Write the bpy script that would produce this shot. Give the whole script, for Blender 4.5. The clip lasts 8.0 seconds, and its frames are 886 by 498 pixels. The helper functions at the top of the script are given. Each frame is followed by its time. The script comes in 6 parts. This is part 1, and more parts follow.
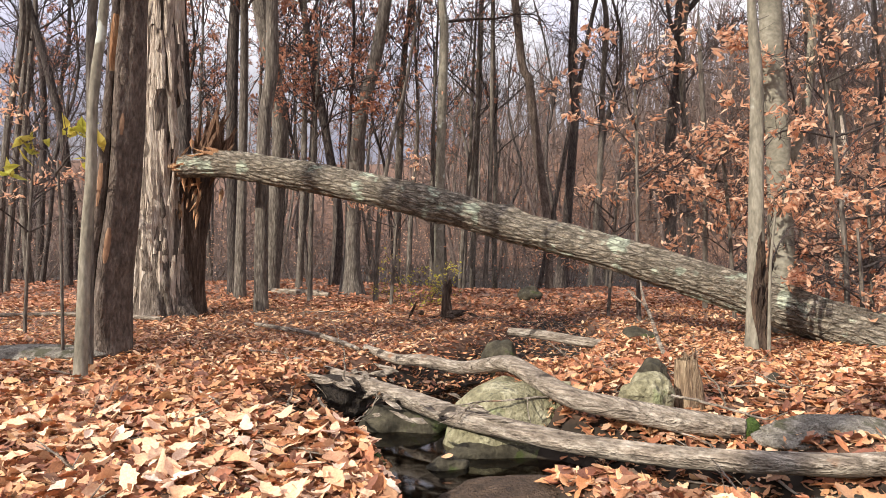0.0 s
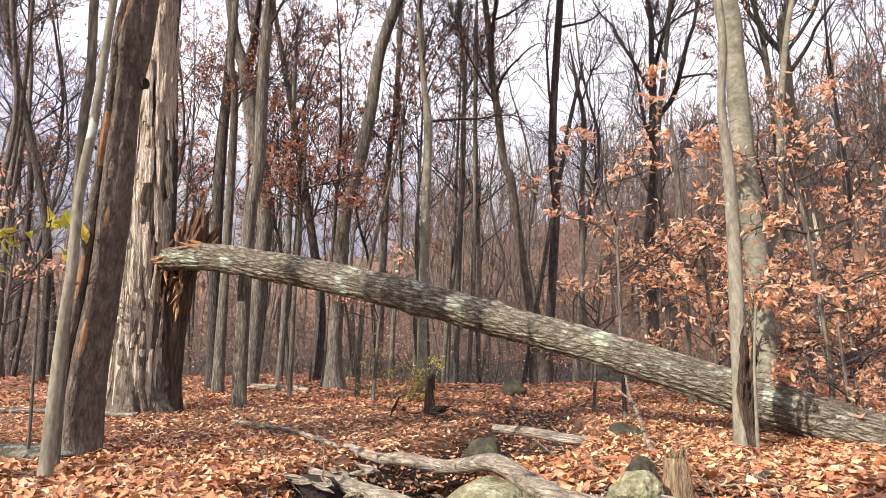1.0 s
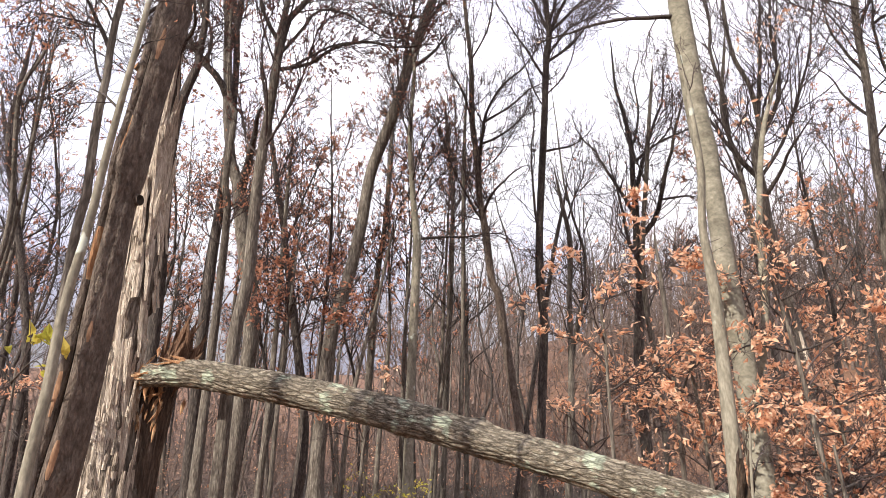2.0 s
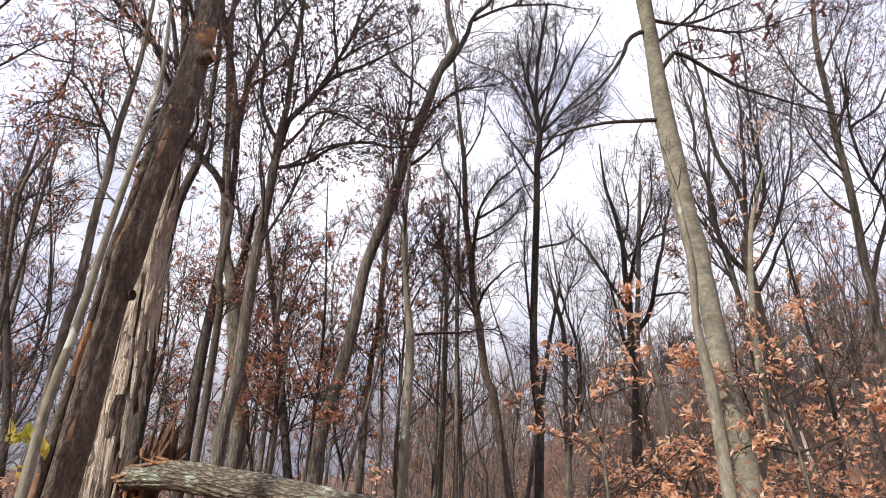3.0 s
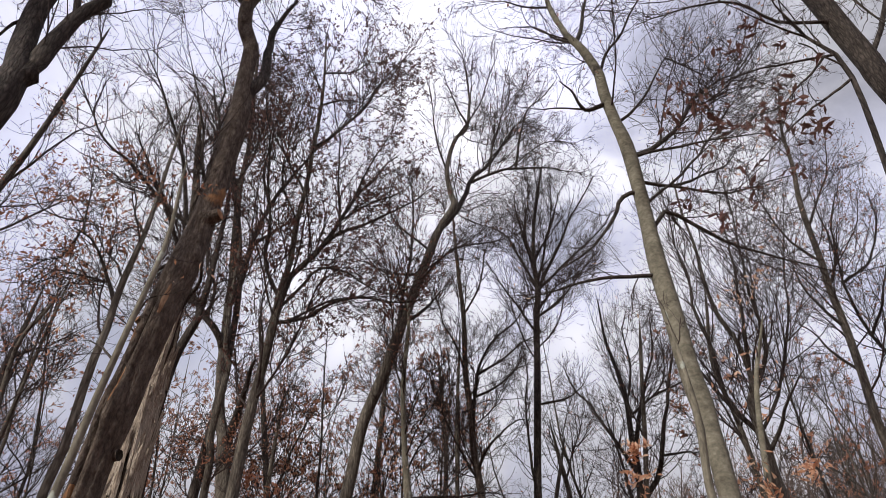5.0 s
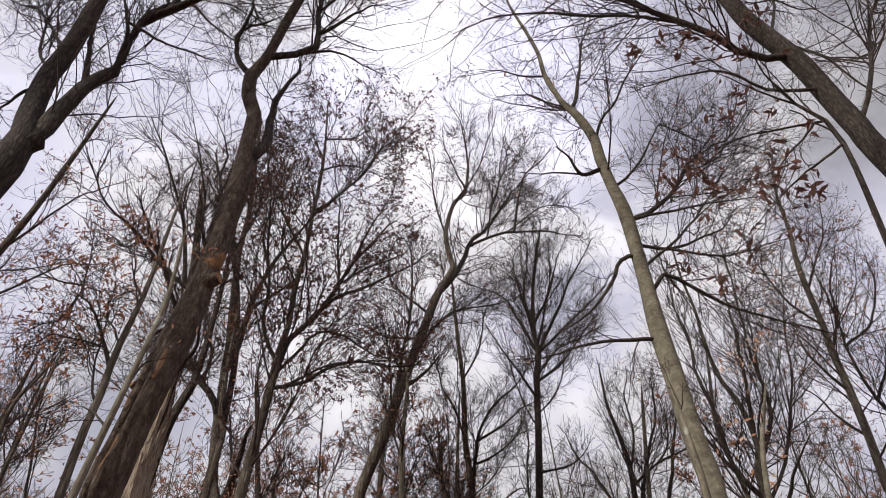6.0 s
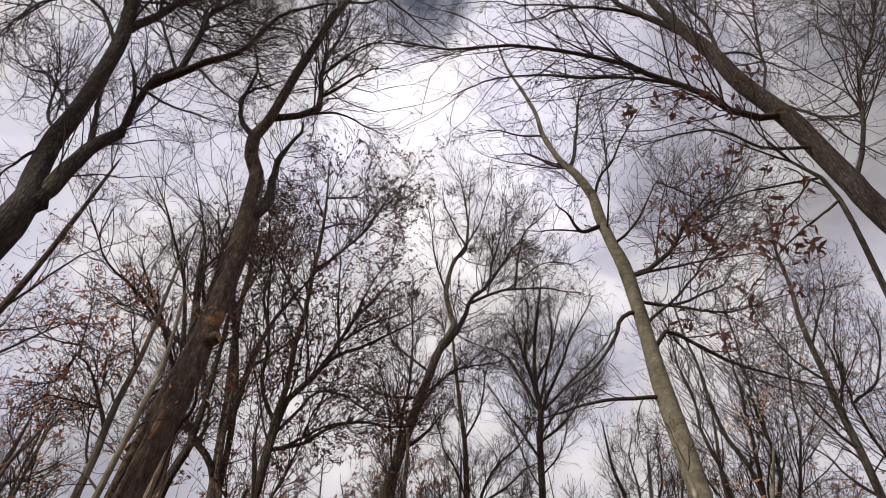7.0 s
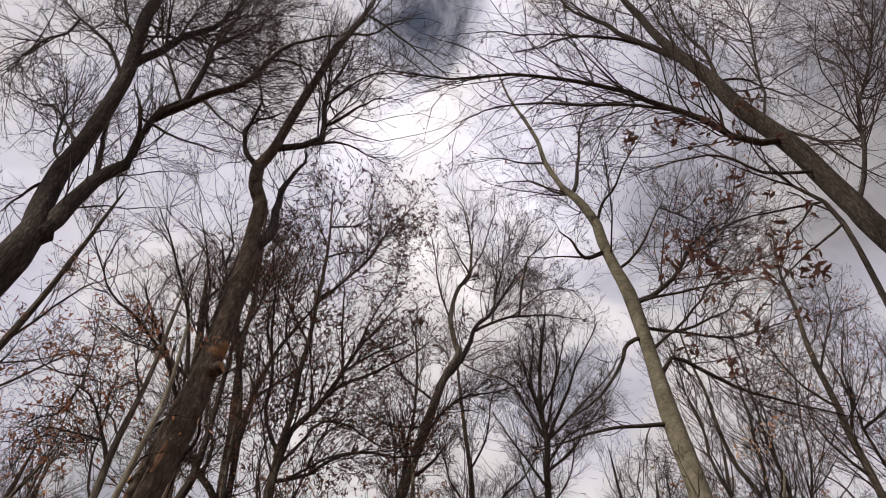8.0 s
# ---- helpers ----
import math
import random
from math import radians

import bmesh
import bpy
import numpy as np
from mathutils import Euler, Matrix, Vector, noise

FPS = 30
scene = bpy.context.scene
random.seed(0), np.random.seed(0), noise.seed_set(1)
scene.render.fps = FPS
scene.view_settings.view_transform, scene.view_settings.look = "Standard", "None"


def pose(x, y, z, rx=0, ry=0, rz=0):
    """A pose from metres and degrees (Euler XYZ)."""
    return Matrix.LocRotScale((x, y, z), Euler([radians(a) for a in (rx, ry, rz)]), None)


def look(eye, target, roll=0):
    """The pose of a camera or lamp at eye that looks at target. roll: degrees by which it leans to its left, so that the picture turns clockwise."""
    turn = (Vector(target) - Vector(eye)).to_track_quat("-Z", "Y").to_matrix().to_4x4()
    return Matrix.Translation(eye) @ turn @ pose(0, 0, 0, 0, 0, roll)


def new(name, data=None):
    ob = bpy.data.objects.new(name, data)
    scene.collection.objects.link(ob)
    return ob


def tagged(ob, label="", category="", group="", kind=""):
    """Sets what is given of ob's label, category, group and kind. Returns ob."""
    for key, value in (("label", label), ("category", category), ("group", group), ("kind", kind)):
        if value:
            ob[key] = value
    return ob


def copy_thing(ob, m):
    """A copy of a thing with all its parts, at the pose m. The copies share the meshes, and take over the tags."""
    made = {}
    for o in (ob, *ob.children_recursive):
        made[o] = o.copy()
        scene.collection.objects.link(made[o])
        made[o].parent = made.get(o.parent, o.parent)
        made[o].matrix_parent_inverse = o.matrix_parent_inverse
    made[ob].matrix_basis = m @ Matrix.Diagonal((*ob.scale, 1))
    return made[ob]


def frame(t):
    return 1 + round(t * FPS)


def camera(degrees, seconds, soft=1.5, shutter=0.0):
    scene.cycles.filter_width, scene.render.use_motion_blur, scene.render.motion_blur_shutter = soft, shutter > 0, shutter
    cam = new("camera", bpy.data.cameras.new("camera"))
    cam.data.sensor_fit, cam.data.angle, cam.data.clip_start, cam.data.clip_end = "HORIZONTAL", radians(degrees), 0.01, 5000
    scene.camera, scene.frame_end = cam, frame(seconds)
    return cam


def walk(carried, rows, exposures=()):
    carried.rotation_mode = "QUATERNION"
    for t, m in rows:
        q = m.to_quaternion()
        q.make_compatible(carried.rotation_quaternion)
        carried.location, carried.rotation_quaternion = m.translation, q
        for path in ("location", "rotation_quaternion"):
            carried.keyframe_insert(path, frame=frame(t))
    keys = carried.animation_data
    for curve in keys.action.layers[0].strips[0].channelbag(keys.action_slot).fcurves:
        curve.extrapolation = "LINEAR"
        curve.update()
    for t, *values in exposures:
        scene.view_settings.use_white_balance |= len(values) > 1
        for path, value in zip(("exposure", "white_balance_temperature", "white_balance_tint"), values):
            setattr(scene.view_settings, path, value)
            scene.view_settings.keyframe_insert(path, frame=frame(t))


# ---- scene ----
# The camera: a low standpoint beside a stream, tilting from the ground up into the crowns.
cam = camera(65.86, 8.0, soft=0.7)
EYE = Vector((0, 0, 1.1))
walk(cam, [
    (0.0, pose(0, 0, 1.1, 90.00, 0.00, 0.00)), (0.5, pose(0, 0, 1.1, 92.91, -0.03, -0.80)),
    (1.0, pose(0, 0, 1.1, 97.82, -0.06, -1.39)), (1.5, pose(0, 0, 1.1, 102.96, -0.14, -1.93)),
    (3.0, pose(0, 0, 1.1, 115.57, -0.16, -3.00)), (3.5, pose(0, 0, 1.1, 119.18, -0.11, -2.95)),
    (4.0, pose(0, 0, 1.1, 122.30, -0.08, -2.95)), (4.5, pose(0, 0, 1.1, 125.48, -0.13, -3.00)),
    (6.0, pose(0, 0, 1.1, 133.77, 0.02, -3.02)), (6.5, pose(0, 0, 1.1, 136.22, 0.12, -2.94)),
    (7.0, pose(0, 0, 1.1, 138.58, 0.18, -2.80)), (7.5, pose(0, 0, 1.1, 140.00, 0.27, -2.50)),
    (8.0, pose(0, 0, 1.1, 140.90, 0.31, -2.18))],
    exposures=[(0.0, 0.72, 6500, 10), (0.5, 0.74, 6500, 10), (1.0, 0.94, 6500, 10), (1.5, 0.98, 6500, 10), (3.0, 0.46, 6300, 10), (3.5, 0.18, 6250, 10),
               (4.5, -0.28, 6250, 10), (6.0, -0.48, 6600, 10), (8.0, -0.74, 6950, 10)])

# ---- sky and sun ----
SUN_TO = Vector((-0.64, -0.56, 0.50)).normalized()
sun_data = bpy.data.lights.new("sun", "SUN")
sun_data.energy, sun_data.angle, sun_data.color = 4.2, radians(0.6), (1.0, 0.93, 0.82)
sun = new("sun", sun_data)
sun.matrix_world = look((0, 0, 40), Vector((0, 0, 40)) - SUN_TO)

world = bpy.data.worlds.new("sky")
scene.world = world
world.use_nodes = True
wn, wl = world.node_tree.nodes, world.node_tree.links
wn.clear()


def wnode(kind, **values):
    n = wn.new(kind)
    for k, v in values.items():
        n.inputs[k].default_value = v
    return n


sky = wn.new("ShaderNodeTexSky")
sky.sky_type, sky.sun_disc = "NISHITA", False
sky.sun_elevation = math.asin(SUN_TO.z)
sky.sun_rotation = math.atan2(SUN_TO.x, SUN_TO.y)
coord = wn.new("ShaderNodeTexCoord")


def wmath(operation, a, b=None):
    n = wn.new("ShaderNodeMath")
    n.operation = operation
    for k, v in enumerate((a, b)):
        if isinstance(v, (int, float)):
            n.inputs[k].default_value = v
        elif v is not None:
            wl.new(v, n.inputs[k])
    return n.outputs[0]


def wrange(value, lo, hi, start, end, smooth=True):
    n = wnode("ShaderNodeMapRange", **{"From Min": lo, "From Max": hi, "To Min": start, "To Max": end})
    n.interpolation_type = "SMOOTHSTEP" if smooth else "LINEAR"
    wl.new(value, n.inputs["Value"])
    return n.outputs[0]


def billows(at, scale, detail, rough, bend=0.6):
    m = wnode("ShaderNodeMapping", Location=at)
    n = wnode("ShaderNodeTexNoise", Scale=scale, Detail=detail, Roughness=rough, Distortion=bend)
    wl.new(coord.outputs["Generated"], m.inputs["Vector"])
    wl.new(m.outputs[0], n.inputs["Vector"])
    return n.outputs["Fac"]


def facing(way):
    n = wn.new("ShaderNodeVectorMath")
    n.operation = "DOT_PRODUCT"
    n.inputs[1].default_value = Vector(way).normalized()
    wl.new(coord.outputs["Generated"], n.inputs[0])
    return n.outputs["Value"]


# broken high cloud: broad billows, finer wisps, a grey bank to the east, darker towards the horizon
broad, wisps = billows((3.1, 1.7, .4), 3.0, 6.0, .55), billows((1.2, 5.5, 2.4), 9.0, 6.0, .6)
height = wn.new("ShaderNodeSeparateXYZ")
wl.new(coord.outputs["Generated"], height.inputs[0])
level = wrange(height.outputs["Z"], .05, .66, 4.2, 22.8)
level = wmath("MULTIPLY", level, wrange(broad, .36, .60, .92, 1.05))
level = wmath("MULTIPLY", level, wrange(wisps, .32, .66, .86, 1.08))
uneven = wmath("MULTIPLY", wmath("SUBTRACT", broad, .5), .9)
bank = wmath("MULTIPLY", wrange(wmath("ADD", facing((-.94, .05, .33)), uneven), -.34, .10, .72, 0.0), wrange(height.outputs["Z"], .52, .74, 0.0, 1.0))
level = wmath("MULTIPLY", level, wmath("SUBTRACT", 1.0, bank))
level = wmath("MULTIPLY", level, wrange(facing((.05, .50, .86)), .955, .998, 1.0, 1.42))
tint = wn.new("ShaderNodeMix")
tint.data_type = "RGBA"
tint.inputs["A"].default_value, tint.inputs["B"].default_value = (.89, .885, 1.09, 1), (.99, .965, 1.035, 1)
wl.new(wrange(broad, .36, .60, 0.0, 1.0), tint.inputs["Factor"])
cloud = wn.new("ShaderNodeVectorMath")
cloud.operation = "SCALE"
wl.new(tint.outputs["Result"], cloud.inputs[0])
wl.new(level, cloud.inputs["Scale"])
# gaps of blue between the clouds
clear = None
for way, lo, hi, most in (((-.01, .355, .93), .9948, .9995, .95), ((.245, .752, .612), .9975, 1.001, .5), ((-.37, .785, .495), .988, .9985, .34)):
    ragged = wmath("ADD", facing(way), wmath("MULTIPLY", wmath("SUBTRACT", wisps, .5), .012))
    gap = wrange(ragged, lo, hi, 0.0, most)
    clear = gap if clear is None else wmath("MAXIMUM", clear, gap)
clear = wmath("MAXIMUM", clear, wrange(broad, .33, .25, 0.0, .5))
sky_mix = wn.new("ShaderNodeMix")
sky_mix.data_type = "RGBA"
wl.new(clear, sky_mix.inputs["Factor"])
wl.new(cloud.outputs[0], sky_mix.inputs["A"])
wl.new(sky.outputs[0], sky_mix.inputs["B"])
back = wnode("ShaderNodeBackground", Strength=0.06)
wl.new(sky_mix.outputs["Result"], back.inputs["Color"])
wl.new(back.outputs[0], wn.new("ShaderNodeOutputWorld").inputs["Surface"])


# ---- materials ----
def material(name, colours, scale=(8, 8, 8), detail=8.0, rough=0.9, bump=0.4, dist=0.02, island=None, second=None,
             through_light=0.0, fine=4.0, gloss=0.3, cracks=None):
    """Noise between colours at two scales with a fine relief. second: (colour, scale, threshold) patches of growth or wear."""
    m = bpy.data.materials.new(name)
    m.use_nodes = True
    nt = m.node_tree
    n, l = nt.nodes, nt.links
    bsdf, out = n["Principled BSDF"], n["Material Output"]
    bsdf.inputs["Roughness"].default_value = rough
    bsdf.inputs["Specular IOR Level"].default_value = gloss
    tc = n.new("ShaderNodeTexCoord")
    mp = n.new("ShaderNodeMapping")
    mp.inputs["Scale"].default_value = scale
    l.new(tc.outputs["Object"], mp.inputs["Vector"])
    big = n.new("ShaderNodeTexNoise")
    big.inputs["Scale"].default_value, big.inputs["Detail"].default_value = 1.0, detail
    big.inputs["Roughness"].default_value = 0.62
    l.new(mp.outputs[0], big.inputs["Vector"])
    small = n.new("ShaderNodeTexNoise")
    small.inputs["Scale"].default_value, small.inputs["Detail"].default_value = fine, 4.0
    l.new(mp.outputs[0], small.inputs["Vector"])
    ramp = n.new("ShaderNodeValToRGB")
    while len(ramp.color_ramp.elements) < len(colours):
        ramp.color_ramp.elements.new(0.5)
    lo, hi = (0.0, 1.0) if island else (0.30, 0.70)
    for i, c in enumerate(colours):
        ramp.color_ramp.elements[i].position = lo + (hi - lo) * i / max(1, len(colours) - 1)
        ramp.color_ramp.elements[i].color = (*c, 1)
    if island:
        geo = n.new("ShaderNodeNewGeometry")
        l.new(geo.outputs["Random Per Island"], ramp.inputs[0])
    else:
        l.new(big.outputs["Fac"], ramp.inputs[0])
    tint = n.new("ShaderNodeMix")
    tint.data_type, tint.blend_type = "RGBA", "OVERLAY"
    tint.inputs["Factor"].default_value = 0.5
    l.new(ramp.outputs[0], tint.inputs["A"])
    l.new(small.outputs["Fac"], tint.inputs["B"])
    colour = tint.outputs["Result"]
    for c, s, edge in second or ():
        patch = n.new("ShaderNodeTexNoise")
        patch.inputs["Scale"].default_value, patch.inputs["Detail"].default_value = s, 6.0
        l.new(tc.outputs["Object"], patch.inputs["Vector"])
        cut = n.new("ShaderNodeMapRange")
        cut.inputs["From Min"].default_value, cut.inputs["From Max"].default_value = edge, edge + 0.05
        l.new(patch.outputs["Fac"], cut.inputs["Value"])
        over = n.new("ShaderNodeMix")
        over.data_type = "RGBA"
        over.inputs["B"].default_value = (*c, 1)
        l.new(cut.outputs[0], over.inputs["Factor"])
        l.new(colour, over.inputs["A"])
        colour = over.outputs["Result"]
    crack = None
    if cracks:
        # furrows between elongated plates of bark, bent by noise
        mc, bend, cells = n.new("ShaderNodeMapping"), n.new("ShaderNodeMix"), n.new("ShaderNodeTexVoronoi")
        mc.inputs["Scale"].default_value = cracks[0]
        l.new(tc.outputs["Object"], mc.inputs["Vector"])
        bend.data_type, bend.inputs["Factor"].default_value, bend.blend_type = "RGBA", .55, "ADD"
        l.new(mc.outputs[0], bend.inputs["A"])
        l.new(big.outputs["Color"], bend.inputs["B"])
        cells.feature = "DISTANCE_TO_EDGE"
        cells.inputs["Scale"].default_value = 1.0
        l.new(bend.outputs["Result"], cells.inputs["Vector"])
        crack = n.new("ShaderNodeMapRange")
        crack.inputs["From Min"].default_value, crack.inputs["From Max"].default_value = 0.0, .28
        crack.inputs["To Min"].default_value, crack.inputs["To Max"].default_value = cracks[1], 1.0
        l.new(cells.outputs["Distance"], crack.inputs["Value"])
        cut = n.new("ShaderNodeMix")
        cut.data_type, cut.blend_type = "RGBA", "MULTIPLY"
        cut.inputs["Factor"].default_value = 1.0
        l.new(colour, cut.inputs["A"])
        l.new(crack.outputs[0], cut.inputs["B"])
        colour = cut.outputs["Result"]
    l.new(colour, bsdf.inputs["Base Color"])
    if bump:
        both = n.new("ShaderNodeMath")
        both.operation = "ADD"
        l.new(big.outputs["Fac"], both.inputs[0])
        l.new(small.outputs["Fac"], both.inputs[1])
        bp = n.new("ShaderNodeBump")
        bp.inputs["Strength"].default_value, bp.inputs["Distance"].default_value = bump, dist
        height_from = both.outputs[0]
        if crack:
            deep = n.new("ShaderNodeMath")
            deep.operation = "ADD"
            l.new(both.outputs[0], deep.inputs[0])
            l.new(crack.outputs[0], deep.inputs[1])
            height_from = deep.outputs[0]
        l.new(height_from, bp.inputs["Height"])
        l.new(bp.outputs[0], bsdf.inputs["Normal"])
    if through_light:
        tr = n.new("ShaderNodeBsdfTranslucent")
        l.new(colour, tr.inputs["Color"])
        mx = n.new("ShaderNodeMixShader")
        mx.inputs[0].default_value = through_light
        l.new(bsdf.outputs[0], mx.inputs[1])
        l.new(tr.outputs[0], mx.inputs[2])
        l.new(mx.outputs[0], out.inputs["Surface"])
    return m


BARK_SMOOTH = material("bark_smooth", [(.115, .103, .078), (.185, .166, .126), (.25, .228, .178)], (9, 9, 3), bump=.25, second=[((.40, .42, .36), 3.0, .62)])
BARK_BEECH = material("bark_beech", [(.115, .103, .076), (.18, .164, .124), (.24, .222, .172)], (4, 4, 5), bump=.2, second=[((.15, .15, .115), 5.0, .72)])
BARK_GREY = material("bark_grey", [(.072, .058, .047), (.145, .122, .099), (.255, .225, .183)], (14, 14, 2.5), bump=.7, dist=.03, cracks=((20, 20, 4.5), .62))
BARK_TWIG = material("bark_twig", [(.034, .024, .022), (.058, .042, .039), (.09, .066, .061)], (6, 6, 6), bump=0)
BARK_DARK = material("bark_dark", [(.045, .036, .030), (.085, .068, .058), (.14, .115, .098)], (14, 14, 3), bump=.7, dist=.03, cracks=((20, 20, 4.5), .45))
BARK_CRACKED = material("bark_cracked", [(.066, .048, .038), (.13, .098, .077), (.21, .168, .136)], (13, 13, 5), bump=.9, dist=.04, second=[((.40, .20, .09), 1.7, .66)], cracks=((15, 15, 5.0), .72))
BARK_SHAGGY = material("bark_shaggy", [(.20, .15, .112), (.52, .43, .34), (.78, .69, .58)], (18, 18, 2.2), bump=1.0, dist=.05)
BARK_PLATED = material("bark_plated", [(.07, .052, .040), (.19, .15, .118), (.36, .30, .245)], (18, 18, 2.2), bump=1.0, dist=.05, cracks=((16, 16, 2.2), .7))
BARK_LOG = material("bark_log", [(.19, .152, .11), (.39, .33, .247), (.60, .525, .415)], (9, 18, 18), bump=1.0, dist=.06, second=[((.66, .71, .54), 2.6, .575)], cracks=((4.5, 17, 17), .36))
WOOD_DEAD = material("wood_weathered", [(.14, .107, .08), (.32, .262, .20), (.54, .47, .38)], (7, 20, 20), bump=1.0, dist=.03, second=[((.07, .055, .042), 5.0, .62), ((.34, .19, .11), 3.1, .66)], cracks=((2.2, 20, 20), .62))
WOOD_FRESH = material("wood_splintered", [(.20, .09, .04), (.38, .20, .10), (.55, .40, .24)], (20, 20, 3), bump=.9, dist=.03)
WOOD_STUMP = material("wood_stump", [(.035, .022, .015), (.105, .070, .049), (.24, .175, .13)], (20, 20, 3), bump=1.0, dist=.04, cracks=((18, 18, 2.5), .7))
WOOD_PALE = material("wood_pale", [(.40, .33, .25), (.60, .51, .40), (.78, .70, .57)], (9, 9, 3), bump=.5, dist=.02)
WOOD_ORANGE = material("wood_orange", [(.16, .085, .05), (.26, .15, .088), (.36, .24, .155)], (9, 9, 3), bump=.5, dist=.02)
MUD = material("wet_mud", [(.032, .020, .012), (.065, .041, .025), (.10, .066, .042)], (14, 14, 14), rough=.75, bump=1.0, dist=.03)
WOOD_ROT = material("wood_rotten", [(.02, .013, .009), (.055, .036, .025), (.12, .08, .053)], (22, 22, 4), bump=1.0, dist=.03)
STONE = material("stone_lichen", [(.09, .08, .045), (.22, .20, .12), (.36, .335, .225)], (6, 6, 6), bump=.9, dist=.04, second=[((.22, .23, .12), 3.5, .60), ((.10, .095, .065), 8.0, .64)])
STONE_DARK = material("stone_mossy", [(.022, .019, .012), (.045, .039, .025), (.08, .07, .045)], (7, 7, 7), bump=.7, dist=.02, second=[((.05, .062, .018), 4.0, .60)])
STONE_GREY = material("stone_grey", [(.12, .105, .083), (.23, .205, .165), (.38, .345, .285)], (16, 16, 16), bump=1.0, dist=.04, second=[((.10, .095, .06), 6.0, .58)])
WOOD_TORN = material("wood_torn", [(.06, .032, .02), (.15, .082, .048), (.27, .165, .10)], (22, 22, 4), bump=1.0, dist=.03)
WOOD_TAN = material("wood_tan", [(.10, .062, .038), (.24, .165, .10), (.40, .30, .19)], (22, 22, 4), bump=1.0, dist=.03)
# dark earth, also the painted shade inside the split and hollows
SOIL_AND_SHADE = material("dark_soil_and_shade", [(.015, .012, .009), (.035, .027, .02), (.06, .045, .03)], (18, 18, 18), bump=1.0, dist=.03)
BARK_FAR = material("bark_far", [(.08, .058, .049), (.135, .10, .084), (.195, .148, .126)], (6, 6, 2), bump=0)
MOSS = material("moss", [(.02, .035, .008), (.05, .085, .015), (.09, .13, .03)], (30, 30, 30), bump=1.0, dist=.02)
LITTER = material("leaf_litter", [(.54, .24, .10), (.30, .105, .052), (.66, .37, .175), (.13, .052, .033), (.48, .19, .085), (.78, .54, .33), (.20, .073, .044), (.60, .31, .14)], (25, 25, 25), rough=.62, bump=.3, dist=.01, island=True, through_light=.12, gloss=.45)
LITTER_PALE = material("leaf_litter_pale", [(.70, .40, .22), (.78, .53, .35), (.60, .29, .14), (.84, .66, .50)], (25, 25, 25), rough=.62, bump=.3, dist=.01, island=True, through_light=.12, gloss=.45)
LITTER_FAR = material("leaf_litter_far", [(.44, .19, .10), (.30, .12, .062), (.54, .28, .16), (.20, .078, .044), (.39, .16, .082)], (25, 25, 25), rough=.75, bump=0, island=True)
LEAF_HANG = material("leaf_copper", [(.70, .355, .20), (.90, .65, .46), (.50, .215, .115), (.80, .47, .30)], (30, 30, 30), rough=.6, bump=0, island=True, through_light=.5)
LEAF_RED = material("leaf_red_brown", [(.38, .15, .08), (.50, .25, .155), (.28, .11, .065), (.44, .205, .12)], (30, 30, 30), rough=.65, bump=0, island=True, through_light=.35)
LEAF_DARK = material("leaf_dark_brown", [(.14, .07, .058), (.20, .105, .085), (.10, .052, .045)], (30, 30, 30), rough=.7, bump=0, island=True, through_light=.3)
LEAF_YELLOW = material("leaf_yellow", [(.50, .42, .06), (.38, .38, .06), (.60, .46, .10)], (30, 30, 30), rough=.6, bump=0, island=True, through_light=.4)
WATER = bpy.data.materials.new("water")
WATER.use_nodes = True
wb = WATER.node_tree.nodes["Principled BSDF"]
wb.inputs["Base Color"].default_value, wb.inputs["Roughness"].default_value = (.12, .085, .055, 1), .05
wb.inputs["Transmission Weight"].default_value, wb.inputs["IOR"].default_value = 1.0, 1.33
rip = WATER.node_tree.nodes.new("ShaderNodeTexNoise")
rip.inputs["Scale"].default_value = 9.0
ripb = WATER.node_tree.nodes.new("ShaderNodeBump")
ripb.inputs["Strength"].default_value, ripb.inputs["Distance"].default_value = .15, .02
WATER.node_tree.links.new(rip.outputs["Fac"], ripb.inputs["Height"])
WATER.node_tree.links.new(ripb.outputs[0], wb.inputs["Normal"])


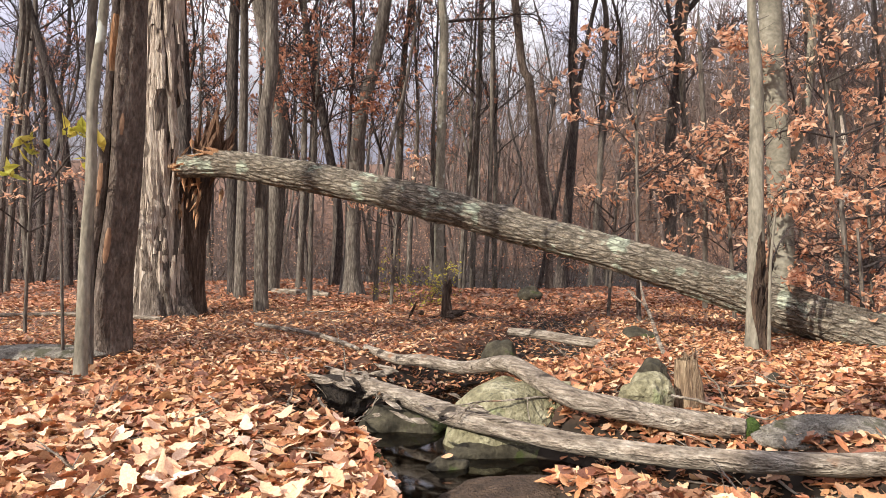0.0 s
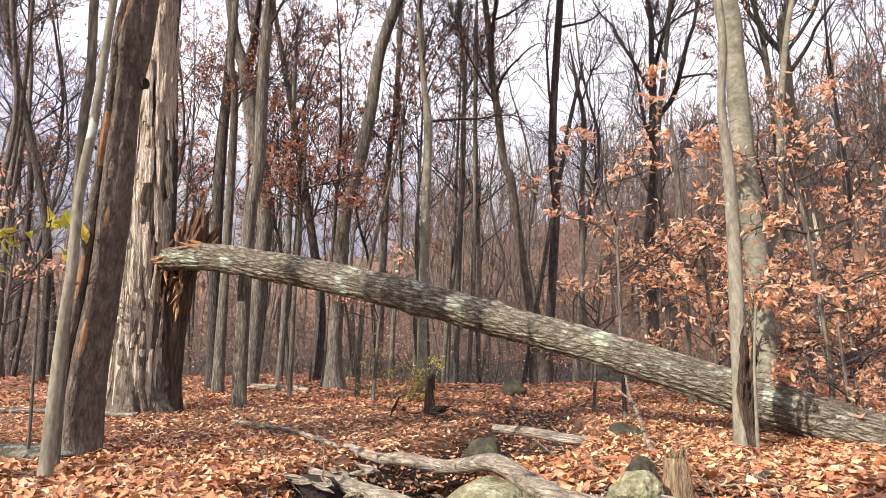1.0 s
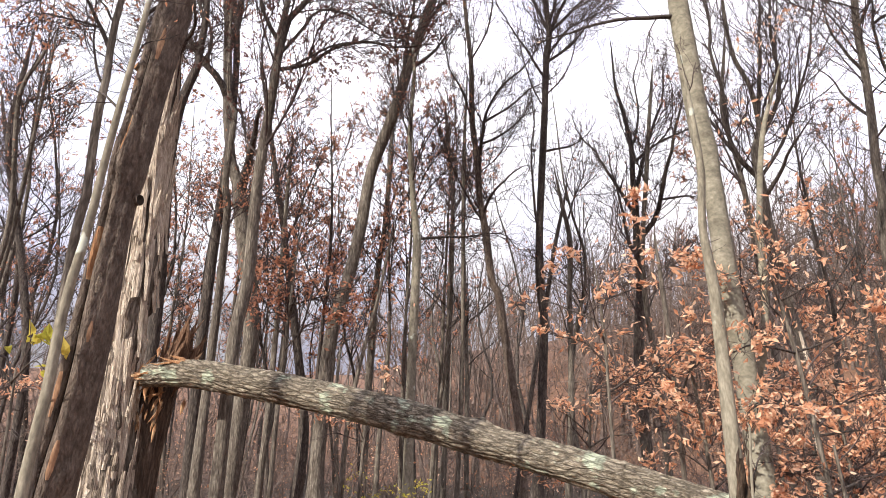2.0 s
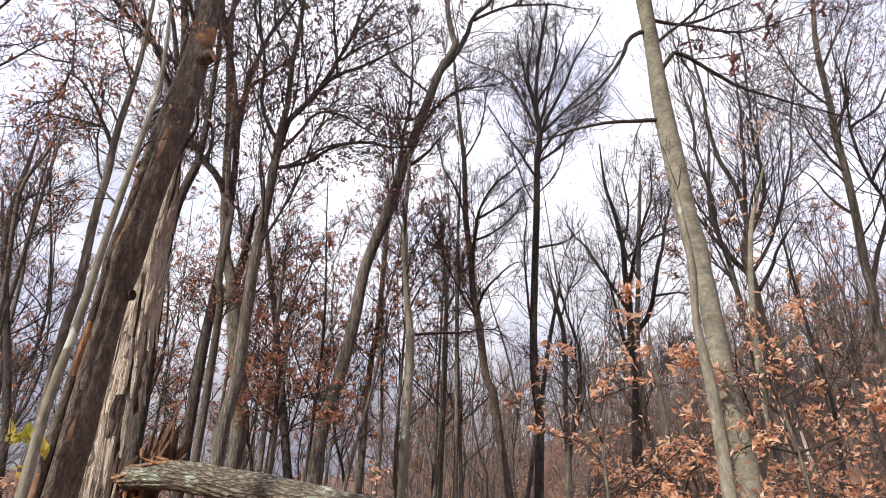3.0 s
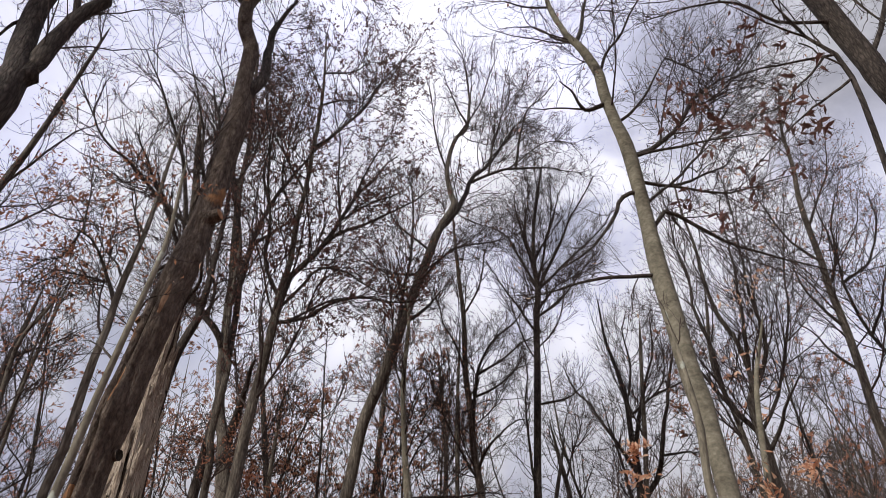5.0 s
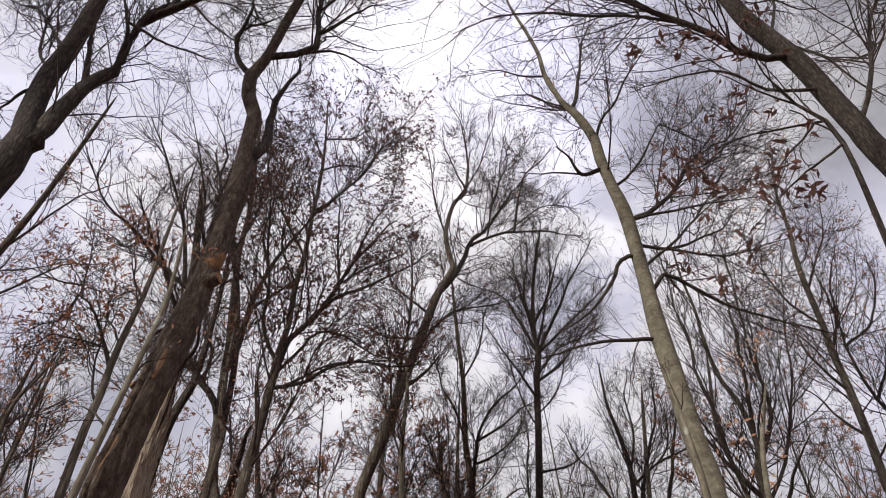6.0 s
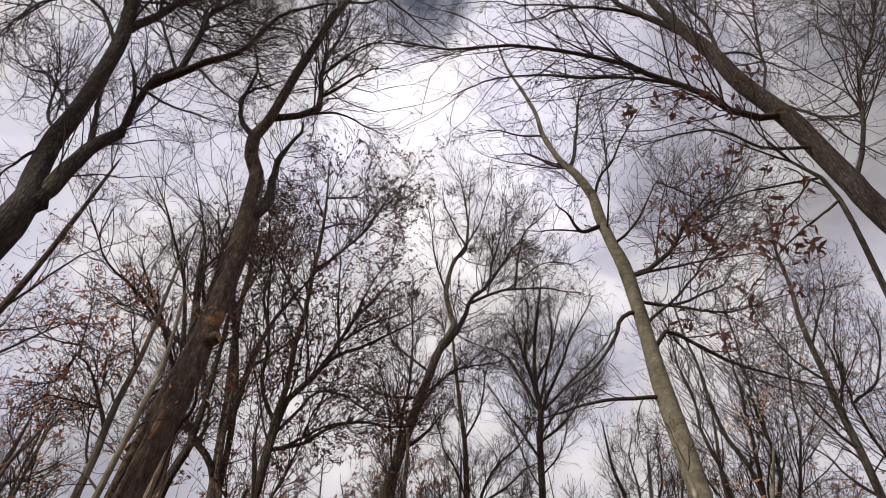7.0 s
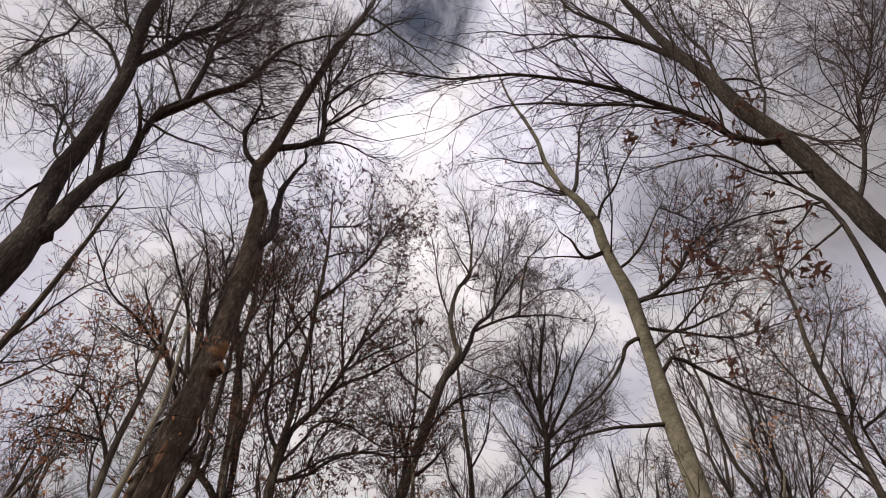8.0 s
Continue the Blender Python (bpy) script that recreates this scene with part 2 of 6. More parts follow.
def ground_material():
    """Matted leaves on dry ground, wet mud in the stream bed."""
    m = material("ground_litter", [(.031, .020, .014), (.065, .041, .029), (.099, .062, .043)], (3, 3, 3), bump=0)
    n, l = m.node_tree.nodes, m.node_tree.links
    bsdf = n["Principled BSDF"]
    tc = n.new("ShaderNodeTexCoord")
    cells = n.new("ShaderNodeTexVoronoi")
    cells.inputs["Scale"].default_value = 11.0
    l.new(tc.outputs["Object"], cells.inputs["Vector"])
    ramp = n.new("ShaderNodeValToRGB")
    for i, (at, c) in enumerate(((0, (.095, .048, .029)), (.35, (.16, .083, .05)), (.7, (.22, .118, .073)), (1, (.12, .064, .041)))):
        e = ramp.color_ramp.elements[i] if i < 2 else ramp.color_ramp.elements.new(at)
        e.position, e.color = at, (*c, 1)
    l.new(cells.outputs["Color"], ramp.inputs[0])
    soil = bsdf.inputs["Base Color"].links[0].from_socket
    mix = n.new("ShaderNodeMix")
    mix.data_type = "RGBA"
    mix.inputs["Factor"].default_value = .6
    l.new(soil, mix.inputs["A"])
    l.new(ramp.outputs[0], mix.inputs["B"])
    geo, sep, wet = n.new("ShaderNodeNewGeometry"), n.new("ShaderNodeSeparateXYZ"), n.new("ShaderNodeMapRange")
    l.new(geo.outputs["Position"], sep.inputs[0])
    l.new(sep.outputs["Z"], wet.inputs["Value"])
    wet.inputs["From Min"].default_value, wet.inputs["From Max"].default_value = -.05, -.22
    mud = n.new("ShaderNodeMix")
    mud.data_type = "RGBA"
    mud.inputs["B"].default_value = (.026, .019, .013, 1)
    l.new(wet.outputs[0], mud.inputs["Factor"])
    l.new(mix.outputs["Result"], mud.inputs["A"])
    l.new(mud.outputs["Result"], bsdf.inputs["Base Color"])
    bp = n.new("ShaderNodeBump")
    bp.inputs["Strength"].default_value, bp.inputs["Distance"].default_value = .8, .03
    l.new(cells.outputs["Distance"], bp.inputs["Height"])
    l.new(bp.outputs[0], bsdf.inputs["Normal"])
    return m


GROUND = ground_material()


# ---- mesh helpers ----
def mesh_np(name, v, f, mat, smooth=True):
    me = bpy.data.meshes.new(name)
    v, f = np.asarray(v, dtype=np.float32), np.asarray(f, dtype=np.int32)
    me.vertices.add(len(v))
    me.vertices.foreach_set("co", v.ravel())
    me.loops.add(f.size)
    me.loops.foreach_set("vertex_index", f.ravel())
    me.polygons.add(len(f))
    me.polygons.foreach_set("loop_start", np.arange(0, f.size, f.shape[1], dtype=np.int32))
    me.polygons.foreach_set("use_smooth", np.full(len(f), smooth))
    me.update(calc_edges=True)
    me.materials.append(mat)
    return me


def part_np(name, v, f, mat, parent=None, label="", smooth=True, kind=""):
    ob = new(name, mesh_np(name, v, f, mat, smooth))
    ob.parent = parent
    return tagged(ob, label, kind=kind)


def part(name, bm, mat, parent=None, label=""):
    me = bpy.data.meshes.new(name)
    bm.to_mesh(me)
    bm.free()
    for p in me.polygons:
        p.use_smooth = True
    me.materials.append(mat)
    ob = new(name, me)
    ob.parent = parent
    return tagged(ob, label)


def unit(a):
    return a / np.maximum(np.linalg.norm(a, axis=-1, keepdims=True), 1e-9)


def tubes(pts, rad, k, shape=None):
    """Skins N centre lines of S points with k-sided tubes. shape: radius factors (N, S, k)."""
    n, s, _ = pts.shape
    t = unit(np.gradient(pts, axis=1))
    ref = np.where(np.abs(t[:, :1, 2:3]) > .85, np.array([1.0, 0, 0]), np.array([0, 0, 1.0]))
    u = unit(np.cross(t, np.broadcast_to(ref, t.shape)))
    w = np.cross(t, u)
    a = np.arange(k) * 2 * np.pi / k
    rr = rad[:, :, None] * (shape if shape is not None else 1.0)
    rr = np.broadcast_to(rr, (n, s, k))[..., None]
    v = pts[:, :, None] + rr * (np.cos(a)[None, None, :, None] * u[:, :, None] + np.sin(a)[None, None, :, None] * w[:, :, None])
    base = (np.arange(n) * s * k)[:, None, None] + (np.arange(s - 1) * k)[None, :, None]
    i, j = np.arange(k), (np.arange(k) + 1) % k
    f = np.stack([base + i, base + j, base + j + k, base + i + k], axis=-1)
    return v.reshape(-1, 3), f.reshape(-1, 4)


def spikes(p0, p1, rad):
    """Finest twigs: slender three-sided points."""
    n = len(p0)
    t = unit(p1 - p0)
    u = unit(np.cross(t, np.where(np.abs(t[:, 2:3]) > .85, np.array([1.0, 0, 0]), np.array([0, 0, 1.0]))))
    w = np.cross(t, u)
    a = np.arange(3) * 2 * np.pi / 3
    ring = p0[:, None] + rad * (np.cos(a)[None, :, None] * u[:, None] + np.sin(a)[None, :, None] * w[:, None])
    v = np.concatenate([ring, p1[:, None]], axis=1).reshape(-1, 3)
    f = np.array([(0, 1, 3), (1, 2, 3), (2, 0, 3)])[None] + (np.arange(n) * 4)[:, None, None]
    return v, f.reshape(-1, 3)


def join(chunks):
    vs, fs, o = [], [], 0
    for v, f in chunks:
        vs.append(v)
        fs.append(f + o)
        o += len(v)
    return np.concatenate(vs), np.concatenate(fs)


def smooth_line(points, n):
    """Catmull-Rom through the points, n samples evenly spread along it."""
    p = np.asarray(points, dtype=float)
    p = np.vstack([2 * p[0] - p[1], p, 2 * p[-1] - p[-2]])
    out = []
    for i in range(1, len(p) - 2):
        t = np.linspace(0, 1, 12, endpoint=False)[:, None]
        a, b, c, d = p[i - 1], p[i], p[i + 1], p[i + 2]
        out.append(.5 * (2 * b + (c - a) * t + (2 * a - 5 * b + 4 * c - d) * t ** 2 + (3 * b - a - 3 * c + d) * t ** 3))
    out = np.vstack(out + [p[-2:-1]])
    s = np.concatenate([[0], np.cumsum(np.linalg.norm(np.diff(out[:, :3], axis=0), axis=1))])
    at = np.linspace(0, s[-1], n)
    return np.stack([np.interp(at, s, out[:, k]) for k in range(out.shape[1])], axis=1)


def grow(p0, d0, length, s, wander, up, rng):
    pts, d = [p0], unit(d0)
    for _ in range(s):
        d = unit(d + rng.normal(0, wander, d.shape) + np.array([0, 0, up]))
        pts.append(pts[-1] + d * (length / s)[:, None])
    return np.stack(pts, axis=1)


def sprout(pts, rad, n, lo, hi, angle, ratio, rng, flat=0.0):
    """n side shoots on the given branches: start, direction, length and radius of each."""
    s = pts.shape[1] - 1
    lens = np.linalg.norm(np.diff(pts, axis=1), axis=2).sum(1)
    b = rng.choice(len(pts), n, p=lens / lens.sum())
    u = rng.uniform(lo, hi, n) * s
    i = np.minimum(u.astype(int), s - 1)
    f = (u - i)[:, None]
    p0, p1 = pts[b, i], pts[b, i + 1]
    tan = unit(p1 - p0)
    side = rng.normal(size=(n, 3))
    side[:, 2] *= 1 - flat
    side = unit(side - tan * (side * tan).sum(1, keepdims=True))
    a = np.radians(rng.uniform(angle[0], angle[1], n))[:, None]
    length = lens[b] * ratio * (1.15 - .75 * u / s) * rng.uniform(.55, 1.25, n)
    r = rad[b, i] * (1 - f[:, 0]) + rad[b, i + 1] * f[:, 0]
    return p0 + (p1 - p0) * f, tan * np.cos(a) + side * np.sin(a), length, r


def shoots(pts, rad, n, span, angle, ratio, limits, s, wander, up, tip, rng, flat=0.0):
    """One order of branching: n gently bent side shoots of s steps on the given branches, tapering to the radius tip."""
    n = max(4, int(n))
    p0, d0, length, r = sprout(pts, rad, n, span[0], span[1], angle, ratio, rng, flat)
    length = np.clip(length, *limits)
    return grow(p0, d0, length, s, wander, up, rng), taper(np.maximum(np.minimum(.58 * r, tip + .0038 * length), tip * 1.15), np.full(n, tip), s)


def taper(r0, r1, s):
    return r0[:, None] + (r1 - r0)[:, None] * np.linspace(0, 1, s + 1)[None, :]


# leaf outlines: a lobed one and a long oval one, unit length, as fans round their middle
def leaf_shape(kind):
    if kind == "lobed":
        a = np.radians([-90, -72, -58, -42, -22, 0, 20, 38, 54, 70, 90, 110, 126, 142, 160, 180, 202, 222, 238, 252])
        r = np.array([.57, .40, .39, .30, .27, .33, .27, .34, .32, .44, .58, .44, .32, .34, .27, .33, .27, .30, .39, .40])
    elif kind == "oval":
        a = np.radians([-90, -65, -40, -10, 20, 50, 75, 90, 105, 130, 160, 190, 220, 245])
        r = np.array([.54, .38, .27, .225, .22, .29, .42, .58, .42, .29, .22, .225, .27, .38])
    elif kind == "slim":
        a = np.radians([-90, -30, 35, 90, 145, 210])
        r = np.array([.5, .20, .21, .56, .21, .20])
    else:
        a = np.radians([-90, 0, 90, 180])
        r = np.array([.5, .24, .55, .24])
    out = np.stack([r * np.cos(a), r * np.sin(a), 0 * a], axis=1)
    n = len(a)
    return np.vstack([[0, 0, 0], out]), np.stack([np.zeros(n, int), 1 + np.arange(n), 1 + (np.arange(n) + 1) % n], axis=1)


def leaves_at(places, normals, size, kind, rng, curl=.5):
    """Many curled leaves: verts and triangles."""
    tv, tf = leaf_shape(kind)
    n = len(places)
    w = unit(normals)
    u = unit(np.cross(w, rng.normal(size=(n, 3))))
    v = np.cross(w, u)
    sz = np.broadcast_to(size, n)[:, None]
    ca, cb = rng.normal(0, curl, (n, 1)), rng.normal(curl * .6, curl, (n, 1))
    z = ca * tv[None, :, 0] ** 2 * 2 + cb * tv[None, :, 1] ** 2 + rng.normal(.2, .3, (n, 1)) * np.abs(tv[None, :, 0]) + rng.normal(0, .018, (n, len(tv)))
    out = places[:, None] + sz[:, :, None] * (tv[None, :, 0, None] * u[:, None] + tv[None, :, 1, None] * v[:, None] + z[..., None] * w[:, None])
    f = tf[None] + (np.arange(n) * len(tv))[:, None, None]
    return out.reshape(-1, 3), f.reshape(-1, 3)


# ---- ground ----
STREAM = np.array([(7.0, 2.2), (3.6, 3.05), (2.2, 3.50), (0.9, 4.25), (-0.45, 5.2), (-0.35, 6.4), (0.8, 7.6), (1.5, 9.3), (1.9, 12.5), (3.5, 16.0)])
STREAM_W = np.array([.4, .4, .36, .5, .75, .6, .7, .6, .5, .4])
STREAM_D = np.array([.32, .32, .30, .46, .55, .50, .46, .36, .15, .0])


def stream(x, y):
    best, wid, dep = np.full(x.shape, 1e9), np.ones(x.shape), np.zeros(x.shape)
    for i in range(len(STREAM) - 1):
        a, b = STREAM[i], STREAM[i + 1]
        ab = b - a
        t = np.clip(((x - a[0]) * ab[0] + (y - a[1]) * ab[1]) / (ab @ ab), 0, 1)
        d = np.hypot(x - a[0] - t * ab[0], y - a[1] - t * ab[1])
        m = d < best
        best = np.where(m, d, best)
        wid = np.where(m, STREAM_W[i] + t * (STREAM_W[i + 1] - STREAM_W[i]), wid)
        dep = np.where(m, STREAM_D[i] + t * (STREAM_D[i + 1] - STREAM_D[i]), dep)
    q = np.clip(1.5 - best / wid, 0, 1)
    t = np.clip((y - 2.6) / 2.0, 0, 1)
    mouth = np.clip(1.5 - np.abs(x - .42 + .5 * t) / .40, 0, 1) * step(2.0, 2.9, y) * step(5.4, 4.6, y)
    q = q * q * (3 - 2 * q)
    return np.maximum(dep * q, .56 * mouth * mouth * (3 - 2 * mouth))


def step(a, b, v):
    q = np.clip((v - a) / (b - a), 0, 1)
    return q * q * (3 - 2 * q)


def ground_z(x, y):
    x, y = np.asarray(x, float), np.asarray(y, float)
    z = .045 * np.sin(x * 1.1 + .7 * np.sin(y * .6)) * np.sin(y * .8 + 1.3) + .02 * np.sin(3.1 * x + 1.7 * y) * np.sin(2.3 * y - x)
    brow = 22.5 - 5.0 * step(-4, 0, x)
    z = z - .8 * step(brow, brow + 12, y)
    r = np.hypot(x, y)
    z = z + 13 * step(40, 92, y + .6 * x) * step(25, 70, r) + 5 * step(20, 48, x + .3 * y - 4) + 6 * step(80, 150, r) + 30 * step(150, 600, r)
    z = z - .17 * np.exp(-((x - 1.9) / 1.2) ** 2 - ((y - 4.6) / .6) ** 2)
    z = z - .11 * np.exp(-((x - 1.35) / .6) ** 2 - ((y - 3.4) / .35) ** 2)
    z = z - .13 * np.exp(-((x - .95) / .35) ** 2 - ((y - 5.0) / .3) ** 2)
    return z - stream(x, y)


def build_ground():
    def axis(lo, fine_lo, fine_hi, hi, d):
        mid = np.arange(fine_lo, fine_hi, d)
        g = 1.16 ** np.arange(1, 60) * d
        left, right = fine_lo - np.cumsum(g), mid[-1] + np.cumsum(g)
        return np.concatenate([left[left > lo][::-1], mid, right[right < hi]])
    xs, ys = axis(-900, -5, 6, 900, .09), axis(-900, 2, 11, 900, .09)
    gx, gy = np.meshgrid(xs, ys)
    v = np.stack([gx, gy, ground_z(gx, gy)], axis=-1).reshape(-1, 3)
    w = len(xs)
    i = (np.arange(len(ys) - 1)[:, None] * w + np.arange(w - 1)[None, :]).ravel()
    f = np.stack([i, i + 1, i + w + 1, i + w], axis=1)
    tagged(part_np("ground", v, f, GROUND), "woodland floor of matted brown leaves with a small stream bed", "ground", kind="structure")


build_ground()

bm = bmesh.new()
bmesh.ops.create_grid(bm, x_segments=24, y_segments=24, size=1.0, matrix=Matrix.Translation((.6, 6.2, -.44)) @ Matrix.Diagonal((3.2, 3.1, 1, 1)))
tagged(part("water", bm, WATER), "shallow dark clear stream pool over brown mud", "water", kind="structure")


# ---- trees ----
def limb_lines(limbs, d, spine, rng, s=14):
    """Explicit limbs, given in the tree's own upright plane, bent towards or away from the eye."""
    pts, rad = [], []
    for limb in limbs:
        p = np.array([(q[0], d, q[1]) for q in limb], float)
        k = rng.uniform(-.16, .16) * np.linspace(0, 1, len(p)) ** 1.2
        p = np.array(EYE) + (p - np.array(EYE)) * (1 + k)[:, None]
        near = np.vstack([spine[:, :3]] + [q[1:-1] for q in pts])
        gap = np.linalg.norm(near - p[0], axis=1)
        if gap.min() < 1.6:
            p[0] = near[gap.argmin()]
        line = smooth_line(p, s + 1)
        length = np.linalg.norm(np.diff(line, axis=0), axis=1).sum()
        for wave in (1.3, 2.4, 4.3, 6.1):
            line += np.sin(np.linspace(0, wave * 2 * np.pi, s + 1)[:, None] + rng.uniform(0, 6.3, 3)[None]) * .012 * length / wave * np.linspace(0, 1, s + 1)[:, None] ** .5
        r0 = .62 * np.interp(line[0, 2], spine[:, 2], spine[:, 3])
        r0 = limb[0][2] if len(limb[0]) > 2 else max(.012, min(r0, .008 + length * .0065))
        pts.append(line)
        rad.append(r0 * np.linspace(1, .22, s + 1))
    return np.array(pts), np.array(rad)


def tree(name, label, d, spine, limbs, bark=None, crown=(6, 8, 2), twigs=500, seed=1, style="", patches=(), flare=1.3, rise=.12,
         leaves=None, flat=0.0, at=None, fine=1.0, thick=1.3, category="tree"):
    """A tree: trunk along the spine (x, z, radius) in the plane y = d, its own limbs, and a crown of branches and twigs.
    crown: height where it starts, number of further limbs, their length. leaves: count, size, material."""
    rng = np.random.default_rng(seed)
    (ax, az, ar), (bx, bz, br) = spine[-2:]
    if br > .012 and bz > 3.5:
        reach = 22 * br / max(.3, math.hypot(bx - ax, bz - az))
        spine = spine + [(bx + (bx - ax) * reach, bz + (bz - az) * reach, .006)]
    sp = smooth_line([(x, d, z, r) for x, z, r in spine], max(14, int((spine[-1][1] - spine[0][1]) / .3) if at is None else 12))
    sp[:, 1] += .10 * np.sin(sp[:, 2] * .55 + seed) * np.minimum(1, sp[:, 2] * .15)
    if at is None:
        sp[0, 2] = min(sp[0, 2], float(ground_z(sp[0, 0], d)) - .08)
    base = Vector((sp[0, 0], d, float(ground_z(sp[0, 0], d)) if at is None else 0.0))
    root = tagged(new(name), label, category)
    root.location = base
    off = np.array(base)
    k = (12 if sp[0, 3] > .06 else 8) if at is None else 8
    s = len(sp)
    sp2 = sp
    if style or patches:
        fine_n = int((sp[-1, 2] - sp[0, 2]) / .07)
        sp2 = np.stack([np.interp(np.linspace(0, 1, fine_n), np.linspace(0, 1, s), sp[:, c]) for c in range(4)], axis=1)
        k = 72 if style else 24
    z = sp2[:, 2] - sp2[0, 2]
    rad = sp2[:, 3] * (1 + (flare - 1) * np.exp(-z / (.45 if style == "shaggy" else .28)))
    ang = np.arange(k) * 2 * np.pi / k
    shape = 1 + .035 * np.sin(3 * ang[None] + z[:, None] * .9 + seed) + .02 * np.sin(5 * ang[None] - z[:, None] * 1.7)
    shape = shape + (flare - 1) * .5 * np.exp(-z[:, None] / .22) * np.sin(5 * ang[None] + seed)
    if style == "split":
        # one deep crack winding up the trunk, a raised lip beside it, shallow scars
        at_crack = 2.86 + .10 * np.sin(z * .9) + .05 * np.sin(z * 3.7)
        da = np.angle(np.exp(1j * (ang[None] - at_crack[:, None])))
        open_z = np.clip(z / .8, 0, 1) * np.clip((7.2 - z) / 2, 0, 1)
        shape = shape - open_z[:, None] * (.42 * np.exp(-(da / .08) ** 2) - .10 * np.exp(-((da + .34) / .16) ** 2) - .16 * np.exp(-((da - .42) / .2) ** 2))
        shape = shape + .014 * np.sin(ang[None] * 7 + 1.4 * np.sin(z[:, None] * 1.1)) + rng.normal(0, .005, shape.shape)
        for _ in range(26):
            kz, ka = rng.uniform(.3, 12), rng.uniform(2.0, 4.6)
            far = np.angle(np.exp(1j * (ang[None] - ka)))
            shape = shape + rng.uniform(-.08, .22) * np.exp(-((z[:, None] - kz) / rng.uniform(.08, .3)) ** 2 - (far / .4) ** 2)
    if style == "shaggy":
        # overlapping long plates standing out unevenly
        col = ang[None] * 17 / (2 * np.pi) + .35 * np.sin(z[:, None] * 1.3) + .2 * np.sin(z[:, None] * 3.1)
        row = z[:, None] * 1.6 + 5.3 * np.sin(np.floor(col) * 12.9)
        table = rng.uniform(0, 1, (64, 96))
        lift = table[np.floor(col).astype(int) % 64, np.floor(row).astype(int) % 96]
        edge = np.minimum(col % 1, 1 - col % 1)
        shape = shape + .17 * lift * np.clip(edge * 5, 0, 1) * (.5 + .8 * (1 - row % 1)) - .05 * (edge < .12) + rng.normal(0, .008, shape.shape)
    v, f = tubes((sp2[:, :3] - off)[None], rad[None], k, shape[None])
    part_np("trunk", v, f, bark, root)
    for z0, z1, mid, half, mat, note in patches:
        rows = np.nonzero((z >= z0) & (z <= z1))[0]
        across = np.linspace(-1, 1, 7)
        edge = np.sin(np.linspace(.2, math.pi - .2, len(rows))) ** .5 * np.convolve(rng.uniform(.3, 1.3, len(rows) + 4), np.full(5, .2), "valid")
        pa = mid + half * edge[:, None] * across[None]
        pr = np.stack([rad[q] * np.interp(pa[n] % (2 * np.pi), np.append(ang, 2 * np.pi), np.append(shape[q], shape[q, 0])) for n, q in enumerate(rows)])
        pr = pr + .004 * (1 - across[None] ** 2) + .002 + rng.normal(0, .0015, pr.shape)
        c = sp2[rows, :3] - off
        v = np.stack([c[:, :1] - pr * np.sin(pa), c[:, 1:2] + pr * np.cos(pa), c[:, 2:3] + 0 * pa], axis=-1).reshape(-1, 3)
        i = (np.arange(len(rows) - 1)[:, None] * 7 + np.arange(6)[None]).ravel()
        part_np("bare_patch", v, np.stack([i, i + 1, i + 8, i + 7], axis=1), mat, root, note)
    # near-black ribbon set into the crack, its colour standing for deep shade
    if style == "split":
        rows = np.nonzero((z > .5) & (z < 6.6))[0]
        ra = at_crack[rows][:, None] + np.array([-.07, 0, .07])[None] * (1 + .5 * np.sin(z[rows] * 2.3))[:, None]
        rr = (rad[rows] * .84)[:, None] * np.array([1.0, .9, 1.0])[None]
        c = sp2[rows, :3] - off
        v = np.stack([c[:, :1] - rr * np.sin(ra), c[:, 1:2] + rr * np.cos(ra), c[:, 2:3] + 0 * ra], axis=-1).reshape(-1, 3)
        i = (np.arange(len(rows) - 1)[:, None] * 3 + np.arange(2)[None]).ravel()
        part_np("split", v, np.stack([i, i + 1, i + 4, i + 3], axis=1), SOIL_AND_SHADE, root, "dark ribbon painted as shade inside the split")
    if style == "split":
        # a hollow knot and two sawn limb stubs
        for kz, side, size, hollow in ((3.80, .95, .062, True), (7.0, .95, .085, False), (5.3, -.7, .05, False)):
            cx, cr = np.interp(kz, sp[:, 2], sp[:, 0]), np.interp(kz, sp[:, 2], sp[:, 3])
            out = unit(np.array([side, -math.sqrt(1 - side * side), -.05 if hollow else .25]))
            a0 = np.array([cx, d, kz]) + out * cr * .55 - off
            ln0 = cr * .45 + size * (.9 if hollow else 1.3)
            line = a0[None] + out[None] * np.linspace(0, ln0, 6)[:, None]
            wide = size * np.array([1.7, 1.4, 1.12, 1.0, .98, .92])
            v, f = tubes(line[None], wide[None], 14, 1 + rng.normal(0, .04, (1, 6, 14)))
            stub_ob = part_np("knot_hole" if hollow else "limb_stub", v, f, bark, root)
            cap = np.vstack([v[-14:], (line[-1] - out * (size * .5 if hollow else -.01))[None]])
            # the knot hollow's cap is coloured near black for the shade inside
            part_np("hollow" if hollow else "sawn_face", cap, np.stack([np.arange(14), (np.arange(14) + 1) % 14, np.full(14, 14)], axis=1), SOIL_AND_SHADE if hollow else WOOD_FRESH, stub_ob, smooth=False)
    chunks = []
    steps = 14 if at is None else 8
    ex, er = limb_lines(limbs, d, sp, rng) if limbs else (np.zeros((0, steps + 1, 3)), np.zeros((0, steps + 1)))
    for i in range(len(ex)):
        v, f = tubes((ex[i] - off)[None], er[i][None], 7)
        part_np("limb", v, f, BARK_DARK if at is None and d > 5 else bark, root)
    z0, n_auto, span = crown
    top = sp[sp[:, 2] >= z0]
    lines, radii = [ex], [er]
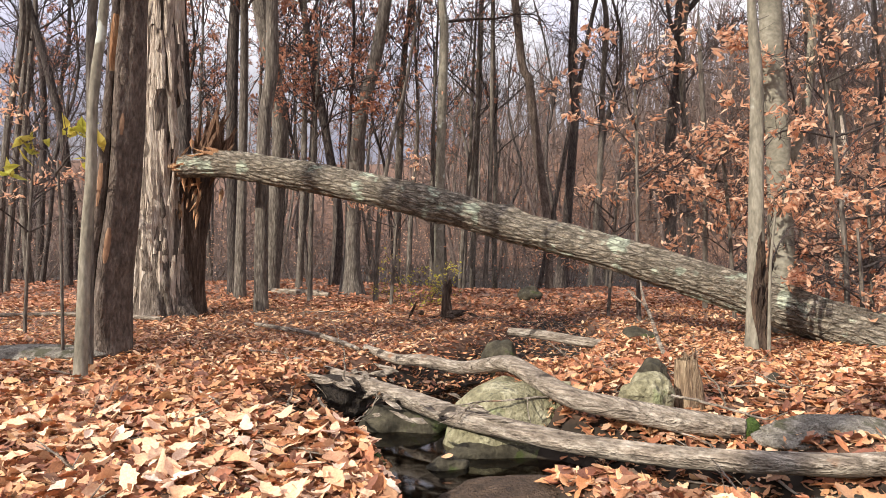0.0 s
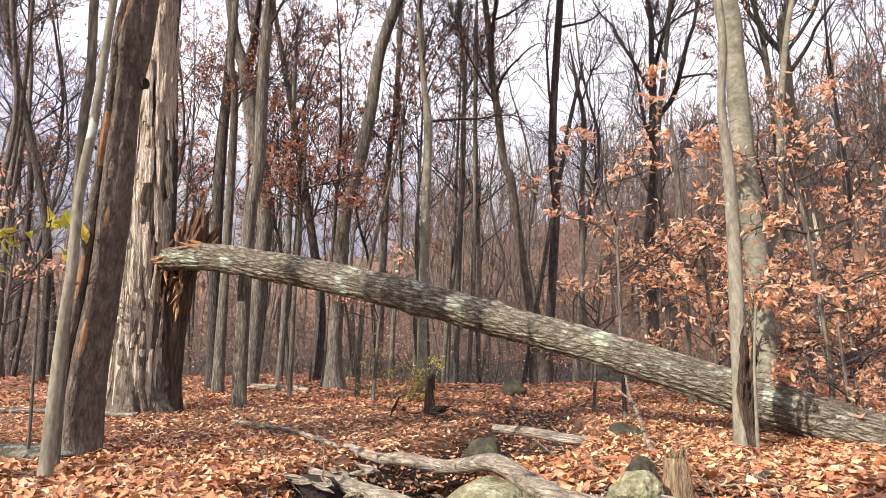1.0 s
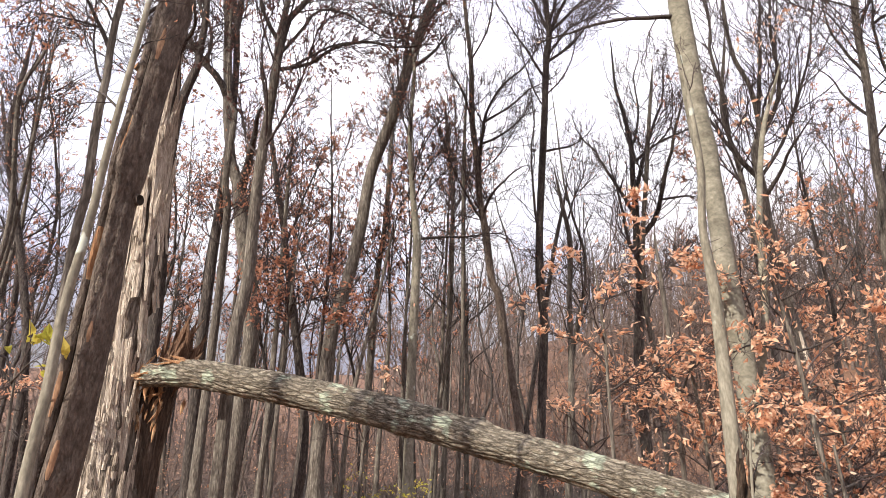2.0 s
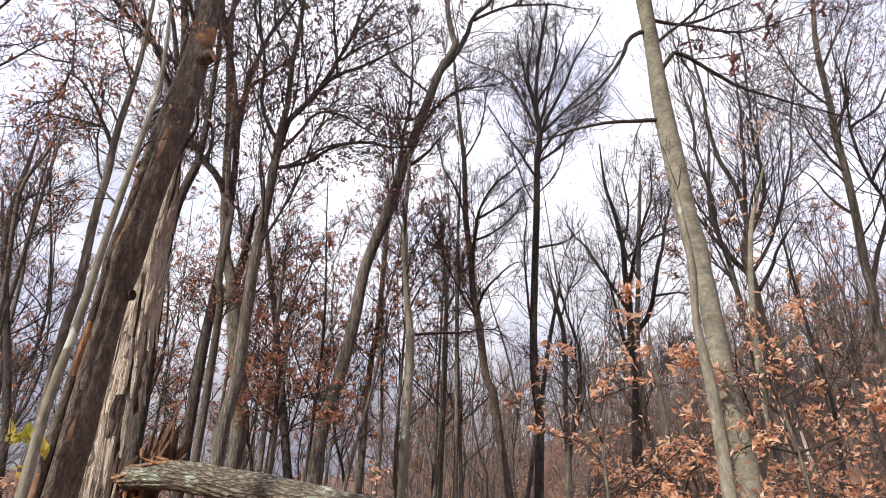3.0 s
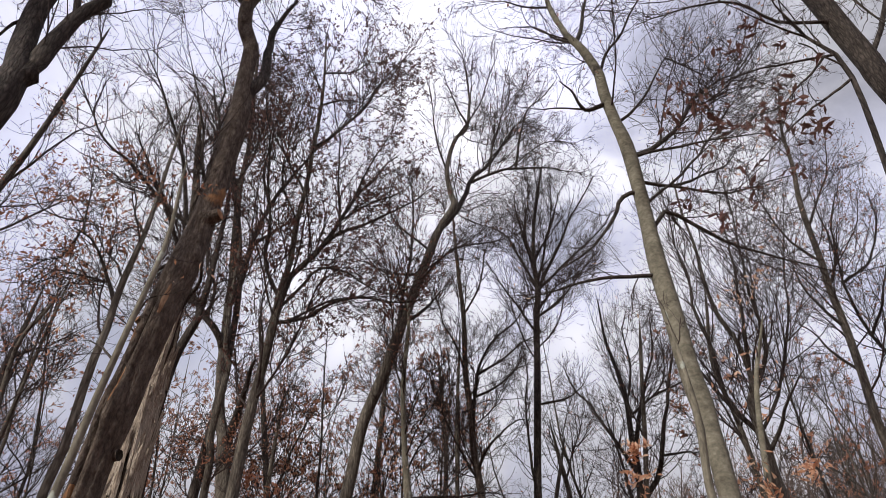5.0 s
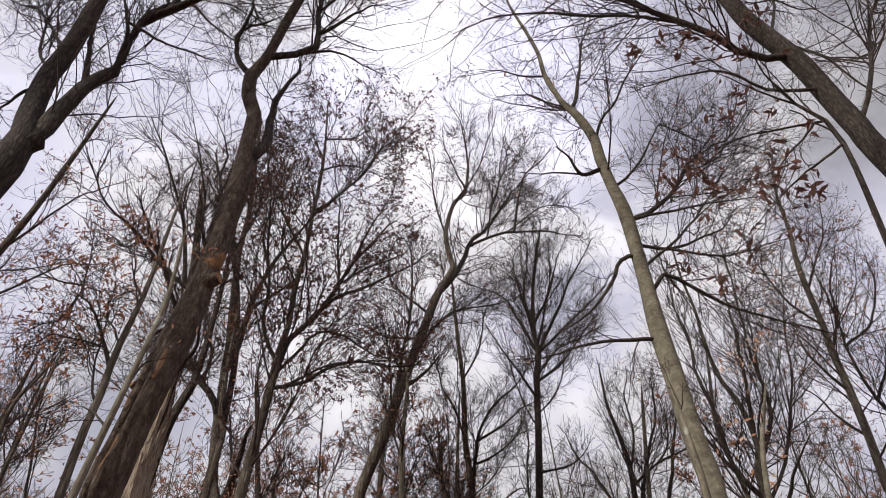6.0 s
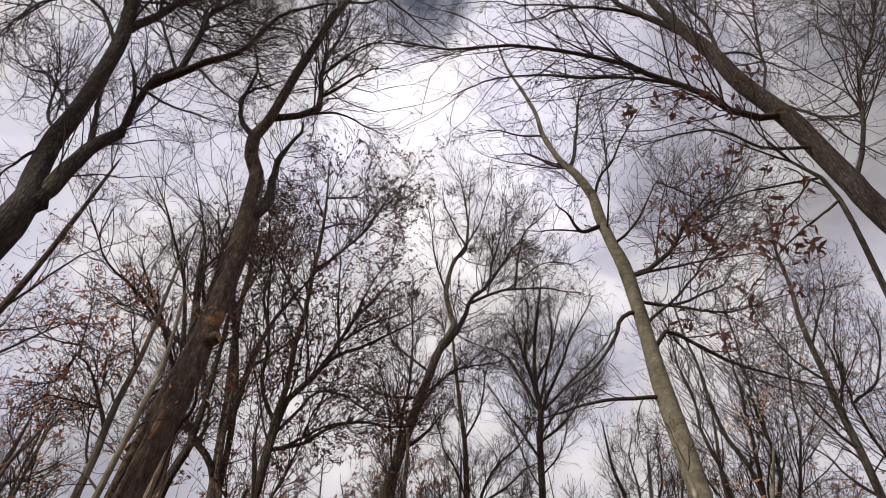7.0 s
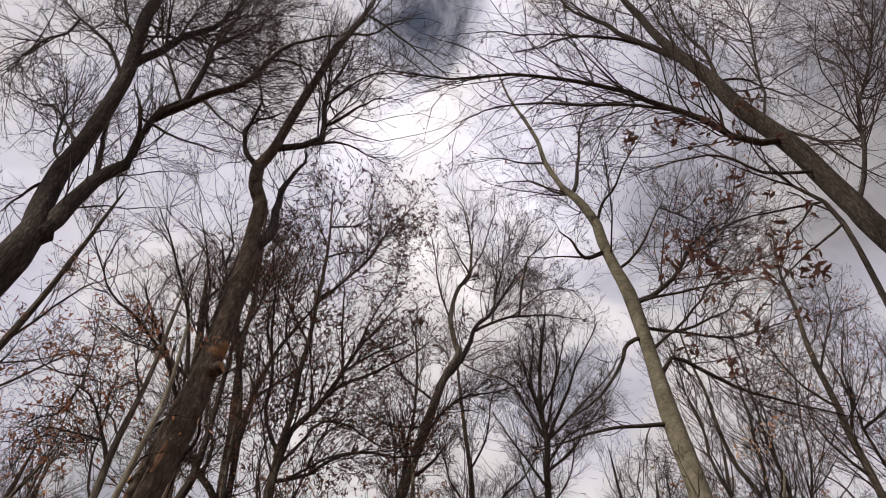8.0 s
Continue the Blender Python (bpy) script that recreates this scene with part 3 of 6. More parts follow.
    if n_auto and len(top) > 3:
        p0, dr, ln, r = sprout(top[None, :, :3], top[None, :, 3], n_auto, 0, .97, (28, 62), 1.0, rng, flat)
        u = (p0[:, 2] - z0) / max(.1, sp[-1, 2] - z0)
        ln = span * (1.15 - .65 * u) * rng.uniform(.6, 1.15, n_auto)
        auto = grow(p0, dr, ln, steps, .10 if at is None else .13, rise * .45 * (1 - flat), rng)
        ar = taper(np.minimum(.55 * r, .007 + .0058 * ln), np.full(n_auto, .006), steps)
        v, f = tubes(auto - off, ar, 5 if at is None else 4)
        chunks.append((v, f))
        lines.append(auto)
        radii.append(ar)
    l1, r1 = np.concatenate(lines), np.concatenate(radii)
    tips = []
    if len(l1) and twigs:
        thin = fine * min(1.15, .40 + d * .045) if at is None else fine
        wide = 1 - .7 * flat
        reach = 1.5 if twigs >= 1500 else 1.0
        l2, r2 = shoots(l1, r1, twigs * .10 * thick, (.12, 1), (24, 54), .50, (.6 * reach, 2.6 * reach), 7, .15, rise * .5 * wide, .0048 * thin, rng, flat)
        l3, r3 = shoots(np.concatenate([l2, l1[:, -8:]]), np.concatenate([r2, r1[:, -8:]]), twigs * .34 * thick, (.10, 1), (26, 58), .46, (.3 * reach, 1.3 * reach), 4, .19, rise * .35 * wide, .0036 * thin, rng, flat)
        l4, r4 = shoots(l3, r3, twigs * 1.1 * thick, (.10, 1), (26, 60), .50, (.16 * reach, .6 * reach), 2 if at is None and d < 12 else 1, .22, rise * .3 * wide, .0030 * thin, rng, flat)
        chunks += [tubes(l2 - off, r2, 4), tubes(l3 - off, r3, 3), tubes(l4 - off, r4, 3)]
        p0, dr, ln, r = sprout(l4, r4, int(twigs * 1.2 * thick), .15, 1, (24, 60), .55, rng, flat)
        l5 = grow(p0, dr, np.clip(ln, .08 * reach, .28 * reach), 1, .15, .04, rng)
        v, f = spikes(l5[:, 0] - off, l5[:, 1] - off, .0040 * thin)
        part_np("twig_spray", v, f, BARK_TWIG if at is None and d > 4 else BARK_DARK, root, kind="stuff")
        tips = np.concatenate([l5[:, 0] * .4 + l5[:, 1] * .6, l5[:, 1], l4[:, -1], l3[:, 4]])
    if chunks:
        v, f = join(chunks)
        part_np("crown", v, f, BARK_TWIG if at is None and d > 4 else BARK_DARK, root)
    if leaves and len(tips):
        count, size, mat = leaves
        heart = tips[rng.integers(0, len(tips), max(6, count // 14))]
        near = np.array([np.square(tips - q).sum(1).argsort()[:40] for q in heart]) if flat else rng.permutation(len(tips))[:max(8, int(len(tips) * .3))]
        pick = rng.choice(near.ravel(), count)
        where = tips[pick] + rng.normal(0, .03, (count, 3))
        nrm = rng.normal(size=(count, 3)) + np.array([0, 0, .8 if flat else .2])
        v, f = leaves_at(where - off, nrm, size * rng.uniform(.7, 1.25, count), "slim" if d < 12 and at is None else "plain", rng, .6)
        part_np("leaves", v, f, mat, root, smooth=False)
    return root


tree('sapling', 'thin smooth grey-green sapling rising from leaf litter', 5.7,
     [(-3.03, -0.25, 0.057), (-2.99, 1.1, 0.047), (-2.95, 1.59, 0.046), (-2.93, 2.38, 0.043), (-2.85, 2.97, 0.039), (-2.78, 3.75, 0.035), (-2.68, 4.6, 0.03), (-2.62, 5.05, 0.028), (-2.57, 5.67, 0.024), (-2.61, 6.37, 0.016)],
     [[(-2.68, 4.6), (-2.61, 4.86), (-2.42, 4.96), (-2.27, 5)], [(-2.73, 4.27), (-2.91, 4.36), (-3.08, 4.39)]], bark=BARK_SMOOTH, crown=(4.6, 1, .6), twigs=40, seed=1, leaves=(16, .07, LEAF_HANG))
tree('sapling', 'slender grey sapling with sparse red leaves', 6.2,
     [(-3.21, -0.25, 0.036), (-3.2, 1.82, 0.033), (-3.18, 3.06, 0.042), (-3.13, 3.51, 0.043), (-3.14, 4.32, 0.042), (-3.11, 4.77, 0.038), (-3.12, 5.29, 0.036), (-3.07, 6, 0.029), (-3.07, 6.52, 0.027), (-3.1, 7.21, 0.021), (-3.12, 7.9, 0.015)],
     [[(-3.12, 5.16, 0.027), (-3.29, 5.4), (-3.46, 5.71), (-3.66, 5.97), (-3.94, 6.18)], [(-3.66, 5.97, 0.016), (-3.84, 6.33), (-3.91, 6.68), (-3.89, 7.06)], [(-3.29, 5.4, 0.015), (-3.59, 5.49), (-3.91, 5.55), (-4.08, 5.36)], [(-3.94, 6.18, 0.013), (-4.16, 6.32), (-4.4, 6.48), (-4.65, 6.83)], [(-3.1, 5.47, 0.015), (-3.3, 5.66), (-3.42, 5.85), (-3.48, 6.18)], [(-3.66, 5.97, 0.013), (-3.91, 5.75), (-4.13, 5.66), (-4.29, 5.43)]]
     + [[(-3.07, 6, 0.016), (-3.27, 6.36), (-3.39, 6.71), (-3.56, 7.08)]], bark=BARK_GREY, crown=(4.4, 2, 1.0), twigs=620, seed=2, leaves=(1700, .06, LEAF_RED))
tree('cracked_tree', 'tall grey tree with a long split and peeled orange patches', 7.0,
     [(-3.45, -0.25, 0.237), (-3.42, 0.76, 0.226), (-3.35, 1.34, 0.217), (-3.25, 2.49, 0.197), (-3.17, 3.65, 0.162), (-3.1, 4.19, 0.178), (-3.04, 4.87, 0.175), (-2.98, 5.48, 0.188), (-2.89, 6.33, 0.196), (-2.83, 7.18, 0.158), (-2.81, 8.36, 0.178), (-2.78, 9.22, 0.162), (-2.84, 10.02, 0.124), (-2.88, 11.04, 0.122), (-3.02, 11.19, 0.121), (-3.12, 12.01, 0.116), (-2.94, 12.57, 0.093), (-2.71, 14.37, 0.091), (-2.46, 16.19, 0.086), (-2.34, 17.51, 0.085), (-2.09, 18.79, 0.075), (-1.75, 20.68, 0.065)],
     [[(-2.76, 9.54, 0.104), (-2.64, 9.82), (-2.51, 10.11), (-2.49, 10.47), (-2.57, 11.27), (-2.5, 11.71), (-2.28, 12.54)], [(-2.28, 12.54, 0.071), (-2.13, 13.11), (-2.17, 14.08), (-2.16, 14.99), (-2.06, 16.47), (-1.95, 18.3)], [(-2.14, 13.83, 0.041), (-1.78, 14), (-1.36, 14.72), (-1.04, 14.91), (-0.53, 14.89)], [(-2.18, 12.98, 0.034), (-1.74, 13), (-1.19, 12.58), (-0.69, 12.26)], [(-3.11, 11.93, 0.063), (-3.38, 12.35), (-3.57, 12.83), (-3.63, 13.5), (-3.29, 14), (-3.05, 14.14)], [(-2.94, 12.57, 0.044), (-2.59, 12.74), (-2.13, 13.11)]]
     + [[(-3.63, 13.5, 0.035), (-3.55, 14.36), (-3.63, 14.94), (-4.13, 16.62), (-4.44, 18.34)], [(-2.71, 14.37, 0.03), (-2.72, 15.51), (-3.23, 16.69), (-3.95, 17.65)], [(-2.07, 15.22, 0.032), (-1.54, 15.89), (-0.91, 16.25), (-0.24, 16.14)], [(-2.09, 18.79, 0.037), (-1.48, 18.61), (-0.93, 19.46), (-0.33, 20.37)], [(-3.19, 6.87, 0.033), (-3.46, 7.37), (-3.94, 7.9), (-4.28, 8.18), (-4.68, 8.63), (-5.07, 9.46), (-5.33, 9.88)], [(-3.02, 6.97, 0.033), (-3.23, 7.72), (-3.47, 8.54), (-3.85, 9.26), (-4.2, 9.96), (-4.56, 10.71)]]
     + [[(-3.14, 6.54, 0.029), (-3.21, 6.14), (-3.26, 5.96)], [(-2.75, 8.48, 0.024), (-3.02, 9.08), (-3.08, 9.72), (-3.32, 10.41), (-3.61, 10.99)], [(-2.79, 7.38, 0.027), (-3.07, 8.12), (-3.26, 8.94), (-3.48, 9.7), (-3.82, 10.67)], [(-1.73, 20.23, 0.04), (-1.06, 19.04), (-0.27, 17.44), (0.43, 16.35)], [(-1.95, 18.3, 0.029), (-1.6, 20.24), (-1.26, 22.7), (-1.23, 25.64)]], bark=BARK_CRACKED, crown=(11, 3, 2.4), twigs=3200, fine=1.25, seed=3, style='split', patches=[(3.05, 3.7, 2.75, .16, WOOD_FRESH, 'pale peeled wood'), (1.75, 2.25, 2.75, .15, WOOD_ORANGE, 'orange bare wood'), (2.45, 2.75, 3.55, .14, WOOD_ORANGE, 'orange bare wood'), (1.15, 1.6, 3.4, .13, WOOD_ORANGE, 'orange bare wood'), (2.95, 3.25, 3.45, .2, WOOD_DEAD, 'healed knot'), (4.5, 5.0, 2.9, .12, WOOD_FRESH, 'pale peeled wood'), (5.6, 6.1, 3.4, .2, WOOD_ORANGE, 'orange bare wood')], flare=1.25)
SHAGGY = [(-4.69, -0.25, 0.41), (-4.77, 0.73, 0.38), (-4.81, 1.71, 0.333), (-4.84, 3.12, 0.323), (-4.72, 4.1, 0.32), (-4.68, 5.13, 0.286), (-4.67, 6.19, 0.232), (-4.66, 6.49, 0.203), (-4.63, 7.3, 0.179), (-4.7, 8.3, 0.154), (-4.73, 9.69, 0.117), (-4.88, 11.24, 0.087), (-5.19, 13, 0.06)]
tree('shaggy_tree', 'large old tree with shaggy peeling plated bark', 11.5,
     SHAGGY,
     [[(-4.7, 8.3, 0.066), (-4.52, 8.71), (-4.36, 9.13), (-4.38, 9.7)], [(-4.73, 9.69, 0.058), (-5.31, 10.73), (-5.99, 12.04), (-6.74, 13.49)], [(-4.88, 11.24, 0.05), (-4.78, 12.29), (-4.91, 13.6)]], bark=BARK_PLATED, crown=(7.0, 9, 3.0), twigs=1700, seed=4, style='shaggy', flare=1.65, leaves=(300, .08, LEAF_RED))
tree('forest_tree', 'dark straight bare tree behind the shaggy trunk', 15.5,
     [(-5.88, -0.25, 0.166), (-5.88, 3.67, 0.154), (-5.92, 5.21, 0.141), (-5.98, 6.53, 0.127), (-6.02, 8.11, 0.122), (-5.91, 9.64, 0.118), (-5.62, 10.7, 0.106), (-5.61, 11.01, 0.097), (-5.57, 11.93, 0.085), (-5.6, 13.11, 0.072), (-5.68, 14.81, 0.059), (-5.85, 17.21, 0.045)],
     [[(-5.61, 11.01, 0.06), (-6.13, 11.53), (-6.47, 12.28), (-6.63, 13.27), (-7.31, 14.73)], [(-5.57, 11.93, 0.054), (-5.91, 13.09), (-6.05, 14.35), (-6.43, 15.94)]], bark=BARK_DARK, crown=(7, 9, 2.6), twigs=900, seed=5)
tree('forest_tree', 'slim pale grey tree with bare upper twigs', 15,
     [(-4.46, -0.25, 0.136), (-4.41, 2.85, 0.099), (-4.36, 6.56, 0.087), (-4.47, 7.34, 0.085), (-4.4, 9.21, 0.067), (-4.6, 9.75, 0.056), (-4.82, 12.4, 0.038)],
     [], bark=BARK_GREY, crown=(5.5, 9, 1.8), twigs=800, seed=6, leaves=(1200, .08, LEAF_RED))
tree('forest_tree', 'grey forked tree keeping dry brown oak leaves', 11.7,
     [(-3.11, -0.25, 0.126), (-3.11, 1.01, 0.116), (-3.07, 3.17, 0.112), (-2.93, 4.18, 0.109), (-2.92, 5.22, 0.106), (-2.88, 6.31, 0.098), (-2.79, 7.44, 0.089), (-2.74, 8.39, 0.084), (-2.72, 9.19, 0.076), (-2.65, 9.93, 0.06), (-2.67, 11.14, 0.057), (-2.61, 12.08, 0.052), (-2.6, 13.46, 0.048), (-2.57, 15, 0.043), (-2.61, 16.22, 0.03), (-2.71, 17.62, 0.024)],
     [[(-2.74, 8.39, 0.079), (-2.62, 9.47), (-2.36, 9.98), (-2.02, 10.46), (-1.66, 11.19), (-1.29, 11.9), (-0.9, 12.66), (-0.57, 13.31)], [(-2.71, 8.34, 0.045), (-2.18, 8.49), (-1.69, 8.88), (-1.09, 9.1), (-0.22, 8.93), (0.31, 9.02)], [(-2.14, 10.29, 0.049), (-1.71, 10.75), (-0.82, 11.23), (-0.15, 11.73), (0.38, 12.29)], [(-2.71, 8.67, 0.038), (-2.37, 9.25), (-2.04, 9.77), (-1.57, 9.73), (-1.08, 9.37), (-0.61, 9.21), (-0.08, 9.39)], [(-1.83, 10.82, 0.031), (-1.8, 11.92), (-1.94, 13.4), (-2.23, 15.04), (-2.21, 16.42)], [(-1.29, 11.9, 0.032), (-1.1, 13.06), (-0.74, 14.08), (-0.5, 15.16)]]
     + [[(-1.66, 11.19, 0.032), (-1.14, 11.61), (-0.51, 11.99), (-0, 12.56)], [(-2.61, 12.08, 0.033), (-3.29, 13.32), (-3.87, 14.51), (-4.07, 15.82)], [(-2.6, 13.46, 0.034), (-2, 14.04), (-1.5, 14.92), (-0.99, 16.17), (-0.22, 17.74)], [(-2.74, 8.91, 0.046), (-3.17, 9.9), (-3.24, 11.17), (-3.57, 12.55), (-3.71, 13.9), (-4, 15.37)], [(-2.61, 16.22, 0.03), (-1.91, 16.44), (-1.34, 16.97), (-0.71, 16.77)], [(-2.57, 15, 0.029), (-1.82, 15.29), (-1.07, 14.9), (-0.33, 14.52)]]
     + [[(-2.67, 11.14, 0.025), (-3.13, 12.21), (-3.18, 13.53), (-3.08, 14.99), (-3.43, 16.57)], [(-2.51, 8.4, 0.032), (-1.71, 8.93), (-0.98, 9.07), (-0.29, 8.95), (0.22, 9.11)]], bark=BARK_GREY, crown=(6, 14, 3.0), twigs=3600, seed=7, leaves=(15500, .085, LEAF_DARK))
tree('forest_tree', 'sunlit grey tree dividing into two stems', 18,
     [(-4.55, -0.25, 0.223), (-4.4, 2.45, 0.201), (-4.3, 4.68, 0.201), (-4.8, 7.44, 0.194), (-4.98, 8.51, 0.189), (-5.27, 9.27, 0.143), (-5.5, 10.48, 0.137), (-5.61, 11.36, 0.13), (-5.61, 11.53, 0.135), (-5.74, 12.84, 0.123), (-5.82, 13.9, 0.108), (-6.05, 15.79, 0.104), (-6.28, 17.87, 0.1), (-6.35, 19.98, 0.084), (-6.61, 22.31, 0.077), (-6.93, 25.15, 0.058)],
     [[(-5.53, 11.24, 0.117), (-5.85, 11.92), (-6.36, 12.41), (-7.05, 13.48), (-7.47, 14.19), (-7.6, 15.47), (-8.3, 16.94)], [(-4.94, 8.43, 0.157), (-4.8, 9.28), (-4.69, 10.14), (-4.6, 11.03)], [(-5.6, 12.85, 0.114), (-5.47, 13.92), (-5.44, 15.16), (-5.19, 16.84), (-4.62, 18.51), (-3.95, 19.7), (-3.09, 21.01)], [(-3.09, 21.01, 0.065), (-2.31, 22.35), (-1.52, 24.29), (-0.33, 26.7)], [(-6.28, 17.87, 0.07), (-6.99, 19.21), (-7.43, 20.99), (-7.57, 22.95)], [(-5.19, 16.84, 0.058), (-5.6, 18.71), (-5.55, 20.48), (-5.4, 22.42)]]
     + [[(-6.36, 12.41, 0.061), (-6.27, 13.36), (-6.59, 14.57), (-7.15, 15.98)], [(-5.44, 15.16, 0.056), (-4.87, 15.84), (-4.38, 16.36), (-3.84, 16.64)]], bark=BARK_GREY, crown=(7, 12, 3.0), twigs=2900, seed=8, leaves=(2000, .08, LEAF_RED))
tree('oak_tree', 'leaning grey oak with forked bare crown', 16.8,
     [(-2.23, -0.25, 0.344), (-2.24, 0.83, 0.208), (-2.18, 2.15, 0.178), (-2.05, 4.09, 0.168), (-1.7, 5.55, 0.157), (-1.42, 7.06, 0.153), (-1.22, 8.63, 0.149), (-0.7, 10.27, 0.16), (-0.28, 11.85, 0.148), (0.1, 13.06, 0.145), (0.38, 13.99, 0.14), (0.72, 15.14, 0.124), (1.22, 16.27, 0.111), (1.12, 16.79, 0.094), (0.99, 18.04, 0.079), (1.3, 19.62, 0.072), (1.73, 20.26, 0.063), (1.88, 21.84, 0.044)],
     [[(0.7, 15.1, 0.108), (1.14, 15.83), (1.48, 16.42), (1.88, 17.5), (2.43, 18.34), (3.16, 19.84), (4.08, 20.93)], [(2.43, 18.28, 0.059), (3.22, 18.21), (4.54, 18.18), (5.73, 18.08)], [(0.02, 12.87, 0.051), (0.85, 14.17), (1.56, 14.67), (2.67, 14.86), (3.68, 15.4)], [(-0.44, 11.09, 0.064), (-0.29, 12.65), (-0.22, 13.49), (-0.15, 14.6), (-0.14, 16.26), (-0.29, 17.54)], [(-0.16, 11.63, 0.073), (0.37, 12.27), (0.96, 12.97)], [(3.27, 19.88, 0.052), (3.9, 21), (4.67, 21.99), (5.43, 23.5)]]
     + [[(1.88, 21.84, 0.044), (1.77, 23.33), (1.51, 24.91), (1.17, 25.96)], [(1.3, 19.62, 0.041), (2.2, 21.54), (2.75, 23.38), (3.09, 24.99)], [(0.99, 18.04, 0.039), (0.55, 19.84), (0.44, 21.47), (0.21, 23.26)], [(2.34, 18.28, 0.04), (2.75, 19.92), (3.55, 21.94), (4.14, 23.44)], [(3.42, 18.31, 0.03), (4.36, 19.37), (5.23, 19.7), (5.82, 19.42)], [(1.73, 20.26, 0.042), (1.11, 22.2), (0.78, 23.67)]]
     + [[(-0.15, 14.6, 0.044), (-0.68, 15.51), (-0.91, 16.47), (-0.78, 17.78)], [(0.18, 13.29, 0.043), (-0.77, 13.47), (-1.65, 13.86), (-2.34, 13.84)]], bark=BARK_GREY, crown=(10, 9, 3.2), twigs=4600, seed=9, flare=1.3, leaves=(900, .08, LEAF_RED))
tree('forest_tree', 'straight pale grey tree with one long side limb', 16.5,
     [(-0.08, -0.25, 0.15), (-0.1, 1.25, 0.116), (-0.07, 3.02, 0.109), (0.03, 6.29, 0.109), (-0.01, 6.96, 0.093), (-0.11, 7.93, 0.073), (-0.21, 9.55, 0.061), (-0.12, 11.53, 0.048), (-0.23, 12.71, 0.033)],
     [[(0.02, 6.51, 0.04), (0.78, 6.64), (2.07, 6.74), (2.64, 6.32)], [(-0.01, 7.12), (0.34, 8.04), (1.22, 8.85)], [(-0.12, 8.08), (0.17, 9.39), (0.93, 10.28)], [(-0.19, 9.38), (-0.65, 10.77), (-0.86, 11.89)]], bark=BARK_SMOOTH, crown=(6, 11, 2.4), twigs=1500, seed=10, leaves=(600, .09, LEAF_RED))
tree('forest_tree', 'crooked dark tree with bare spreading top', 19,
     [(2.95, -0.25, 0.11), (2.9, 1.9, 0.11), (2.64, 3.8, 0.118), (2.39, 5.9, 0.118), (2.22, 6.18, 0.114), (2.05, 7.66, 0.112), (1.87, 8.83, 0.099), (1.8, 10.08, 0.094), (1.68, 11.24, 0.088), (1.66, 13.33, 0.075), (1.55, 14.68, 0.068), (1.41, 16.7, 0.051), (1.3, 18.89, 0.032)],
     [[(1.97, 8.25, 0.049), (2.32, 8.94), (2.91, 9.62), (3.45, 9.81)], [(1.77, 9.41, 0.067), (2.05, 11.19), (2.58, 12.45), (3.37, 13.35), (3.95, 14.31)], [(1.9, 8.02, 0.04), (1.43, 8.92), (0.98, 10.01), (0.55, 11.2)], [(1.63, 11.31, 0.044), (1.34, 12.41), (0.97, 13.26), (0.6, 14.67)], [(2.05, 11.19, 0.044), (2.89, 11.88), (3.66, 12.53), (4.25, 12.98)], [(1.66, 13.33, 0.037), (2.25, 14.73), (2.49, 16.23), (2.97, 17.84)]]
     + [[(1.91, 10.46, 0.043), (2.66, 10.87), (3.22, 11.48), (3.69, 11.7)]], bark=BARK_CRACKED, crown=(7.5, 13, 2.8), twigs=2200, seed=11)
tree('forest_tree', 'tall dark tree with dense broom-like bare crown', 20,
     [(3.4, -0.25, 0.215), (3.62, 1.83, 0.14), (3.87, 5.08, 0.132), (3.79, 6.46, 0.137), (3.82, 8.04, 0.118), (3.96, 9.84, 0.115), (4.14, 11.84, 0.112), (4.31, 14.07, 0.109), (4.47, 15.28, 0.102), (4.42, 16.57, 0.084), (4.55, 18.3, 0.066), (4.81, 19.91, 0.057), (5.08, 21.28, 0.035)],
     [[(4.52, 15.41, 0.072), (5.33, 17.22), (6.08, 18.78), (6.89, 20.45), (7.2, 21.07)], [(4.51, 15.29, 0.061), (5.56, 16.48), (6.29, 17.32), (7.23, 18.34), (7.76, 19.24)], [(4.54, 16.47, 0.063), (5.05, 17.96), (5.53, 19.34), (5.98, 20.82)], [(4.45, 15.28, 0.061), (3.86, 16.81), (3.41, 17.83), (2.19, 18.39), (1.36, 18.93)], [(4.44, 16.04, 0.052), (4.13, 17.53), (3.87, 19.47), (4.01, 20.59)], [(4.15, 10.62, 0.045), (4.86, 10.98), (5.32, 11.25), (5.85, 11.89)]]
     + [[(3.75, 7.78, 0.05), (3.72, 9.02), (3.69, 10.27), (3.74, 11.77), (3.75, 13.13)], [(4.45, 14.55, 0.05), (5.26, 15.57), (6.15, 16.11), (7.07, 16.68)], [(4.49, 15.54, 0.051), (4.87, 17.12), (5.24, 18.83), (5.4, 20.66)], [(4.41, 14.07, 0.05), (5.18, 14.82), (5.91, 15.85), (6.93, 17.21)], [(4.27, 13.6, 0.049), (3.64, 14.52), (3.19, 15.48), (2.6, 16.49)], [(4.44, 16.57, 0.053), (4.19, 18.2), (4.41, 19.68), (4.61, 20.94)]], bark=BARK_DARK, crown=(12, 24, 3.6), twigs=4600, seed=12, fine=.78, rise=.3, flare=1.3)
tree('snag', 'broken dead leaning stem among the trees', 19,
     [(2.68, -0.25, 0.063), (2.76, 0.49, 0.063), (3.78, 5.76, 0.063), (4.05, 7.18, 0.063), (4.38, 8.54, 0.042)],
     [], bark=BARK_DARK, crown=(6, 2, .6), twigs=10, seed=13)
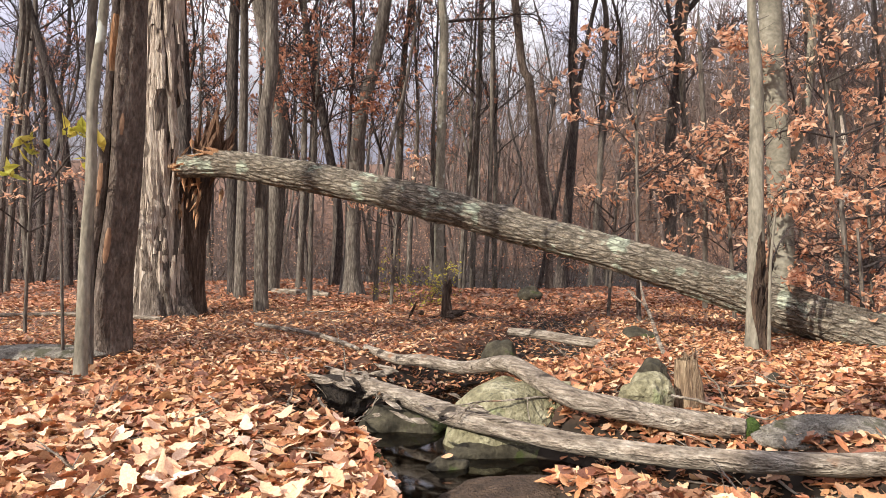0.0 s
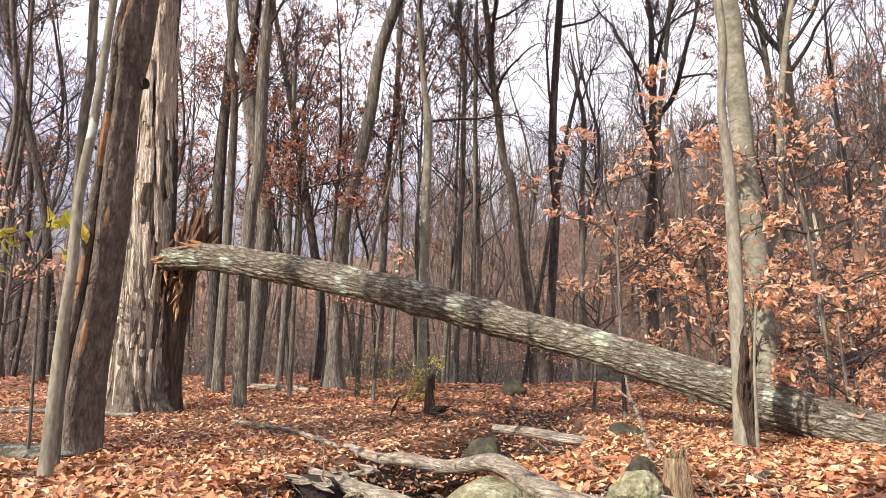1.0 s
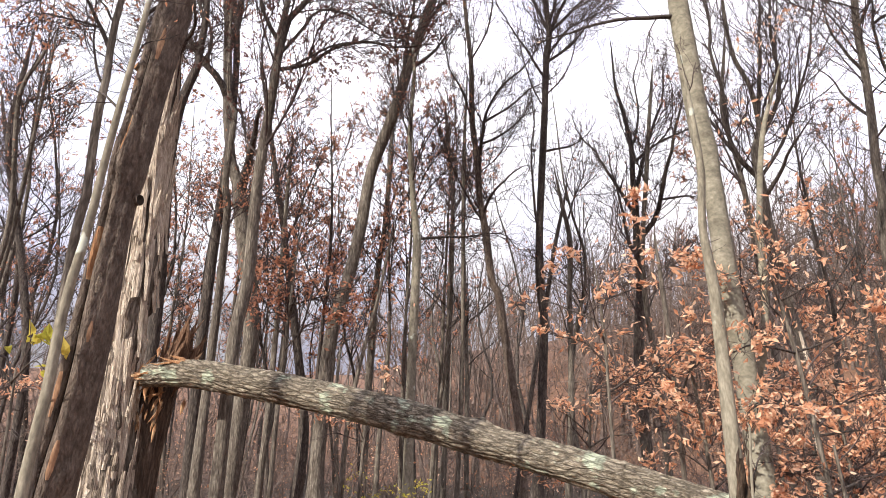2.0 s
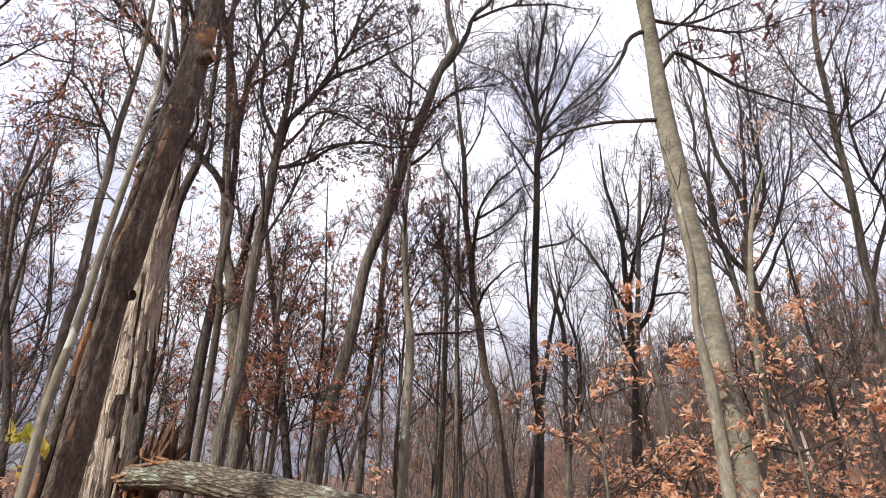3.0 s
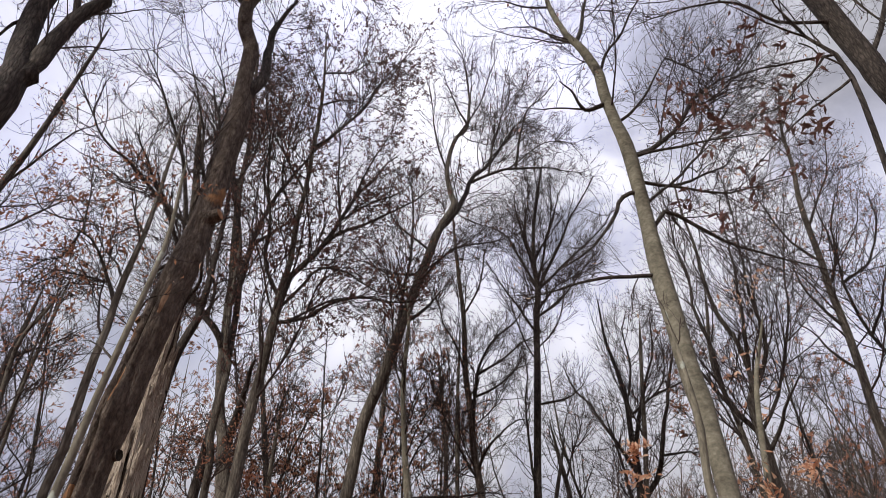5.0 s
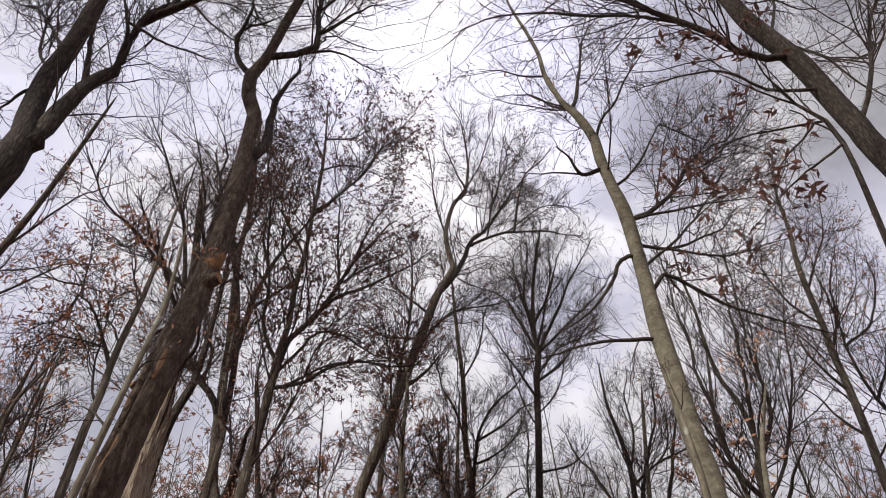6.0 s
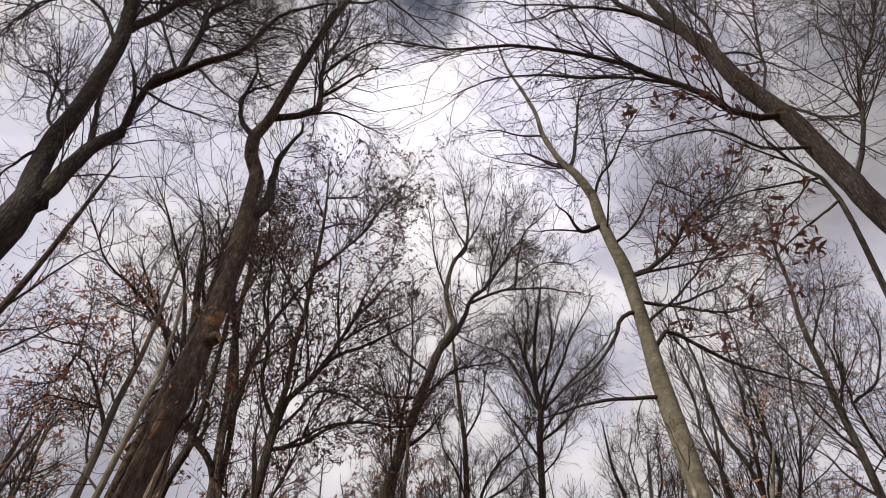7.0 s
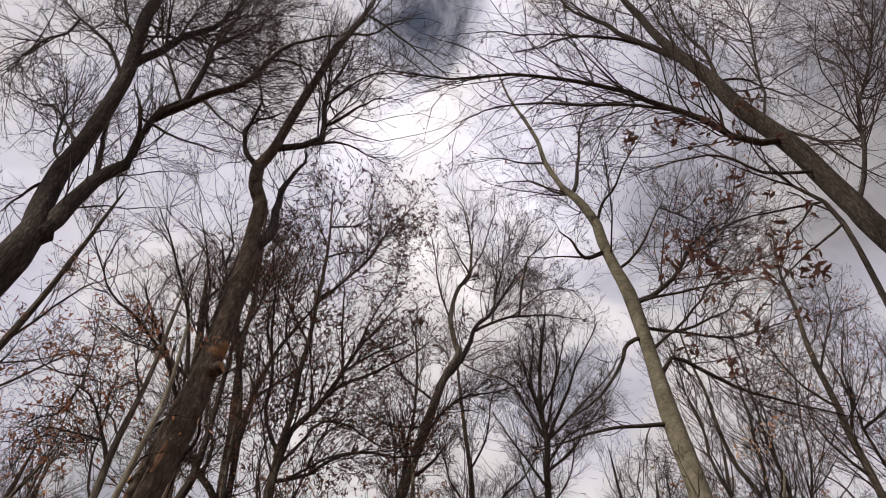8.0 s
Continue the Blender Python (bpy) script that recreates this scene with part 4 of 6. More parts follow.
tree('forest_tree', 'far bare tree forking into rising limbs', 23,
     [(7.75, -0.25, 0.228), (7.66, 1.88, 0.19), (7.62, 4.73, 0.171), (7.92, 7.3, 0.179), (7.9, 8.37, 0.154), (7.98, 9.55, 0.129), (8.01, 10.38, 0.121), (8, 11.3, 0.103), (8.04, 12.53, 0.095), (7.86, 13.81, 0.076), (7.59, 15.05, 0.056), (7.54, 16.38, 0.035)],
     [[(7.99, 9.59, 0.079), (7.26, 11.13), (6.71, 12.17), (6.07, 12.94), (5.87, 13.73)], [(8.04, 10.29, 0.091), (8.34, 11.76), (8.91, 13.36), (9.43, 15.06), (9.65, 16.46)], [(8.07, 8.8, 0.107), (8.7, 9.75), (9.13, 11.33), (9.7, 12.88), (10.11, 14.21), (10.56, 15.67)], [(7.81, 8.18, 0.076), (7.6, 8.79), (7.51, 10.01), (7.2, 11.44), (7.04, 12.57)], [(8.96, 10.4, 0.051), (9.66, 10.54), (10.38, 10.62)], [(8.04, 12.53, 0.053), (8.45, 14.06), (8.35, 15.6), (8.68, 16.98)]]
     + [[(8.34, 11.76, 0.052), (9.39, 13.11), (9.78, 14.6), (9.79, 15.92)], [(9.44, 12.17, 0.053), (10.59, 13.63), (11.14, 15.16)]], bark=BARK_DARK, crown=(8, 12, 3.0), twigs=2000, seed=14, rise=.25)
tree('forest_tree', 'tall bare grey tree spreading over the clearing', 9.5,
     [(-8.6, -0.25, 0.13), (-8.4, 4, 0.11), (-7.95, 8, 0.085), (-7.55, 11, 0.06), (-7.2, 14, 0.035)],
     [[(-8.0, 7.6), (-7.3, 8.7), (-6.4, 9.4), (-5.6, 9.6)], [(-7.7, 9.8), (-6.8, 11.2), (-5.9, 12.0)]], bark=BARK_GREY, crown=(7.5, 8, 2.6), twigs=620, seed=71, leaves=(450, .08, LEAF_RED))
# the flat black patch on the rot paints the shade of a hollow
rotten = tree('sapling', 'smooth grey sapling with a rotten split base', 7.4,
     [(3.4, -0.25, 0.128), (3.39, 1.35, 0.083), (3.38, 2.88, 0.067), (3.31, 3.76, 0.045), (3.37, 4.48, 0.045), (3.32, 5.56, 0.022)],
     [], bark=BARK_SMOOTH, patches=[(.15, 1.45, 3.35, 1.15, WOOD_ROT, 'dark rotten split wood'), (.35, 1.2, 3.5, .5, SOIL_AND_SHADE, 'black patch painted as shade of the hollow')], crown=(4.8, 2, .5), twigs=20, seed=15, flare=1.2)
tree('beech_tree', 'tall smooth grey-green beech with curving limbs', 9.2,
     [(4.57, -0.25, 0.236), (4.55, 1.03, 0.167), (4.49, 2.55, 0.152), (4.4, 3.6, 0.152), (4.37, 5.31, 0.141), (4.36, 5.54, 0.169), (4.3, 6.21, 0.162), (4.28, 7.15, 0.166), (4.23, 8.31, 0.161), (4.21, 9.62, 0.13), (4.13, 11.1, 0.139), (3.98, 11.92, 0.115), (3.87, 12.79, 0.119), (3.85, 13.4, 0.109), (3.54, 14.39, 0.094), (3.35, 14.66, 0.068), (3.04, 15.91, 0.065), (2.98, 17.15, 0.053), (2.76, 18.39, 0.048), (2.39, 20.02, 0.034), (2.19, 21.69, 0.018)],
     [[(4.22, 9.9, 0.047), (4.01, 9.93), (3.77, 9.73), (3.66, 9.45), (3.46, 9.08), (3.13, 8.63), (2.76, 8.28), (2.41, 8.05)], [(4.1, 8.17, 0.042), (3.51, 7.96), (2.99, 7.84), (2.46, 7.67), (1.77, 7.45)], [(4.32, 9.14, 0.046), (4.58, 9.5), (4.91, 9.33), (5.26, 9.03), (5.73, 8.7), (6.23, 8.52), (6.74, 8.36), (7.51, 8.24)], [(4.3, 10.21, 0.037), (4.79, 10.16), (5.42, 10.37), (5.95, 10.75), (6.55, 11.4)], [(4.78, 10.15, 0.027), (5.48, 10.02), (6.26, 10.16), (7.08, 10.46), (8.17, 10.76)], [(4.22, 10.87, 0.055), (4.68, 11.21), (5.16, 11.68), (5.5, 12.17), (5.73, 12.53), (6.14, 12.93), (6.61, 13.47), (7.35, 14.32), (7.91, 15.09)]]
     + [[(4.25, 11.03, 0.033), (4.98, 11.17), (5.82, 11.49), (6.65, 11.66), (7.37, 11.7)], [(4.11, 11.67, 0.034), (4.59, 12.46), (5.21, 13.62), (5.9, 14.93)], [(3.87, 12.4, 0.059), (3.48, 12.26), (3.31, 12.5), (3.23, 12.86), (2.98, 13.16)], [(3.39, 12.29, 0.023), (2.81, 12.27), (1.86, 12.21)], [(4.32, 9.55, 0.031), (5.17, 10.6), (5.79, 11.38), (6.5, 12.34), (7.48, 13.53)], [(3.54, 14.5, 0.054), (3.71, 15.17), (4, 16.43), (4.14, 17.62), (4.67, 19.17)]]
     + [[(3.71, 13.44, 0.037), (4.21, 14.37), (4.66, 15.04), (5.23, 16.39), (6.04, 17.92)], [(3.5, 14.53, 0.038), (3.16, 14.71), (2.84, 14.95), (2.45, 15.18), (1.75, 15.02)], [(5.17, 13.62, 0.025), (6.09, 14.11), (7.2, 15.47)], [(3.04, 15.91, 0.029), (2.53, 15.96), (1.97, 16.2), (1.24, 16.02)]], bark=BARK_BEECH, crown=(12, 9, 2.4), twigs=2700, fine=1.25, seed=16, flare=1.2, leaves=(260, .10, LEAF_HANG))
tree('beech_sapling', 'crooked young beech stem growing beside the large beech', 9.6,
     [(4.66, -0.2, 0.075), (4.68, 0.9, 0.07), (4.73, 1.98, 0.063), (4.96, 2.54, 0.059), (5.11, 3.25, 0.056), (5.24, 4.6, 0.048), (5.53, 6.17, 0.04), (5.85, 7.06, 0.027)],
     [], bark=BARK_BEECH, crown=(2.5, 8, 1.6), twigs=260, seed=17, leaves=(320, 0.11, LEAF_HANG))
tree('forest_tree', 'tree fanning into many upright bare stems', 17,
     [(9.91, -0.25, 0.14), (9.89, 1.62, 0.133), (10.04, 2.78, 0.121), (9.87, 4.53, 0.124), (9.68, 5.73, 0.141), (9.52, 6.97, 0.165), (9.45, 7.45, 0.148), (9.42, 8.29, 0.137), (9.36, 9.4, 0.11), (9.58, 10.25, 0.073), (9.5, 11.5, 0.067), (9.2, 12.42, 0.06), (9.11, 13.56, 0.053), (9.16, 15.23, 0.045), (9.06, 16.42, 0.038), (9.04, 17.72, 0.03)],
     [[(9.39, 9.52, 0.071), (9.86, 10.26), (10.31, 11.28), (10.42, 12.33), (10.46, 13.61), (10.8, 16.4), (10.77, 17.51), (10.63, 18.61)], [(9.64, 10.49, 0.065), (9.89, 11.9), (10.09, 13.6), (10.34, 15.97), (10.57, 17.5)], [(9.12, 8.48, 0.076), (8.75, 9.62), (8.65, 11.09), (8.54, 12.69), (8.62, 13.54), (8.54, 15.92), (8.6, 17.18)], [(9.78, 8.62, 0.054), (10.37, 9.9), (11.22, 12.23), (11.69, 13.66), (12.25, 15.54), (12.89, 17.57)], [(8.86, 9.13, 0.062), (8.36, 10.21), (8.11, 10.92), (8.06, 12.28)], [(9.49, 8.04, 0.068), (10.04, 8.86), (10.53, 9.73), (11.3, 10.65)]]
     + [[(10.42, 12.33, 0.043), (10.65, 13.86), (10.77, 15.01), (10.69, 16.22)], [(9.44, 8.68, 0.054), (9.55, 9.7), (10.02, 11.17), (10.69, 13)]], bark=BARK_GREY, patches=[(1.6, 2.9, 2.8, .75, WOOD_PALE, 'pale bare wood where bark fell'), (3.2, 4.7, 2.9, .6, WOOD_PALE, 'pale bare wood where bark fell')], crown=(8, 12, 3.2), twigs=2600, seed=18, rise=.3)
tree('maple_tree', 'slender maple holding scattered dark red leaves', 14,
     [(10.1, -0.3, 0.12), (10.35, 3, 0.11), (10.4, 6.24, 0.104), (10.5, 6.82, 0.1), (10.49, 7.73, 0.097), (10.61, 8.91, 0.095), (10.72, 10.2, 0.092), (10.8, 11.49, 0.089), (10.92, 12.31, 0.083), (10.99, 13.51, 0.079), (11.08, 14.66, 0.073), (11.29, 15.91, 0.059), (11.39, 17.42, 0.044), (11.76, 19, 0.028)],
     [[(10.49, 7.14, 0.063), (11.1, 8.27), (11.49, 9.05), (11.27, 10.11), (11.3, 11.28), (11.41, 12.2), (11.34, 13.26), (11.39, 14.39)], [(10.96, 12.43, 0.038), (10.41, 12.68), (10.01, 13.46), (9.74, 14.9), (9.77, 16.04)], [(10.72, 10.2, 0.042), (10.22, 10.95), (10.05, 11.85), (10.03, 12.8)], [(10.8, 11.49, 0.044), (11.4, 12.66), (11.81, 14.11), (12.53, 15.48)], [(10.99, 13.51, 0.039), (11.69, 14.76), (12.42, 16.19), (12.84, 17.72)], [(11.3, 11.28, 0.044), (12.21, 12.31), (12.83, 13.53), (13.32, 15.07)]]
     + [[(10.61, 8.91, 0.041), (10.17, 9.46), (9.89, 9.93), (9.47, 10.41)], [(11.27, 10.11, 0.042), (12.04, 11.02), (12.69, 12.33)]], bark=BARK_GREY, crown=(7, 14, 3.2), twigs=1900, fine=.8, seed=19, rise=.22, leaves=(1500, .08, LEAF_RED))
tree('beech_tree', 'large dark leaning tree with long arching limbs overhead', 7,
     [(9.1, -0.3, 0.26), (8.75, 5, 0.22), (8.05, 10.5, 0.207), (8.01, 11.31, 0.207), (7.85, 12.47, 0.206), (7.67, 13.54, 0.206), (7.35, 14.34, 0.197), (7.02, 15.11, 0.192), (6.78, 16.28, 0.176), (6.39, 17.54, 0.143), (6.1, 18.98, 0.114), (6.02, 20.55, 0.106), (5.92, 21.94, 0.094), (5.93, 24.36, 0.075), (5.88, 27.25, 0.051)],
     [[(7.39, 13.6, 0.083), (6.78, 13.56), (6.45, 13.94), (6, 14.59), (5.36, 14.92), (4.71, 15.42), (4.03, 15.77), (3.16, 16.1), (2.04, 16.32), (1.08, 16.4), (0.43, 16.32), (-0.79, 16.63)], [(5.45, 14.84, 0.038), (4.44, 15.01), (3.49, 15), (2.27, 14.87), (1.25, 14.56), (0.52, 13.84)], [(7.64, 12.52, 0.039), (6.68, 12.36), (6.26, 12.75), (5.73, 12.92), (4.79, 12.57), (3.91, 12.05)], [(8.11, 11.29, 0.052), (8.7, 12.57), (9.9, 15.01), (11.5, 18.24), (13.19, 21.71), (15.3, 26.41)], [(7.41, 14.27, 0.037), (8.08, 13.8), (8.47, 13.07), (8.7, 12.57), (9.02, 12.22)], [(6.82, 15.92, 0.06), (7.13, 17.84), (7.13, 19.63), (7.1, 21.11), (7.45, 23.68)]]
     + [[(7.47, 14.28, 0.037), (7.98, 16.15), (9.02, 20.1), (9.19, 22.28), (9.37, 24.47)], [(6.47, 17.31, 0.099), (6.07, 17.97), (5.4, 18.8), (4.92, 19.72), (4.24, 20.82), (3.66, 22.72)], [(5.4, 18.8, 0.053), (4.76, 18.9), (3.82, 18.82), (2.93, 18.21), (2.01, 17.63)], [(4.08, 18.84, 0.03), (2.82, 18.96), (1.7, 19.01), (0.36, 18.51)], [(3.76, 15.84, 0.026), (3.88, 17.1), (3.82, 18.82), (3.6, 21.08), (3.61, 23.8)], [(4.75, 19.99, 0.04), (4.05, 21.74), (2.94, 22.64)]]
     + [[(6.39, 17.54, 0.043), (6.56, 20.17), (6.51, 22), (6.77, 24.76)], [(6.78, 16.28, 0.034), (7.73, 16.59), (8.36, 15.74), (9.12, 15.94)]], bark=BARK_DARK, crown=(14, 8, 3.6), twigs=4000, fine=1.2, seed=20, leaves=(1100, .085, LEAF_DARK))
tree('oak_tree', 'large dark forked tree arching overhead', 5.67,
     [(-5.45, -0.3, 0.32), (-5.38, 4, 0.27), (-5.19, 7.23, 0.223), (-5.15, 7.7, 0.219), (-5.19, 8.41, 0.165), (-5.31, 8.8, 0.155), (-5.47, 9.77, 0.143), (-5.45, 10.43, 0.136), (-5.48, 11.42, 0.132), (-5.52, 12.41, 0.131), (-5.6, 13.21, 0.132), (-6.02, 15.47, 0.132), (-6.11, 16.37, 0.126), (-6.31, 17.59, 0.114), (-6.97, 20.21, 0.075)],
     [[(-5.14, 7.99, 0.145), (-4.96, 8.02), (-4.92, 8.48), (-4.87, 9.11), (-4.75, 9.66), (-4.56, 10.03), (-4.56, 10.73), (-4.43, 11.49), (-4.28, 12.04)], [(-4.28, 12.04, 0.079), (-3.82, 12.31), (-3.39, 12.8), (-3.13, 13.59), (-2.8, 14.31), (-2.35, 14.85), (-1.92, 15.22)], [(-5.56, 13.19, 0.09), (-5.5, 13.55), (-5.17, 14.11), (-4.92, 14.83), (-4.59, 15.38), (-4.46, 16.15), (-4.22, 17.04), (-4.04, 18.25)], [(-5.55, 12.76, 0.046), (-5.8, 13.2), (-6.42, 14.31), (-7.05, 15.15), (-8, 16.28), (-8.54, 16.96)], [(-4.26, 12, 0.064), (-4.24, 13.15), (-4.25, 14.03), (-4.26, 14.97), (-4.16, 16.32), (-4.1, 17.83)], [(-4.31, 12.17, 0.03), (-4.76, 13.11), (-5.61, 15.07), (-6, 16.85)]]
     + [[(-4.74, 9.68, 0.054), (-4.96, 10.06), (-5.15, 10.82), (-5.31, 11.38)], [(-4.57, 10.91, 0.041), (-4.76, 11.33), (-5.31, 12.59)], [(-4.38, 11.34, 0.028), (-3.95, 10.7), (-3.53, 10.49), (-3.07, 10.28)], [(-4.09, 12.14, 0.03), (-3.85, 11.94), (-3.38, 11.31), (-2.96, 10.88)], [(-5.49, 9.71, 0.033), (-5.57, 9.26), (-5.65, 8.97), (-5.75, 8.65)], [(-5.47, 9.77, 0.029), (-5.83, 10.51), (-5.99, 11.63), (-6.22, 12.71)]]
     + [[(-5.45, 10.43, 0.026), (-6.18, 11.42), (-6.84, 11.95), (-7.23, 12.07)], [(-7.05, 15.15, 0.029), (-7.36, 14.72), (-7.67, 14.4), (-7.72, 13.55), (-7.7, 13.05), (-7.63, 12.48)], [(-5.63, 13.49, 0.032), (-5.59, 14.88), (-5.92, 16.14), (-6.69, 17.95)], [(-3.13, 13.59, 0.027), (-2.62, 13.73), (-2.12, 13.26), (-1.72, 13.54)], [(-4.26, 14.97, 0.029), (-3.89, 15.04), (-3.49, 16.04), (-3.12, 16.78)], [(-4.92, 14.83, 0.029), (-5.14, 16.22), (-5.08, 16.95), (-5.35, 18.53)]], bark=BARK_DARK, crown=(12, 7, 3.6), twigs=4700, fine=1.25, seed=21, leaves=(260, .075, LEAF_DARK))
tree('forest_tree', 'crooked dark bare tree', 20,
     [(-10.94, -0.25, 0.116), (-11.0, 3.76, 0.116), (-11.55, 6.24, 0.116), (-12.21, 8.39, 0.099), (-12.84, 10.8, 0.096), (-12.75, 13.35, 0.072)],
     [[(-11.14, 4.42), (-10.47, 5.74), (-10.14, 7.39)]], bark=BARK_DARK, crown=(6, 10, 2.6), twigs=1000, seed=22)
tree('forest_tree', 'slim grey bare tree', 16,
     [(-10.4, -0.2, 0.085), (-10.36, 1.11, 0.079), (-10.2, 3.76, 0.079), (-9.89, 6.53, 0.066), (-10.21, 9.95, 0.057), (-9.82, 11.23, 0.043)],
     [], bark=BARK_GREY, crown=(6, 10, 2.2), twigs=900, seed=23, leaves=(600, .09, LEAF_RED))
tree('forest_tree', 'slim straight grey bare tree', 20,
     [(-4.23, -0.25, 0.099), (-4.11, 2.11, 0.091), (-4.06, 5.08, 0.083), (-4.04, 7.61, 0.069), (-4.0, 10.01, 0.053)],
     [], bark=BARK_GREY, crown=(6, 10, 1.8), twigs=700, seed=24, leaves=(150, .09, LEAF_RED))
tree('forest_tree', 'leaning dark tree with two rising stems', 21,
     [(-3.37, -0.25, 0.173), (-3.23, 2.16, 0.156), (-3.71, 5.28, 0.121), (-4.15, 7.71, 0.104), (-4.28, 8.5, 0.1), (-4.77, 10.85, 0.084), (-5.28, 13.3, 0.057)],
     [[(-3.63, 4.76), (-3.19, 6.32), (-2.93, 8.4)], [(-4.07, 7.94), (-3.44, 10.07), (-2.78, 12.1)]], bark=BARK_DARK, crown=(6, 11, 2.6), twigs=800, seed=25, leaves=(2200, .085, LEAF_RED))
tree('sapling', 'thin pale crooked sapling', 14,
     [(-1.39, -0.25, 0.052), (-1.31, 1.69, 0.052), (-1.09, 3.08, 0.04), (-0.77, 4.44, 0.036), (-0.55, 5.69, 0.024)],
     [[(-1.09, 2.96), (-1.3, 4.0)]], bark=BARK_GREY, crown=(2.5, 6, 1.0), twigs=120, seed=26, leaves=(120, .09, LEAF_HANG))
tree('forest_tree', 'very slim straight grey tree', 20,
     [(1.21, -0.25, 0.074), (1.39, 3.43, 0.066), (1.45, 7.39, 0.058), (1.48, 10.11, 0.053), (1.59, 12.86, 0.037)],
     [], bark=BARK_GREY, crown=(6, 8, 1.5), twigs=500, seed=27)
tree('beech_sapling', 'young beech keeping sprays of copper leaves behind the fallen tree', 10.2,
     [(2.93, -0.25, 0.034), (2.91, 0.69, 0.031), (2.89, 1.87, 0.025), (2.87, 3.13, 0.025), (2.81, 3.81, 0.017)],
     [[(2.87, 3.05), (2.49, 3.34), (2.07, 3.50), (1.69, 3.46)], [(2.84, 3.39), (3.34, 3.72), (3.85, 4.06), (4.27, 4.19)], [(2.91, 2.63), (2.58, 2.88), (1.91, 3.01)], [(2.90, 2.03), (3.51, 2.54), (4.09, 2.79)]], bark=BARK_GREY, crown=(1.4, 7, 1.7), twigs=300, seed=28, flat=.85, rise=.03, leaves=(800, .13, LEAF_HANG))
tree('beech_sapling', 'broken-topped young beech with copper leaf sprays', 12,
     [(4.6, -0.25, 0.045), (4.58, 2.5, 0.045), (4.52, 4.38, 0.045)],
     [[(4.59, 2.2), (5.02, 2.99), (5.41, 3.19)], [(4.59, 1.51), (4.12, 2.1), (3.63, 2.4)], [(4.58, 2.5), (5.12, 2.2), (5.51, 2.1)]], bark=BARK_GREY, crown=(1.2, 3, 1.2), twigs=420, seed=29, flat=.8, leaves=(300, .105, LEAF_HANG))
tree('forest_tree', 'far dark bare tree', 24,
     [(-14.16, -0.25, 0.129), (-14.06, 5.88, 0.109), (-14.35, 9.05, 0.089), (-15.74, 13.66, 0.064)],
     [], bark=BARK_DARK, crown=(6, 10, 2.6), twigs=900, seed=30)
tree('sapling', 'slender understorey sapling with hanging dry leaves', 3.6,
     [(3.9, -0.3, 0.035), (3.7, 1.5, 0.03), (3.5, 3.2, 0.026), (3.83, 6.03, 0.023), (3.57, 6.65, 0.014)],
     [[(3.72, 6.36), (2.98, 6.12), (2.39, 5.72), (2.11, 5.41)], [(3.66, 6.61), (3.16, 6.94), (2.91, 7.25)], [(3.74, 6.28), (3.07, 5.67), (2.52, 5.35)], [(3.79, 6.15), (3.04, 5.37), (2.65, 4.95)], [(3.57, 6.65), (3.44, 7.4), (3.57, 8.3)]], bark=BARK_DARK, crown=(5.5, 3, .8), twigs=130, seed=31, leaves=(420, .095, LEAF_DARK))
tree('beech_sapling', 'young beech with layered sprays of copper leaves', 8.5,
     [(5.04, -0.25, 0.035), (5.0, 1.18, 0.032), (4.83, 2.79, 0.028), (4.61, 3.78, 0.018)],
     [[(4.89, 2.44), (4.33, 2.58), (3.94, 2.41)], [(4.87, 2.51), (5.45, 2.69), (6.01, 2.79)], [(4.96, 1.88), (4.47, 1.88), (4.11, 1.74)], [(4.99, 1.39), (5.5, 1.53), (5.94, 1.6)], [(4.82, 2.79), (4.47, 3.28), (4.22, 3.49)], [(4.75, 3.14), (5.31, 3.42), (5.73, 3.49)], [(5.01, 1.11), (4.61, 1.04), (4.26, 1.18)], [(5.01, 0.9), (5.45, 0.97), (5.73, 1.04)], [(4.64, 3.63), (4.96, 3.99), (5.31, 4.13)]], bark=BARK_GREY, crown=(1.2, 6, 1.3), twigs=420, seed=32, flat=.85, rise=.03, leaves=(1755, 0.105, LEAF_HANG))
tree('beech_sapling', 'small young beech holding pale copper leaves', 10.5,
     [(4.49, -0.25, 0.03), (4.39, 1.63, 0.03), (4.23, 3.02, 0.022)],
     [[(4.39, 1.8), (3.87, 1.98), (3.43, 1.89)], [(4.3, 2.5), (4.65, 2.84), (4.91, 2.93)], [(4.41, 1.46), (4.82, 1.63), (5.08, 1.54)], [(4.44, 1.11), (4.04, 1.28), (3.7, 1.2)], [(4.46, 0.85), (4.82, 1.02), (5.08, 0.94)]], bark=BARK_GREY, crown=(1.0, 5, 1.0), twigs=260, seed=33, flat=.85, rise=.03, leaves=(1026, 0.105, LEAF_HANG))
tree('beech_sapling', 'thin young beech with copper leaves among trees', 14,
     [(7.36, -0.25, 0.04), (7.31, 2.15, 0.04), (7.18, 3.89, 0.029)],
     [[(7.31, 1.81), (6.66, 2.15), (6.31, 2.27)], [(7.31, 2.27), (8.05, 2.73), (8.74, 2.73)], [(7.33, 1.23), (7.93, 1.34), (8.74, 1.34)], [(7.26, 2.96), (6.78, 3.08), (6.43, 2.96)], [(7.33, 0.88), (6.78, 0.88), (6.31, 0.76)]], bark=BARK_GREY, crown=(1.0, 6, 1.4), twigs=300, seed=34, flat=.85, rise=.03, leaves=(1282, 0.11, LEAF_HANG))
